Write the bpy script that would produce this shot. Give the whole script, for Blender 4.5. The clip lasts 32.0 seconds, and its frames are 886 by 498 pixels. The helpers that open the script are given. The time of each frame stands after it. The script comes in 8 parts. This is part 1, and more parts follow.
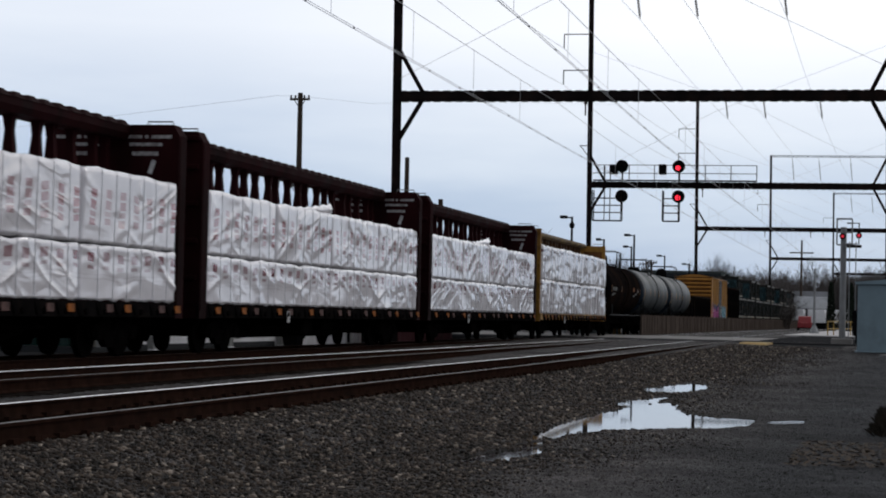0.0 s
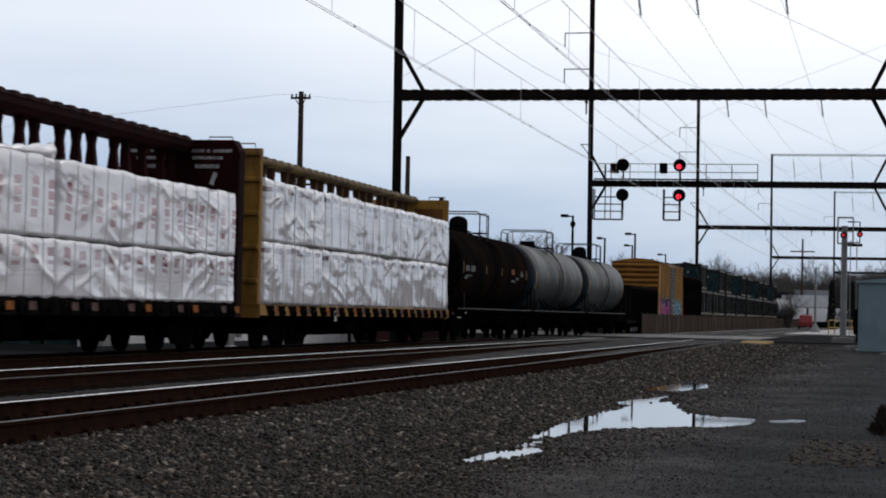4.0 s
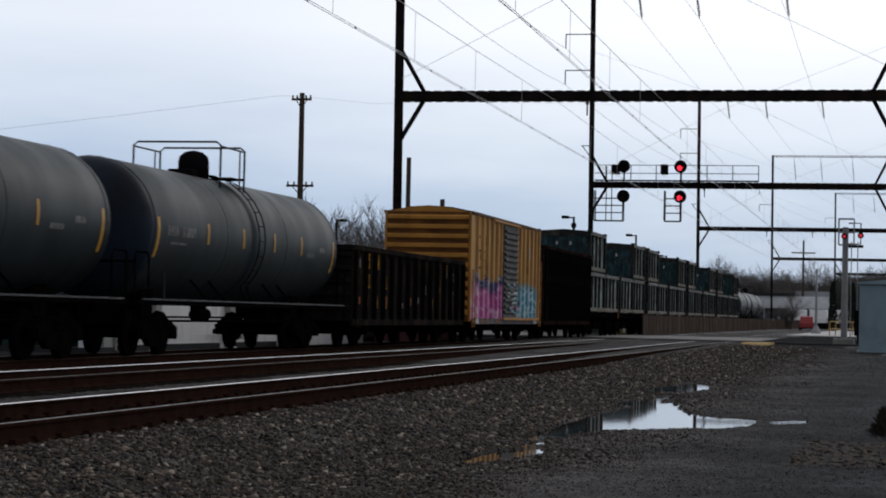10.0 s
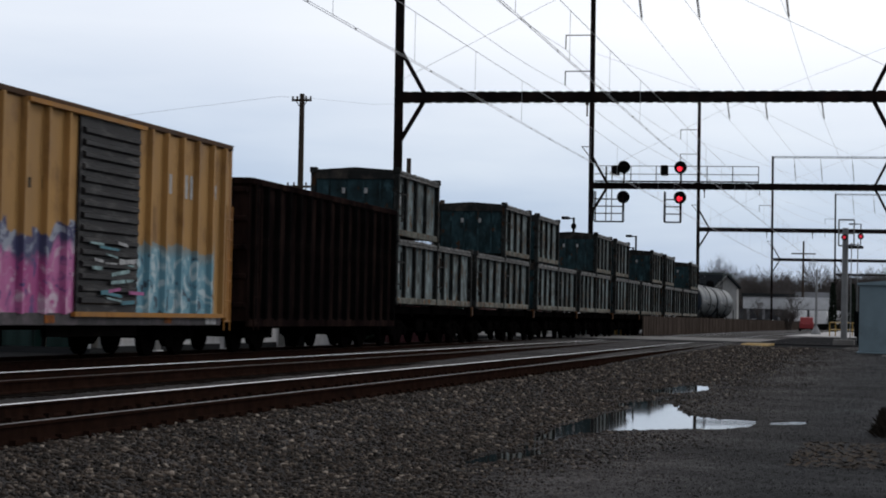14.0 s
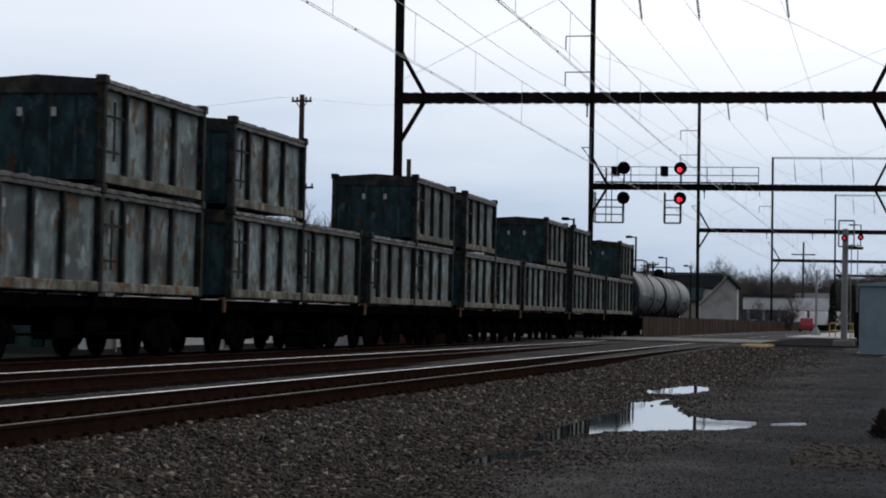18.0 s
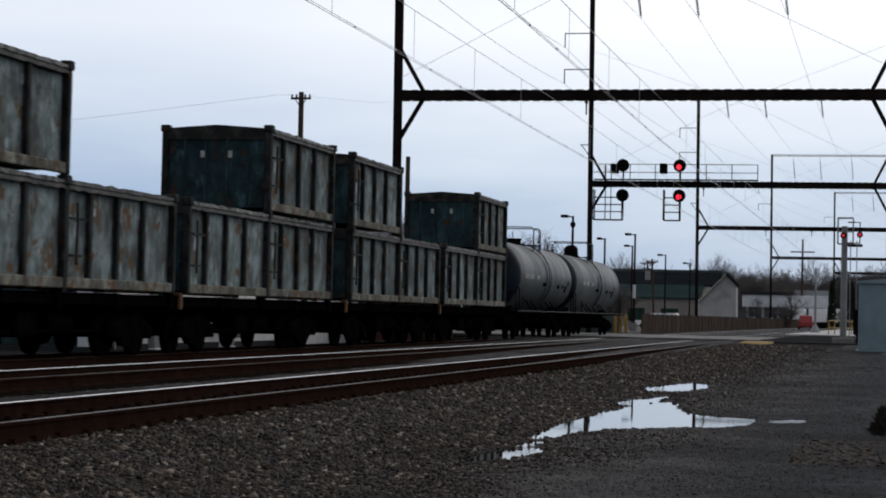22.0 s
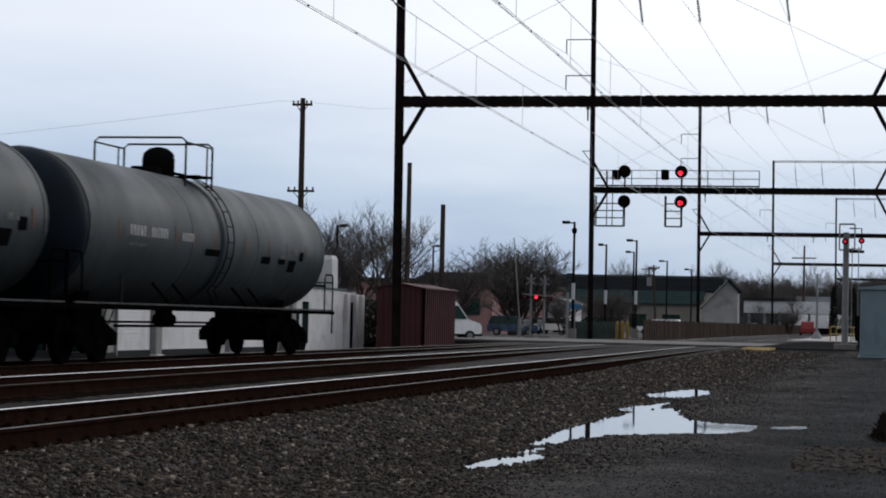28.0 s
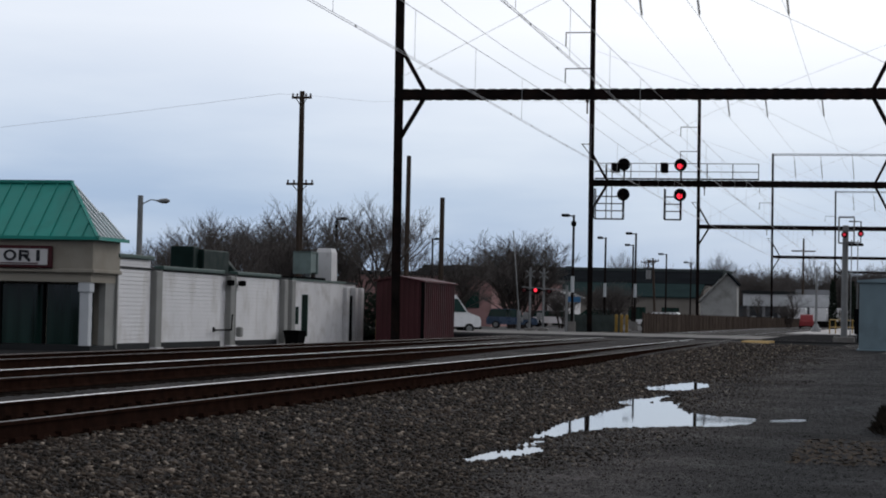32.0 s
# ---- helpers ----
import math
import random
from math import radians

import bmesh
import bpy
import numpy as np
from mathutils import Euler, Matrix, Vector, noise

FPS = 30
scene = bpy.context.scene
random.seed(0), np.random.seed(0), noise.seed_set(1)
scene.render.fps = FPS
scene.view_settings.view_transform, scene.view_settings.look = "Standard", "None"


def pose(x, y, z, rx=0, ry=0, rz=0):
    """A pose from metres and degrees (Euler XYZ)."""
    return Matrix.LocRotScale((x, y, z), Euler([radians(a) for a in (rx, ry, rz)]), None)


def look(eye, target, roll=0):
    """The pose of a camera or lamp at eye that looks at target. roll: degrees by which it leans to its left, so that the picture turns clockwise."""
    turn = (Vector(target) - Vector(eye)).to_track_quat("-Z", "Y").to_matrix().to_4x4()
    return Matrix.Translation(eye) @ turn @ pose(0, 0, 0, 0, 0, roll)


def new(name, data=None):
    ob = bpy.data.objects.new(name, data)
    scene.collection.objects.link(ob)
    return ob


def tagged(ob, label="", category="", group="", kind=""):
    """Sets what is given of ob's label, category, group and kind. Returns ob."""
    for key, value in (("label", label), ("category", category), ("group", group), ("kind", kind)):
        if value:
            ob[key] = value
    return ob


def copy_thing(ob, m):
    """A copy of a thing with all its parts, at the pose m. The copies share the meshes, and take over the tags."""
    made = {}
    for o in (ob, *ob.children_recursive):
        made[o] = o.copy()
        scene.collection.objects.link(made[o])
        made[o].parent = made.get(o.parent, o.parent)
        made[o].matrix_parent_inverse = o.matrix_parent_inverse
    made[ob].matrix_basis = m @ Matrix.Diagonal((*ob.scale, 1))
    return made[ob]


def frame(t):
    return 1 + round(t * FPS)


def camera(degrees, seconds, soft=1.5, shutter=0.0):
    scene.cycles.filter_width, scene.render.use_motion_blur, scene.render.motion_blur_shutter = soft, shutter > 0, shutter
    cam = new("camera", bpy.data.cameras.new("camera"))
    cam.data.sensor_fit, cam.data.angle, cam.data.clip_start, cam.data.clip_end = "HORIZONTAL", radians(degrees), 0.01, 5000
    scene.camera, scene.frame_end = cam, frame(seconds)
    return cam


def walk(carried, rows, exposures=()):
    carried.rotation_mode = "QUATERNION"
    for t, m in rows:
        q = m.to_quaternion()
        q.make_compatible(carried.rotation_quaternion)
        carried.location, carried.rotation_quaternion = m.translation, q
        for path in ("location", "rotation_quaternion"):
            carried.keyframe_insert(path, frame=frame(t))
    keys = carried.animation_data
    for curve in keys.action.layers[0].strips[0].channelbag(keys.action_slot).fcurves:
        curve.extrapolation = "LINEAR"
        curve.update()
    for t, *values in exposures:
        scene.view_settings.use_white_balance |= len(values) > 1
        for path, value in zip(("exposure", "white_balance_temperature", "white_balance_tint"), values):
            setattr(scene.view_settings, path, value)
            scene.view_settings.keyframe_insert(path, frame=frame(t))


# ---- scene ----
# ---- camera and its small sway ----
EYE = Vector((0.0, 0.0, 1.003))
LENS = 3613.8
cam = camera(24.481, 32.0, soft=1.9, shutter=0.3)


def aim(dx, dy):
    """The camera's pose, swayed by small angles from its rest."""
    yaw, pitch = 0.22511 + dx / LENS, 0.03088 + dy / LENS
    ahead = Vector((math.cos(yaw) * math.cos(pitch), math.sin(yaw) * math.cos(pitch), math.sin(pitch)))
    return look(EYE, EYE + ahead * 10, 1.2863)


walk(cam, [
    (0, aim(-3.1, 3.0)), (0.5, aim(-3.1, 1.5)), (1, aim(-3.0, 0.0)), (1.5, aim(-1.5, -1.5)), (2, aim(0.0, -1.5)),
    (2.5, aim(-1.6, -3.1)), (3, aim(-1.5, -1.6)), (3.5, aim(-1.6, 0.0)), (5.5, aim(-1.5, 3.1)), (6, aim(-1.6, 4.6)),
    (6.5, aim(-1.6, 3.1)), (7, aim(-3.1, -1.5)), (7.5, aim(-1.6, -1.5)), (8, aim(0.0, 0.0)), (8.5, aim(0.0, 1.5)),
    (9, aim(0.0, 1.5)), (9.5, aim(0.0, 1.5)), (10, aim(0.0, 3.1)), (10.5, aim(0.0, 6.1)), (11, aim(0.0, 6.1)),
    (11.5, aim(-1.5, 6.1)), (12, aim(-1.6, 7.6)), (12.5, aim(-1.5, 7.7)), (13, aim(0.0, 6.1)), (13.5, aim(0.0, 4.6)),
    (14, aim(0.0, 4.6)), (14.5, aim(0.0, 3.0)), (16.5, aim(1.5, 4.6)), (17, aim(0.0, 6.1)), (17.5, aim(0.0, 6.1)),
    (18, aim(0.0, 6.1)), (18.5, aim(0.0, 7.7)), (19, aim(-1.5, 7.7)), (19.5, aim(-3.0, 6.1)), (20, aim(-1.6, 6.1)),
    (20.5, aim(-1.6, 4.6)), (21, aim(-1.5, 4.6)), (21.5, aim(0.0, 4.6)), (22, aim(-1.5, 1.5)), (22.5, aim(-3.0, -3.1)),
    (23, aim(-3.0, -6.1)), (23.5, aim(-1.6, -6.1)), (24, aim(-1.6, -3.1)), (24.5, aim(-1.5, -1.5)), (25, aim(0.0, -1.5)),
    (25.5, aim(0.0, 1.5)), (27.5, aim(0.0, 12.3)), (28, aim(1.5, 12.3)), (28.5, aim(1.5, 12.3)), (29, aim(1.6, 10.7)),
    (29.5, aim(1.5, 9.2)), (30, aim(-0.3, 7.7)), (30.5, aim(0.0, 6.1)), (31, aim(-1.5, 1.5)), (31.5, aim(-1.6, 0.0)),
    (32, aim(0.0, 0.0)),
])

# ---- world, sun ----
world = bpy.data.worlds.new("sky")
scene.world = world
world.use_nodes = True
wn, wl = world.node_tree.nodes, world.node_tree.links
wn.clear()
w_out = wn.new("ShaderNodeOutputWorld")
w_bg = wn.new("ShaderNodeBackground")
w_sky = wn.new("ShaderNodeTexSky")
w_sky.sky_type = "NISHITA"
w_sky.sun_disc = False
w_sky.sun_elevation = radians(30)
w_sky.sun_rotation = radians(122)
w_co = wn.new("ShaderNodeTexCoord")
w_map = wn.new("ShaderNodeMapping")
w_map.inputs["Scale"].default_value = (3.0, 3.0, 16.0)
w_noise = wn.new("ShaderNodeTexNoise")
w_noise.inputs["Scale"].default_value = 1.5
w_noise.inputs["Detail"].default_value = 5
w_ramp = wn.new("ShaderNodeValToRGB")
w_ramp.color_ramp.elements[0].position = 0.35
w_ramp.color_ramp.elements[0].color = (0.385, 0.515, 0.735, 1)
w_ramp.color_ramp.elements[1].position = 0.68
w_ramp.color_ramp.elements[1].color = (0.61, 0.715, 0.88, 1)
w_sep = wn.new("ShaderNodeSeparateXYZ")
w_hgt = wn.new("ShaderNodeMapRange")
w_hgt.inputs[1].default_value, w_hgt.inputs[2].default_value = 0.055, 0.138
w_hgt.inputs[3].default_value, w_hgt.inputs[4].default_value = 0.0, 0.88
w_mix = wn.new("ShaderNodeMixRGB")
w_mix.inputs[2].default_value = (1.155, 1.16, 1.195, 1)
w_dim = wn.new("ShaderNodeMixRGB")
w_dim.blend_type = "ADD"
w_dim.inputs[0].default_value = 0.012
wl.new(w_co.outputs["Generated"], w_map.inputs[0])
wl.new(w_map.outputs[0], w_noise.inputs["Vector"])
wl.new(w_noise.outputs[0], w_ramp.inputs[0])
wl.new(w_co.outputs["Generated"], w_sep.inputs[0])
wl.new(w_sep.outputs[2], w_hgt.inputs[0])
# thinner, brighter cloud towards the sun's side
w_side = wn.new("ShaderNodeMapRange")
w_side.inputs[1].default_value, w_side.inputs[2].default_value = 0.44, 0.12
w_side.inputs[3].default_value, w_side.inputs[4].default_value = 0.62, 1.0
w_thin = wn.new("ShaderNodeMath")
w_thin.operation = "MULTIPLY"
wl.new(w_sep.outputs[1], w_side.inputs[0])
wl.new(w_hgt.outputs[0], w_thin.inputs[0])
wl.new(w_side.outputs[0], w_thin.inputs[1])
wl.new(w_thin.outputs[0], w_mix.inputs[0])
wl.new(w_ramp.outputs[0], w_mix.inputs[1])
wl.new(w_mix.outputs[0], w_dim.inputs[1])
wl.new(w_sky.outputs[0], w_dim.inputs[2])
w_high = wn.new("ShaderNodeMapRange")
w_high.inputs[1].default_value, w_high.inputs[2].default_value = 0.22, 0.75
w_high.inputs[3].default_value, w_high.inputs[4].default_value = 0.0, 1.0
w_up = wn.new("ShaderNodeMixRGB")
w_up.inputs[2].default_value = (0.86, 0.90, 0.98, 1)
wl.new(w_sep.outputs[2], w_high.inputs[0])
wl.new(w_high.outputs[0], w_up.inputs[0])
wl.new(w_dim.outputs[0], w_up.inputs[1])
# the overcast is brightest ahead and thickens behind
w_back = wn.new("ShaderNodeMapRange")
w_back.inputs[1].default_value, w_back.inputs[2].default_value = -0.8, 0.7
w_back.inputs[3].default_value, w_back.inputs[4].default_value = 0.5, 1.0
w_shade = wn.new("ShaderNodeMixRGB")
w_shade.blend_type = "MULTIPLY"
w_shade.inputs[0].default_value = 1.0
wl.new(w_sep.outputs[0], w_back.inputs[0])
wl.new(w_up.outputs[0], w_shade.inputs[1])
wl.new(w_back.outputs[0], w_shade.inputs[2])
wl.new(w_shade.outputs[0], w_bg.inputs[0])
w_bg.inputs[1].default_value = 0.88
wl.new(w_bg.outputs[0], w_out.inputs[0])

sun = new("sun", bpy.data.lights.new("sun", "SUN"))
sun.data.energy, sun.data.angle, sun.data.color = 0.55, radians(20), (1.0, 0.97, 0.93)
sun.matrix_world = look((0, 0, 50), (-math.cos(radians(32)) * 40, math.sin(radians(32)) * 40, 50 - 40 * math.tan(radians(30))))


# ---- materials ----
def mat(name, base, rough=0.7, metal=0.0, var=0.25, scale=3.0, bump=0.0, bscale=60.0, dirt=None, dscale=0.7, dpos=0.55, rand=0.0, spec=None, stretch=None):
    """A plain surface with two scales of variation, stains in a second colour, and fine relief."""
    m = bpy.data.materials.new(name)
    m.use_nodes = True
    n, l = m.node_tree.nodes, m.node_tree.links
    b = n["Principled BSDF"]
    co = n.new("ShaderNodeTexCoord")
    src = co.outputs["Object"]
    if rand:
        oi = n.new("ShaderNodeObjectInfo")
        far = n.new("ShaderNodeMath")
        far.operation = "MULTIPLY"
        far.inputs[1].default_value = 53.0
        l.new(oi.outputs["Random"], far.inputs[0])
        ad = n.new("ShaderNodeVectorMath")
        l.new(src, ad.inputs[0])
        l.new(far.outputs[0], ad.inputs[1])
        src = ad.outputs[0]
    if stretch:
        mp = n.new("ShaderNodeMapping")
        mp.inputs["Scale"].default_value = stretch
        l.new(src, mp.inputs[0])
        src = mp.outputs[0]
    t1 = n.new("ShaderNodeTexNoise")
    t1.inputs["Scale"].default_value, t1.inputs["Detail"].default_value = scale, 6
    l.new(src, t1.inputs["Vector"])
    r1 = n.new("ShaderNodeMapRange")
    r1.inputs[1].default_value, r1.inputs[2].default_value = 0.3, 0.7
    r1.inputs[3].default_value, r1.inputs[4].default_value = 1 - var, 1 + var
    l.new(t1.outputs[0], r1.inputs[0])
    mul = n.new("ShaderNodeMixRGB")
    mul.blend_type = "MULTIPLY"
    mul.inputs[0].default_value = 1
    mul.inputs[1].default_value = (*base, 1)
    l.new(r1.outputs[0], mul.inputs[2])
    col = mul.outputs[0]
    if rand:
        r2 = n.new("ShaderNodeMapRange")
        r2.inputs[3].default_value, r2.inputs[4].default_value = 1 - rand, 1 + rand
        l.new(oi.outputs["Random"], r2.inputs[0])
        m2 = n.new("ShaderNodeMixRGB")
        m2.blend_type = "MULTIPLY"
        m2.inputs[0].default_value = 1
        l.new(col, m2.inputs[1])
        l.new(r2.outputs[0], m2.inputs[2])
        col = m2.outputs[0]
    if dirt:
        t2 = n.new("ShaderNodeTexNoise")
        t2.inputs["Scale"].default_value, t2.inputs["Detail"].default_value = dscale, 8
        t2.inputs["Roughness"].default_value = 0.65
        l.new(src, t2.inputs["Vector"])
        r3 = n.new("ShaderNodeMapRange")
        r3.inputs[1].default_value, r3.inputs[2].default_value = dpos - 0.08, dpos + 0.12
        l.new(t2.outputs[0], r3.inputs[0])
        m3 = n.new("ShaderNodeMixRGB")
        m3.inputs[2].default_value = (*dirt, 1)
        l.new(r3.outputs[0], m3.inputs[0])
        l.new(col, m3.inputs[1])
        col = m3.outputs[0]
    l.new(col, b.inputs["Base Color"])
    b.inputs["Metallic"].default_value = metal
    rr = n.new("ShaderNodeMapRange")
    rr.inputs[1].default_value, rr.inputs[2].default_value = 0.3, 0.7
    rr.inputs[3].default_value, rr.inputs[4].default_value = max(0.03, rough - 0.12), min(1, rough + 0.12)
    l.new(t1.outputs[0], rr.inputs[0])
    l.new(rr.outputs[0], b.inputs["Roughness"])
    b.inputs["Specular IOR Level"].default_value = spec if spec is not None else (0.12 if rough > 0.5 else 0.25)
    if bump:
        t4 = n.new("ShaderNodeTexNoise")
        t4.inputs["Scale"].default_value, t4.inputs["Detail"].default_value = bscale, 4
        l.new(src, t4.inputs["Vector"])
        bp = n.new("ShaderNodeBump")
        bp.inputs["Strength"].default_value, bp.inputs["Distance"].default_value = bump, 0.02
        l.new(t4.outputs[0], bp.inputs["Height"])
        l.new(bp.outputs[0], b.inputs["Normal"])
    return m


def glow(name, colour, strength):
    m = bpy.data.materials.new(name)
    m.use_nodes = True
    b = m.node_tree.nodes["Principled BSDF"]
    b.inputs["Base Color"].default_value = (*colour, 1)
    b.inputs["Emission Color"].default_value = (*colour, 1)
    b.inputs["Emission Strength"].default_value = strength
    return m


M_STEEL = mat("weathered_steel", (0.012, 0.0095, 0.0095), 0.75, 0.0, 0.3, 2.0, 0.2, 40, (0.021, 0.013, 0.011), 1.2, 0.55, spec=0.0)
# gear and wheels: near-black base paints in deep shade beneath the cars, besides grime
M_UNDER = mat("grimy_shade_dark_gear", (0.0028, 0.0025, 0.0025), 0.85, 0.0, 0.4, 4.0, 0.2, 30, (0.006, 0.005, 0.0045), 2.0, 0.6, spec=0.0)
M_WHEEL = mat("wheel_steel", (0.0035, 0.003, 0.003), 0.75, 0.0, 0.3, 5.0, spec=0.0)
M_RAILTOP = mat("polished_rail_head", (0.74, 0.73, 0.73), 0.20, 1.0, 0.15, 8.0)
M_RAILTOP2 = mat("dull_rail_head", (0.10, 0.085, 0.076), 0.42, 0.9, 0.2, 8.0)
M_RAIL = mat("rusty_rail", (0.019, 0.0098, 0.0072), 0.8, 0.0, 0.35, 5.0, 0.2, 60, (0.013, 0.008, 0.0065), 3.0, 0.55, spec=0.0)
M_TIE = mat("creosoted_timber", (0.018, 0.014, 0.012), 0.9, 0.0, 0.4, 6.0, 0.4, 40, (0.04, 0.032, 0.027), 3.0, 0.6, rand=0.3, spec=0.0)
M_ROAD = mat("worn_asphalt", (0.085, 0.083, 0.084), 0.75, 0.0, 0.15, 0.6, 0.15, 80, (0.17, 0.165, 0.16), 0.4, 0.55, spec=0.02)
M_CONC = mat("pale_concrete", (0.22, 0.21, 0.20), 0.8, 0.0, 0.2, 1.0, 0.15, 40, (0.13, 0.125, 0.12), 0.8, 0.55, spec=0.02)
M_YELLOW = mat("yellow_paint", (0.30, 0.19, 0.05), 0.6, 0.0, 0.15, 3.0, 0, 30, (0.25, 0.18, 0.06), 4.0, 0.6)
M_WOODPOLE = mat("weathered_pole_wood", (0.050, 0.036, 0.028), 0.85, 0.0, 0.3, 2.0, 0.3, 40, (0.08, 0.065, 0.055), 1.5, 0.6, stretch=(6, 6, 0.5))
M_WIRE = mat("wire", (0.42, 0.42, 0.44), 0.6, 0.3, 0.1, 1.0)
M_PORC = mat("insulator_porcelain", (0.08, 0.06, 0.055), 0.3, 0.0, 0.2, 5.0)
M_ALU = mat("galvanised_steel", (0.22, 0.225, 0.23), 0.55, 0.2, 0.15, 3.0, 0, 30, (0.16, 0.16, 0.165), 1.5, 0.58)
M_CABINET = mat("pale_blue_enamel", (0.19, 0.26, 0.30), 0.5, 0.1, 0.08, 1.5, 0.05, 30, (0.15, 0.20, 0.23), 0.9, 0.6)
M_BLACK = mat("matt_black_paint", (0.006, 0.006, 0.0065), 0.7, 0.0, 0.2, 4.0, spec=0.0)
M_CAGE = mat("dark_handrail_paint", (0.020, 0.022, 0.024), 0.6, 0.0, 0.3, 3.0)
M_RED = glow("red_signal_light", (1.0, 0.03, 0.06), 1.6)
M_REDDIM = glow("dim_red_lamp", (0.6, 0.02, 0.04), 0.6)


# ---- mesh helpers ----
class Geo:
    """Vertices and faces of one mesh, gathered from simple shaped pieces."""

    def __init__(self):
        self.v, self.f, self.k = [], [], []

    def face(self, pts, k=0):
        i = len(self.v)
        self.v += [tuple(p) for p in pts]
        self.f.append(tuple(range(i, i + len(pts))))
        self.k.append(k)
        return self

    def box(self, x0, x1, y0, y1, z0, z1, c=0.0, k=0):
        """A box with chamfered upright and level edges (c) along x."""
        if c <= 0:
            i = len(self.v)
            self.v += [(x, y, z) for x in (x0, x1) for y in (y0, y1) for z in (z0, z1)]
            for a in ((0, 1, 3, 2), (4, 6, 7, 5), (0, 4, 5, 1), (2, 3, 7, 6), (0, 2, 6, 4), (1, 5, 7, 3)):
                self.f.append(tuple(i + q for q in a))
                self.k.append(k)
            return self
        ring = [(y0 + c, z0), (y1 - c, z0), (y1, z0 + c), (y1, z1 - c), (y1 - c, z1), (y0 + c, z1), (y0, z1 - c), (y0, z0 + c)]
        small = [(min(max(y, y0 + c), y1 - c), min(max(z, z0 + c), z1 - c)) for y, z in ring]
        rows = [(x0, small), (x0 + c, ring), (x1 - c, ring), (x1, small)]
        return self.loft([[(x, y, z) for y, z in r] for x, r in rows], k=k)

    def loft(self, rings, closed=True, caps=True, k=0):
        i, n = len(self.v), len(rings[0])
        for r in rings:
            self.v += [tuple(p) for p in r]
        for a in range(len(rings) - 1):
            for b in range(n if closed else n - 1):
                c = (b + 1) % n
                self.f.append((i + a * n + b, i + a * n + c, i + (a + 1) * n + c, i + (a + 1) * n + b))
                self.k.append(k)
        if caps and closed:
            self.f.append(tuple(i + q for q in reversed(range(n))))
            self.f.append(tuple(i + (len(rings) - 1) * n + q for q in range(n)))
            self.k += [k, k]
        return self

    def tube(self, pts, radii, n=6, k=0):
        """A round bar along points, with a radius at each."""
        if not hasattr(radii, "__len__"):
            radii = [radii] * len(pts)
        pts = [Vector(p) for p in pts]
        rings = []
        for i, p in enumerate(pts):
            d = (pts[min(i + 1, len(pts) - 1)] - pts[max(i - 1, 0)]).normalized()
            a = d.cross(Vector((0, 0, 1)) if abs(d.z) < 0.9 else Vector((1, 0, 0))).normalized()
            b = d.cross(a)
            rings.append([p + (a * math.cos(2 * math.pi * q / n) + b * math.sin(2 * math.pi * q / n)) * radii[i] for q in range(n)])
        return self.loft(rings, k=k)

    def bar(self, p, q, w, h, k=0):
        """A square bar from p to q, w across and h deep."""
        p, q = Vector(p), Vector(q)
        d = (q - p).normalized()
        a = d.cross(Vector((0, 0, 1)) if abs(d.z) < 0.9 else Vector((1, 0, 0))).normalized()
        b = a.cross(d)
        return self.loft([[e + a * (s * w / 2) + b * (t * h / 2) for s, t in ((-1, -1), (1, -1), (1, 1), (-1, 1))] for e in (p, q)], k=k)

    def prism(self, outline, x0, x1, k=0):
        """An outline in y, z drawn along x."""
        return self.loft([[(x, y, z) for y, z in outline] for x in (x0, x1)], k=k)

    def disc(self, c, axis, r, t, n=16, k=0):
        c, axis = Vector(c), Vector(axis).normalized()
        return self.tube([c - axis * t / 2, c + axis * t / 2], r, n, k)

    def mesh(self, name, mats, smooth=False):
        me = bpy.data.meshes.new(name)
        me.from_pydata(self.v, [], self.f)
        for m in mats if isinstance(mats, (list, tuple)) else [mats]:
            me.materials.append(m)
        if any(self.k):
            me.polygons.foreach_set("material_index", self.k)
        if smooth:
            me.polygons.foreach_set("use_smooth", [True] * len(me.polygons))
        me.update()
        return me


def part(name, geo, mats, parent=None, label="", m=None, smooth=False):
    """One mesh object, under its thing where a parent is given."""
    ob = new(name, geo.mesh(name, mats, smooth) if isinstance(geo, Geo) else geo)
    if parent:
        ob.parent = parent
    if m is not None:
        ob.matrix_basis = m
    if label:
        ob["label"] = label
    return ob


def thing(name, label, category, m=None, group="", kind=""):
    ob = new(name)
    if m is not None:
        ob.matrix_basis = m
    return tagged(ob, label, category, group, kind)


# ---- plan: x runs along the line, y to the left of it, z = 0 at the rail tops ----
D1, D2, D3 = 8.17, 12.385, 16.184
GAUGE = 1.51


def bend(s):
    return 0.000098 * s * s - 0.000142 * max(0.0, s - 76.2) ** 2


def slope(s):
    return 0.000196 * s - 0.000284 * max(0.0, s - 76.2)


def on_line(s, d, z=0.0):
    """The pose of a thing at s along the line, d to its left."""
    return pose(s, d + bend(s), z, 0, 0, math.degrees(math.atan(slope(s))))


def ease(a, b, x):
    t = min(1.0, max(0.0, (x - a) / (b - a)))
    return t * t * (3 - 2 * t)


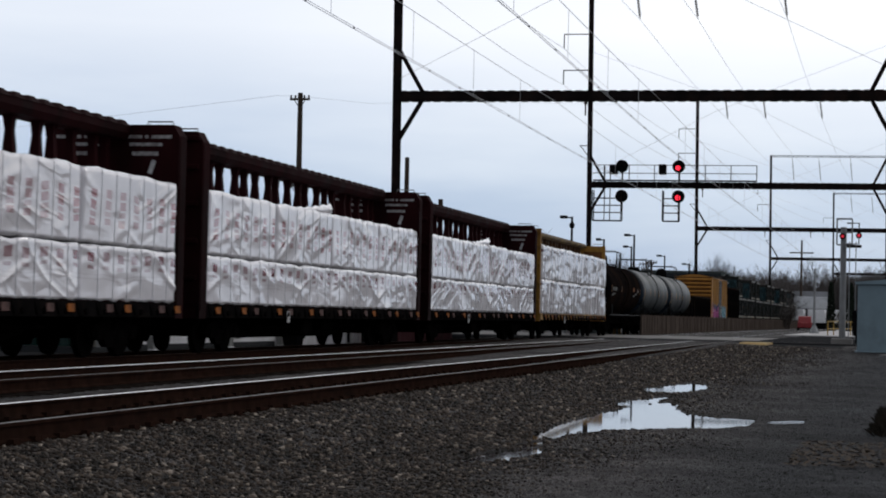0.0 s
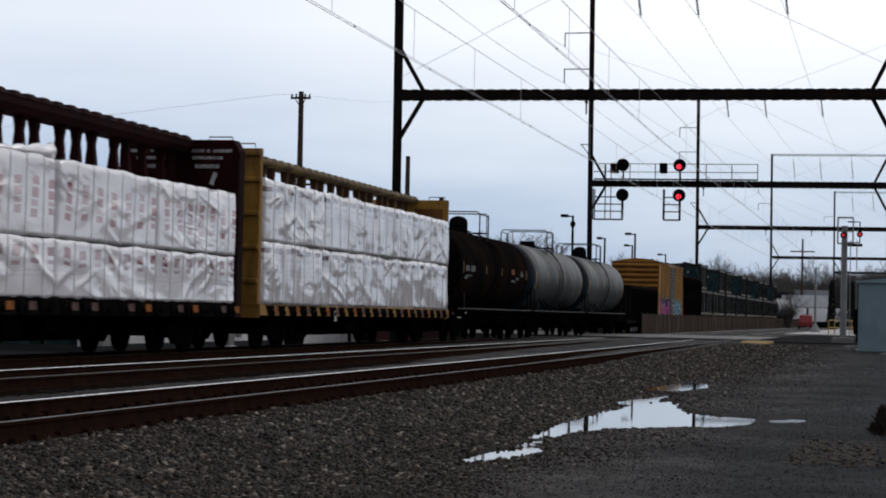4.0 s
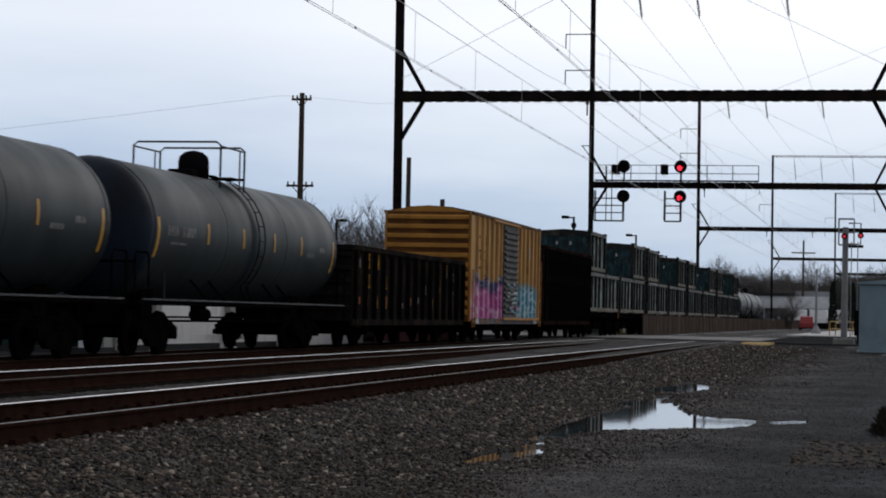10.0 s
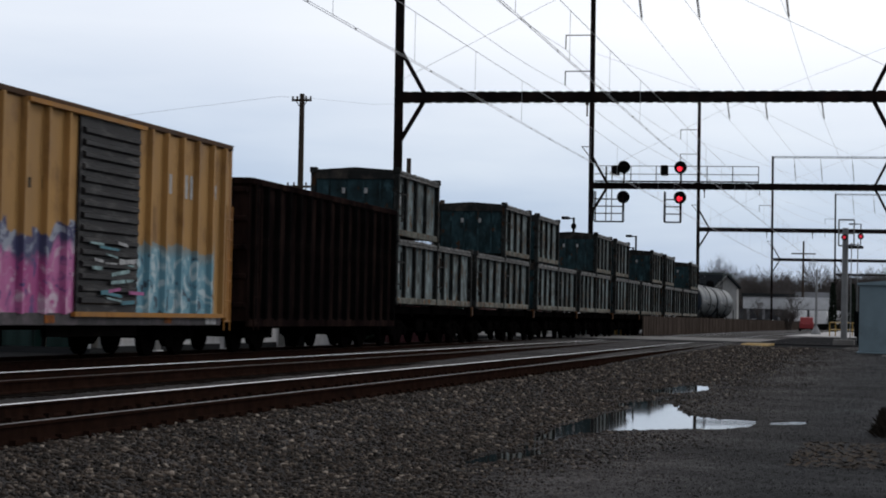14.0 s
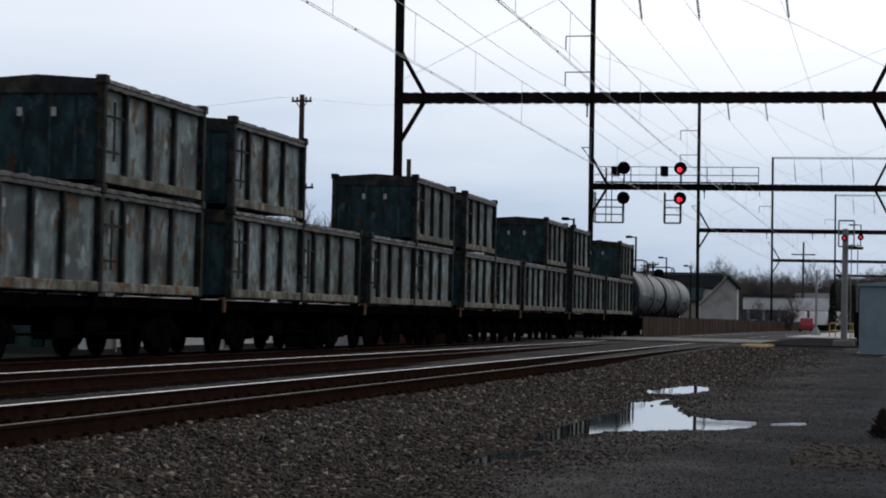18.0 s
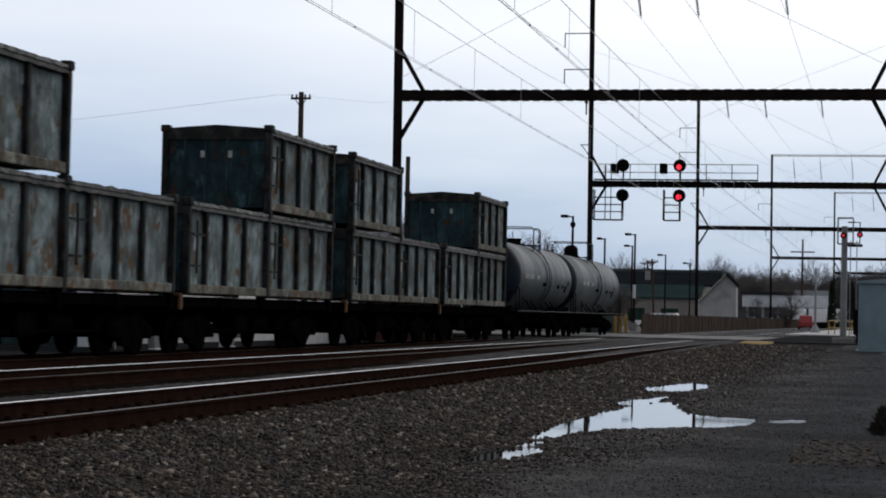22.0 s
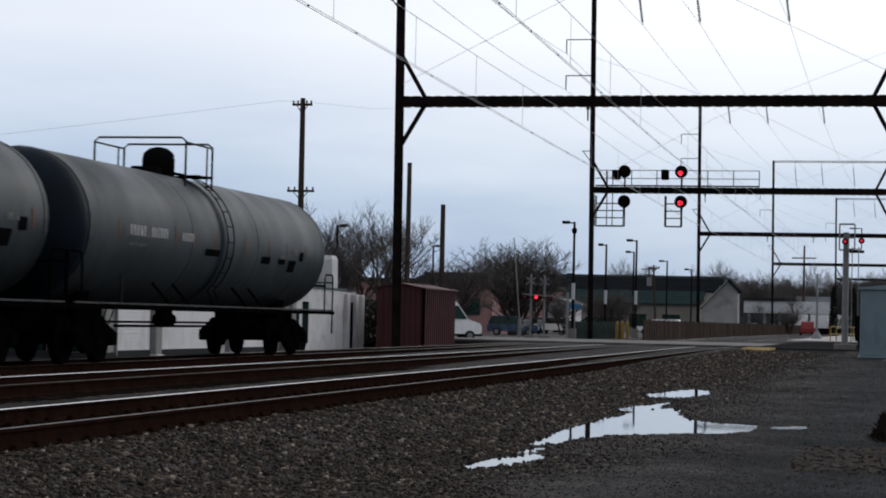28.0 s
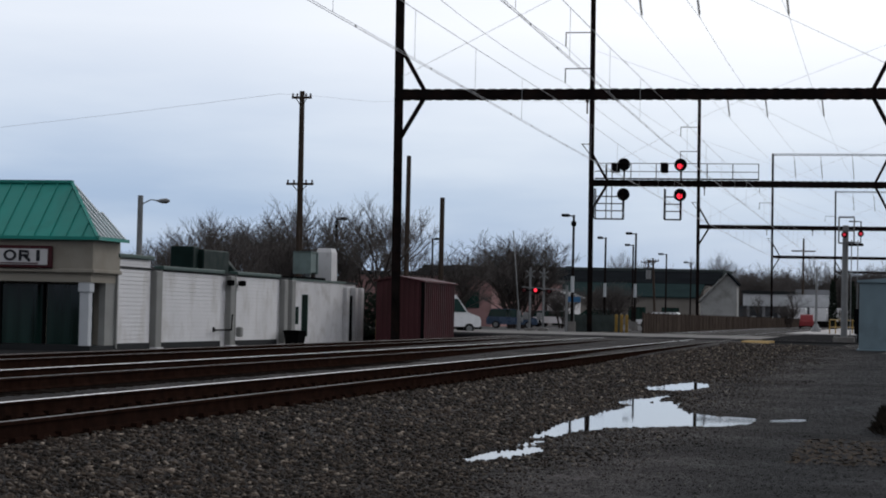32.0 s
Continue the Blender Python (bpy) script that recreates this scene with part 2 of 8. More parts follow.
def ground_z(x, y):
    """The height of the ground: the ballast bed, its shoulder and the lower lots on both sides."""
    y0 = y - bend(x)
    right = -0.42 + 0.006 * (min(52, max(-20, x)) - 30) + 0.228 * ease(52, 92, x)
    left = -0.46 + 0.3 * ease(92, 130, x)
    bed = -0.197 + 0.11 * ease(42, 74, x) + 0.077 * ease(74, 93, x)
    a = ease(D1 - 3.2, D1 - 1.25, y0)
    b = ease(D3 + 1.6, D3 + 2.9, y0)
    z = right + (bed - right) * a
    z = z + (left - z) * b
    # the hollow that holds the puddle
    if 19 < x < 46 and 1.2 < y < 5.8:
        z -= 0.10 * hollow(x, y)
    return z


def hollow(x, y):
    """How deep the ground sinks at the puddle, 0 to 1."""
    if not (19 < x < 46 and 1.2 < y < 5.8):
        return 0.0
    best = 0.0
    wob = 0.10 * noise.noise((x * 1.3, y * 3.2, 6)) + 0.10 * noise.noise((x * 3, y * 14, 2))
    for pool in PUDDLE:
        for (ax, ay, wa), (bx, by, wb) in zip(pool, pool[1:]):
            # the pools lie stretched along the old wheel ruts
            dx, dy = bx - ax, (by - ay) * 9
            ex, ey = x - ax, (y - ay) * 9
            t = min(1, max(0, (ex * dx + ey * dy) / (dx * dx + dy * dy)))
            d = math.hypot(ex - t * dx, ey - t * dy) / (wa + (wb - wa) * t + 0.28) + wob
            best = max(best, 1.5 - 1.4 * d)
    return max(0.0, min(1.0, best))


# spines of the puddle's pools: along, across, half length
PUDDLE = (((25.0, 4.36, 0.9), (26.3, 4.25, 2.0), (27.85, 4.2, 2.9), (29.1, 4.07, 3.6), (30.3, 3.95, 4.0), (29.0, 3.40, 2.2), (28.9, 3.03, 1.5), (28.8, 2.70, 1.15), (28.95, 2.4, 1.1), (29.1, 2.2, 0.7)),
          ((33.9, 4.55, 0.9), (34.4, 4.30, 1.6), (35.7, 4.2, 0.9), (36.4, 4.12, 0.4)),
          ((40.1, 4.90, 0.8), (40.3, 4.70, 2.0), (40.9, 4.43, 2.4), (40.8, 4.15, 1.7), (40.8, 3.95, 0.6)),
          ((20.85, 4.38, 0.42), (21.1, 4.24, 0.70), (21.5, 4.07, 0.8), (21.8, 3.92, 0.4)),
          ((23.0, 4.26, 0.3), (23.2, 4.14, 0.2)), ((29.4, 1.85, 0.22), (29.7, 1.48, 0.28)))


# ---- ground, gravel, water ----
def gravel_material():
    m = bpy.data.materials.new("wet_gravel")
    m.use_nodes = True
    n, l = m.node_tree.nodes, m.node_tree.links
    b = n["Principled BSDF"]
    co = n.new("ShaderNodeTexCoord")
    vo = n.new("ShaderNodeTexVoronoi")
    vo.inputs["Scale"].default_value = 55
    l.new(co.outputs["Object"], vo.inputs["Vector"])
    ra = n.new("ShaderNodeValToRGB")
    ra.color_ramp.elements[0].color = (0.008, 0.0079, 0.0079, 1)
    ra.color_ramp.elements[1].color = (0.062, 0.060, 0.061, 1)
    sep = n.new("ShaderNodeSeparateColor")
    l.new(vo.outputs["Color"], sep.inputs[0])
    l.new(sep.outputs[0], ra.inputs[0])
    no = n.new("ShaderNodeTexNoise")
    no.inputs["Scale"].default_value, no.inputs["Detail"].default_value = 0.5, 6
    l.new(co.outputs["Object"], no.inputs["Vector"])
    mr = n.new("ShaderNodeMapRange")
    mr.inputs[1].default_value, mr.inputs[2].default_value = 0.35, 0.65
    mr.inputs[3].default_value, mr.inputs[4].default_value = 0.5, 1.6
    l.new(no.outputs[0], mr.inputs[0])
    mx = n.new("ShaderNodeMixRGB")
    mx.blend_type = "MULTIPLY"
    mx.inputs[0].default_value = 1
    l.new(ra.outputs[0], mx.inputs[1])
    l.new(mr.outputs[0], mx.inputs[2])
    l.new(mx.outputs[0], b.inputs["Base Color"])
    bp = n.new("ShaderNodeBump")
    bp.inputs["Strength"].default_value, bp.inputs["Distance"].default_value = 0.9, 0.03
    l.new(vo.outputs["Distance"], bp.inputs["Height"])
    l.new(bp.outputs[0], b.inputs["Normal"])
    b.inputs["Roughness"].default_value = 0.85
    b.inputs["Specular IOR Level"].default_value = 0.08
    # clumps of coarser and finer stone
    n2 = n.new("ShaderNodeTexNoise")
    n2.inputs["Scale"].default_value, n2.inputs["Detail"].default_value, n2.inputs["Roughness"].default_value = 3.2, 7, 0.7
    l.new(co.outputs["Object"], n2.inputs["Vector"])
    m2 = n.new("ShaderNodeMapRange")
    m2.inputs[1].default_value, m2.inputs[2].default_value = 0.32, 0.68
    m2.inputs[3].default_value, m2.inputs[4].default_value = 0.45, 1.65
    l.new(n2.outputs[0], m2.inputs[0])
    x2 = n.new("ShaderNodeMixRGB")
    x2.blend_type = "MULTIPLY"
    x2.inputs[0].default_value = 1
    l.new(mx.outputs[0], x2.inputs[1])
    l.new(m2.outputs[0], x2.inputs[2])
    # darker and bluer away from the tracks
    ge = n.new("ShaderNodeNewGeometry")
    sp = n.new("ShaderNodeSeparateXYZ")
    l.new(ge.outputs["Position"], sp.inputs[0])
    off_track = n.new("ShaderNodeMapRange")
    off_track.inputs[1].default_value, off_track.inputs[2].default_value = 1.0, 2.8
    l.new(sp.outputs[1], off_track.inputs[0])
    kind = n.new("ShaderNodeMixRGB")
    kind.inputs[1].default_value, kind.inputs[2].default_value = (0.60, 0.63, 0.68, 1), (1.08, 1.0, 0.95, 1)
    l.new(off_track.outputs[0], kind.inputs[0])
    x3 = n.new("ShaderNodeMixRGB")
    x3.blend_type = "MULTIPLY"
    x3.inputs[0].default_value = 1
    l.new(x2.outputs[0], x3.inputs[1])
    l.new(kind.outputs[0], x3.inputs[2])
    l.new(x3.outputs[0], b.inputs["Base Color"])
    return m


def stone_material():
    m = bpy.data.materials.new("crushed_stone")
    m.use_nodes = True
    n, l = m.node_tree.nodes, m.node_tree.links
    b = n["Principled BSDF"]
    ge = n.new("ShaderNodeNewGeometry")
    ra = n.new("ShaderNodeValToRGB")
    el = ra.color_ramp.elements
    el[0].color, el[1].color = (0.0040, 0.0036, 0.0033, 1), (0.15, 0.145, 0.13, 1)
    e = el.new(0.55)
    e.color = (0.0185, 0.0165, 0.0145, 1)
    e = el.new(0.90)
    e.color = (0.046, 0.040, 0.034, 1)
    l.new(ge.outputs["Random Per Island"], ra.inputs[0])
    # the stones get brighter and browner towards the tracks, darker and bluer away
    sp = n.new("ShaderNodeSeparateXYZ")
    l.new(ge.outputs["Position"], sp.inputs[0])
    near = n.new("ShaderNodeMapRange")
    near.inputs[1].default_value, near.inputs[2].default_value = 1.0, 4.2
    l.new(sp.outputs[1], near.inputs[0])
    tint = n.new("ShaderNodeMixRGB")
    tint.inputs[1].default_value, tint.inputs[2].default_value = (0.58, 0.63, 0.70, 1), (1.72, 1.47, 1.32, 1)
    l.new(near.outputs[0], tint.inputs[0])
    mul = n.new("ShaderNodeMixRGB")
    mul.blend_type = "MULTIPLY"
    mul.inputs[0].default_value = 1
    l.new(ra.outputs[0], mul.inputs[1])
    l.new(tint.outputs[0], mul.inputs[2])
    # dusty and washed clumps
    no = n.new("ShaderNodeTexNoise")
    no.inputs["Scale"].default_value, no.inputs["Detail"].default_value, no.inputs["Roughness"].default_value = 2.6, 6, 0.7
    l.new(ge.outputs["Position"], no.inputs["Vector"])
    mr = n.new("ShaderNodeMapRange")
    mr.inputs[1].default_value, mr.inputs[2].default_value = 0.33, 0.67
    mr.inputs[3].default_value, mr.inputs[4].default_value = 0.45, 1.6
    l.new(no.outputs[0], mr.inputs[0])
    clump = n.new("ShaderNodeMixRGB")
    clump.blend_type = "MULTIPLY"
    clump.inputs[0].default_value = 1
    l.new(mul.outputs[0], clump.inputs[1])
    l.new(mr.outputs[0], clump.inputs[2])
    l.new(clump.outputs[0], b.inputs["Base Color"])
    b.inputs["Roughness"].default_value = 0.7
    b.inputs["Specular IOR Level"].default_value = 0.12
    return m


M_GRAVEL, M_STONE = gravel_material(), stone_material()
M_WATER = bpy.data.materials.new("puddle_water")
M_WATER.use_nodes = True
_b = M_WATER.node_tree.nodes["Principled BSDF"]
_b.inputs["Base Color"].default_value = (0.016, 0.015, 0.014, 1)
_b.inputs["Roughness"].default_value = 0.03
_b.inputs["IOR"].default_value = 1.5


def spread(*runs):
    out = []
    for a, b, step in runs:
        n = max(1, round((b - a) / step))
        out += [a + (b - a) * i / n for i in range(n)]
    return out + [runs[-1][1]]


def make_ground():
    xs = [-2500, -400] + spread((-60, 10, 10), (10, 50, 0.14), (50, 110, 1.0), (110, 420, 10)) + [700, 1400, 4500]
    ys = [-4000, -600, -100] + spread((-30, 0, 3), (0, 7, 0.06), (7, 22, 0.5), (22, 60, 4)) + [120, 300, 900, 4000]
    g = Geo()
    for x in xs:
        for y in ys:
            z = ground_z(x, y)
            if 10 < x < 60 and -3 < y < 8:
                z += 0.006 * noise.noise((x * 2.2, y * 2.2, 0)) + 0.006 * noise.noise((x * 6, y * 6, 3))
            g.v.append((x, y, z))
    n = len(ys)
    for i in range(len(xs) - 1):
        for j in range(n - 1):
            g.f.append((i * n + j, (i + 1) * n + j, (i + 1) * n + j + 1, i * n + j + 1))
            g.k.append(0)
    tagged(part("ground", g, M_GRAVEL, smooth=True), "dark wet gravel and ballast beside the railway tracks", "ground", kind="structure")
    w = Geo()
    # the line climbs by about one in a hundred and sixty against the level water
    w.face([(19, 1.2, -0.500), (46, 1.2, -0.338), (46, 5.8, -0.338), (19, 5.8, -0.500)])
    tagged(part("water", w, M_WATER), "still shallow rain puddle in the gravel, mirroring the sky", "puddle", kind="structure")


def make_stones(name, label, count, seed, area, size):
    """Loose crushed stone lying on the ground as one object."""
    rng = np.random.default_rng(seed)
    cube = np.array([(x, y, z) for x in (-1, 1) for y in (-1, 1) for z in (-1, 1)], float)
    faces = np.array(((0, 1, 3, 2), (4, 6, 7, 5), (0, 4, 5, 1), (2, 3, 7, 6), (0, 2, 6, 4), (1, 5, 7, 3)))
    x0, x1, y0, y1 = area
    # denser towards the near end
    u = rng.random(count)
    x = x0 * (x1 / x0) ** (u ** 1.25)
    y = y0 + (y1 - y0) * rng.random(count)
    keep = (y < 0.62 * x + 0.3) & (y > -0.012 * x - 0.3)
    patch = np.array([noise.noise((a * 0.35, b * 0.9, 4)) for a, b in zip(x, y)])
    coarse = np.clip((y - 2.2 + 1.2 * patch) / 2.6, 0, 1)
    keep &= rng.random(count) < 0.55 + 0.45 * coarse
    keep &= np.array([hollow(a, b) < 0.10 or (i % 9 == 0 and hollow(a, b) < 0.3) for i, (a, b) in enumerate(zip(x, y))])
    x, y, coarse = x[keep], y[keep], coarse[keep]
    z = np.array([ground_z(a, b) + 0.006 * noise.noise((a * 2.2, b * 2.2, 0)) for a, b in zip(x, y)])
    c = len(x)
    s = size * (0.40 + 1.5 * rng.random((c, 1)) ** 3.0) * (0.75 + 0.02 * x[:, None] / 3) * (0.30 + 0.68 * coarse[:, None])
    v = cube[None] * (0.6 + 0.7 * rng.random((c, 8, 1))) * (0.45 + 0.75 * rng.random((c, 1, 3)))
    v = v * s[:, :, None]
    a, t = rng.random(c) * 6.28, (rng.random(c) - 0.5) * 1.6
    ca, sa, ct, st = np.cos(a), np.sin(a), np.cos(t), np.sin(t)
    vx, vz = v[:, :, 0] * ct[:, None] - v[:, :, 2] * st[:, None], v[:, :, 0] * st[:, None] + v[:, :, 2] * ct[:, None]
    vy = v[:, :, 1]
    p = np.stack([vx * ca[:, None] - vy * sa[:, None] + x[:, None], vx * sa[:, None] + vy * ca[:, None] + y[:, None], vz * 0.8 + z[:, None] + 0.2 * s], -1).reshape(-1, 3)
    f = (faces[None] + 8 * np.arange(c)[:, None, None]).reshape(-1)
    me = bpy.data.meshes.new(name)
    me.vertices.add(len(p))
    me.vertices.foreach_set("co", p.ravel())
    me.loops.add(len(f))
    me.loops.foreach_set("vertex_index", f)
    me.polygons.add(len(f) // 4)
    me.polygons.foreach_set("loop_start", np.arange(0, len(f), 4))
    me.materials.append(M_STONE)
    me.update(calc_edges=True)
    tagged(part(name, me, None), label, "gravel", kind="stuff")


# ---- tracks ----
def rail_geo(d, shine):
    """One flat-bottomed rail along the line."""
    prof = [(-0.07, -0.180), (0.07, -0.180), (0.07, -0.168), (0.012, -0.145), (0.010, -0.045), (0.036, -0.036), (0.036, -0.012), (0.026, -0.004), (0.0, 0.0), (-0.026, -0.004), (-0.036, -0.012), (-0.036, -0.036), (-0.010, -0.045), (-0.012, -0.145), (-0.07, -0.168)]
    g, n = Geo(), len(prof)
    ss = spread((-40, 10, 10), (10, 100, 2.0), (100, 420, 8))
    for s in ss:
        y = d + bend(s)
        g.v += [(s, y + a, b) for a, b in prof]
    for i in range(len(ss) - 1):
        for j in range(n):
            c = (j + 1) % n
            g.f.append((i * n + j, i * n + c, (i + 1) * n + c, (i + 1) * n + j))
            g.k.append(1 if j in shine else 0)
    return g


def make_tracks():
    tie = Geo().box(-0.11, 0.11, -1.3, 1.3, -0.36, -0.183, 0.012)
    tie_me = tie.mesh("tie", M_TIE)
    plate = Geo()
    for e in (-GAUGE / 2, GAUGE / 2):
        plate.box(-0.09, 0.09, e - 0.17, e + 0.17, -0.183, -0.172)
        for q in (-0.11, 0.11):
            plate.box(-0.07, 0.07, e + q - 0.03, e + q + 0.03, -0.172, -0.135)
    plate_me = plate.mesh("tie_plate", M_RAIL)
    for name, d, polish in (("track_near", D1, (M_RAILTOP2, M_RAILTOP)), ("track_middle", D2, (M_RAILTOP2, M_RAILTOP)), ("track_far", D3, (M_RAILTOP2, M_RAILTOP2))):
        tr = tagged(new(name), "railway track with rusty rails on dark timber ties in ballast", "railway track", "tracks", "structure")
        for e, top in ((-GAUGE / 2, polish[0]), (GAUGE / 2, polish[1])):
            part("rail", rail_geo(d + e, (9,) if e > 0 else (7, 8)), [M_RAIL, top], tr, "rusty steel rail with a worn bright head")
        rest = Geo()
        s, i = -20.0, 0
        while s < 92:
            if name == "track_near" and 14 < s < 92:
                m = on_line(s, d) @ pose(0, 0.05 * math.sin(i * 7.3), 0, 0, 0, 0.8 * math.sin(i * 3.1))
                t = part("tie", tie_me, None, tr, m=m)
                part("tie_plate", plate_me, None, t)
            elif s > 12:
                y = d + bend(s) + 0.05 * math.sin(i * 5.1)
                rest.box(s - 0.11, s + 0.11, y - 1.3, y + 1.3, -0.36, -0.183)
            s += 0.53
            i += 1
        if rest.v:
            tagged(part("ties", rest, M_TIE, tr), kind="stuff")


# ---- overhead line portals ----
def make_portal(name, x, yl, yr, zb, top_z, stay):
    p = thing(name, "tall riveted dark steel portal carrying overhead electric wires across the tracks", "overhead line portal", pose(x, 0, 0), "overhead line portals")
    for y in (yl, yr):
        col = Geo()
        w, d = 0.14, 0.15
        # the columns lean outwards a little, away from the wires' pull
        up = [y, y + LEAN * top_z]

        def flange(x0, x1, a, b):
            col.loft([[(x0, q + a, z), (x1, q + a, z), (x1, q + b, z), (x0, q + b, z)] for q, z in zip(up, (-0.4, top_z))])

        flange(-d, -d + 0.03, -w, w)
        flange(d - 0.03, d, -w, w)
        flange(-d + 0.03, d - 0.03, -0.02, 0.02)
        for z in range(0, 22):
            q = y + LEAN * z
            for sx in (-d - 0.012, d):
                col.bar((sx + 0.006, q - w + 0.03, z + 0.1), (sx + 0.006, q + w - 0.03, z + 0.6), 0.012, 0.05)
        part("column", col, M_STEEL, p)
        part("footing", Geo().box(-0.5, 0.5, y - 0.5, y + 0.5, -0.6, -0.12, 0.03), M_CONC, p)
    beam = Geo()
    for sx in (-0.17, 0.13):
        beam.box(sx, sx + 0.04, yr - 0.2, yl + 0.2, zb, zb + 0.37)
    n = int((yl - yr) / 0.42)
    for i in range(n):
        y = yr + (yl - yr) * (i + 0.5) / n
        beam.box(-0.20, 0.20, y - 0.14, y + 0.14, zb - 0.018, zb + 0.012, 0.008)
        beam.box(-0.20, 0.20, y - 0.14, y + 0.14, zb + 0.358, zb + 0.388, 0.008)
    part("crossbeam", beam, M_STEEL, p)
    for y, s in ((yl, -1), (yr, 1)):
        for dz in (-1.72, 1.80):
            q = y + LEAN * (zb + dz)
            part("knee_brace", Geo().bar((0, q + s * 0.06, zb + 0.2 + dz), (0, y + s * 1.02, zb + 0.2), 0.12, 0.15), M_STEEL, p)
    top = Geo()
    for z in (top_z - 0.25, top_z - 0.07):
        top.box(-0.06, 0.06, yr - 1.5, yl + 0.2, z, z + 0.07)
    k = int((yl - yr) / 0.6)
    for i in range(k):
        a, b = yr + (yl - yr) * i / k, yr + (yl - yr) * (i + 1) / k
        top.bar((0, a, top_z - 0.22), (0, b, top_z - 0.04), 0.03, 0.03)
    part("top_beam", top, M_STEEL, p)
    # lower stay bracket
    part("stay_bracket", Geo().bar((0, yl, stay), (0, yl + 0.75, stay), 0.05, 0.05).bar((0, yl + 0.7, stay), (0, yl, stay - 0.9), 0.05, 0.05), M_STEEL, p)
    # bracket arms with insulators on the column's outer side
    for z in (16.65, 18.95):
        arm = Geo().bar((0, yl + 0.1, z), (0, yl + 1.9, z), 0.06, 0.06).bar((0, yl + 1.87, z), (0, yl + 1.87, z - 0.9), 0.06, 0.06)
        part("bracket_arm", arm, M_STEEL, p)
    # insulator strings for the overhead feeders
    for yy in FEEDERS[x]:
        g = Geo()
        g.tube([(0, yy + 0.3, top_z - 0.2), (0, yy, 19.85)], 0.022, 6)
        for q in range(14):
            k = 0.25 + 0.05 * q
            g.disc((0, yy + 0.3 * (1 - k), top_z - 0.2 + (20.05 - top_z) * k), (0, 0, 1), 0.085, 0.06, 8)
        part("insulator_string", g, M_PORC, p)
    for d in CATENARY:
        g = Geo()
        yy = d + bend(x)
        g.tube([(0, yy - 1.0, zb), (0.0, yy - 1.0, zb - 0.55)], 0.03, 6)
        g.disc((0, yy - 1.0, zb - 0.06), (0, 0, 1), 0.07, 0.12, 8)
        part("catenary_insulator", g, M_PORC, p)
    return p


PORTALS = ((-14.0, 19.3, -2.6, 9.14), (76.0, 19.21, 0.46, 9.14), (127.9, 19.69, 1.2, 9.20), (192.4, 19.42, 0.8, 9.38), (277.1, 18.04, -0.5, 9.22), (356.7, 12.5, -6.0, 9.2))
LEAN = 0.0075
# where the feeders hang at each portal
FEEDERS = {-14.0: (16.7, 13.1, 7.6), 76.0: (16.7, 13.1, 7.6), 127.9: (16.73, 13.10, 7.56), 192.4: (16.72, 13.19, 7.99), 277.1: (15.11, 11.60, 7.45), 356.7: (9.5, 6.0, 1.9)}
CATENARY = (D1, D2)
# sideways stagger of the contact wires at each portal
STAGGER = {D1: (-0.85, 0.30), D2: (-0.75, 0.08)}


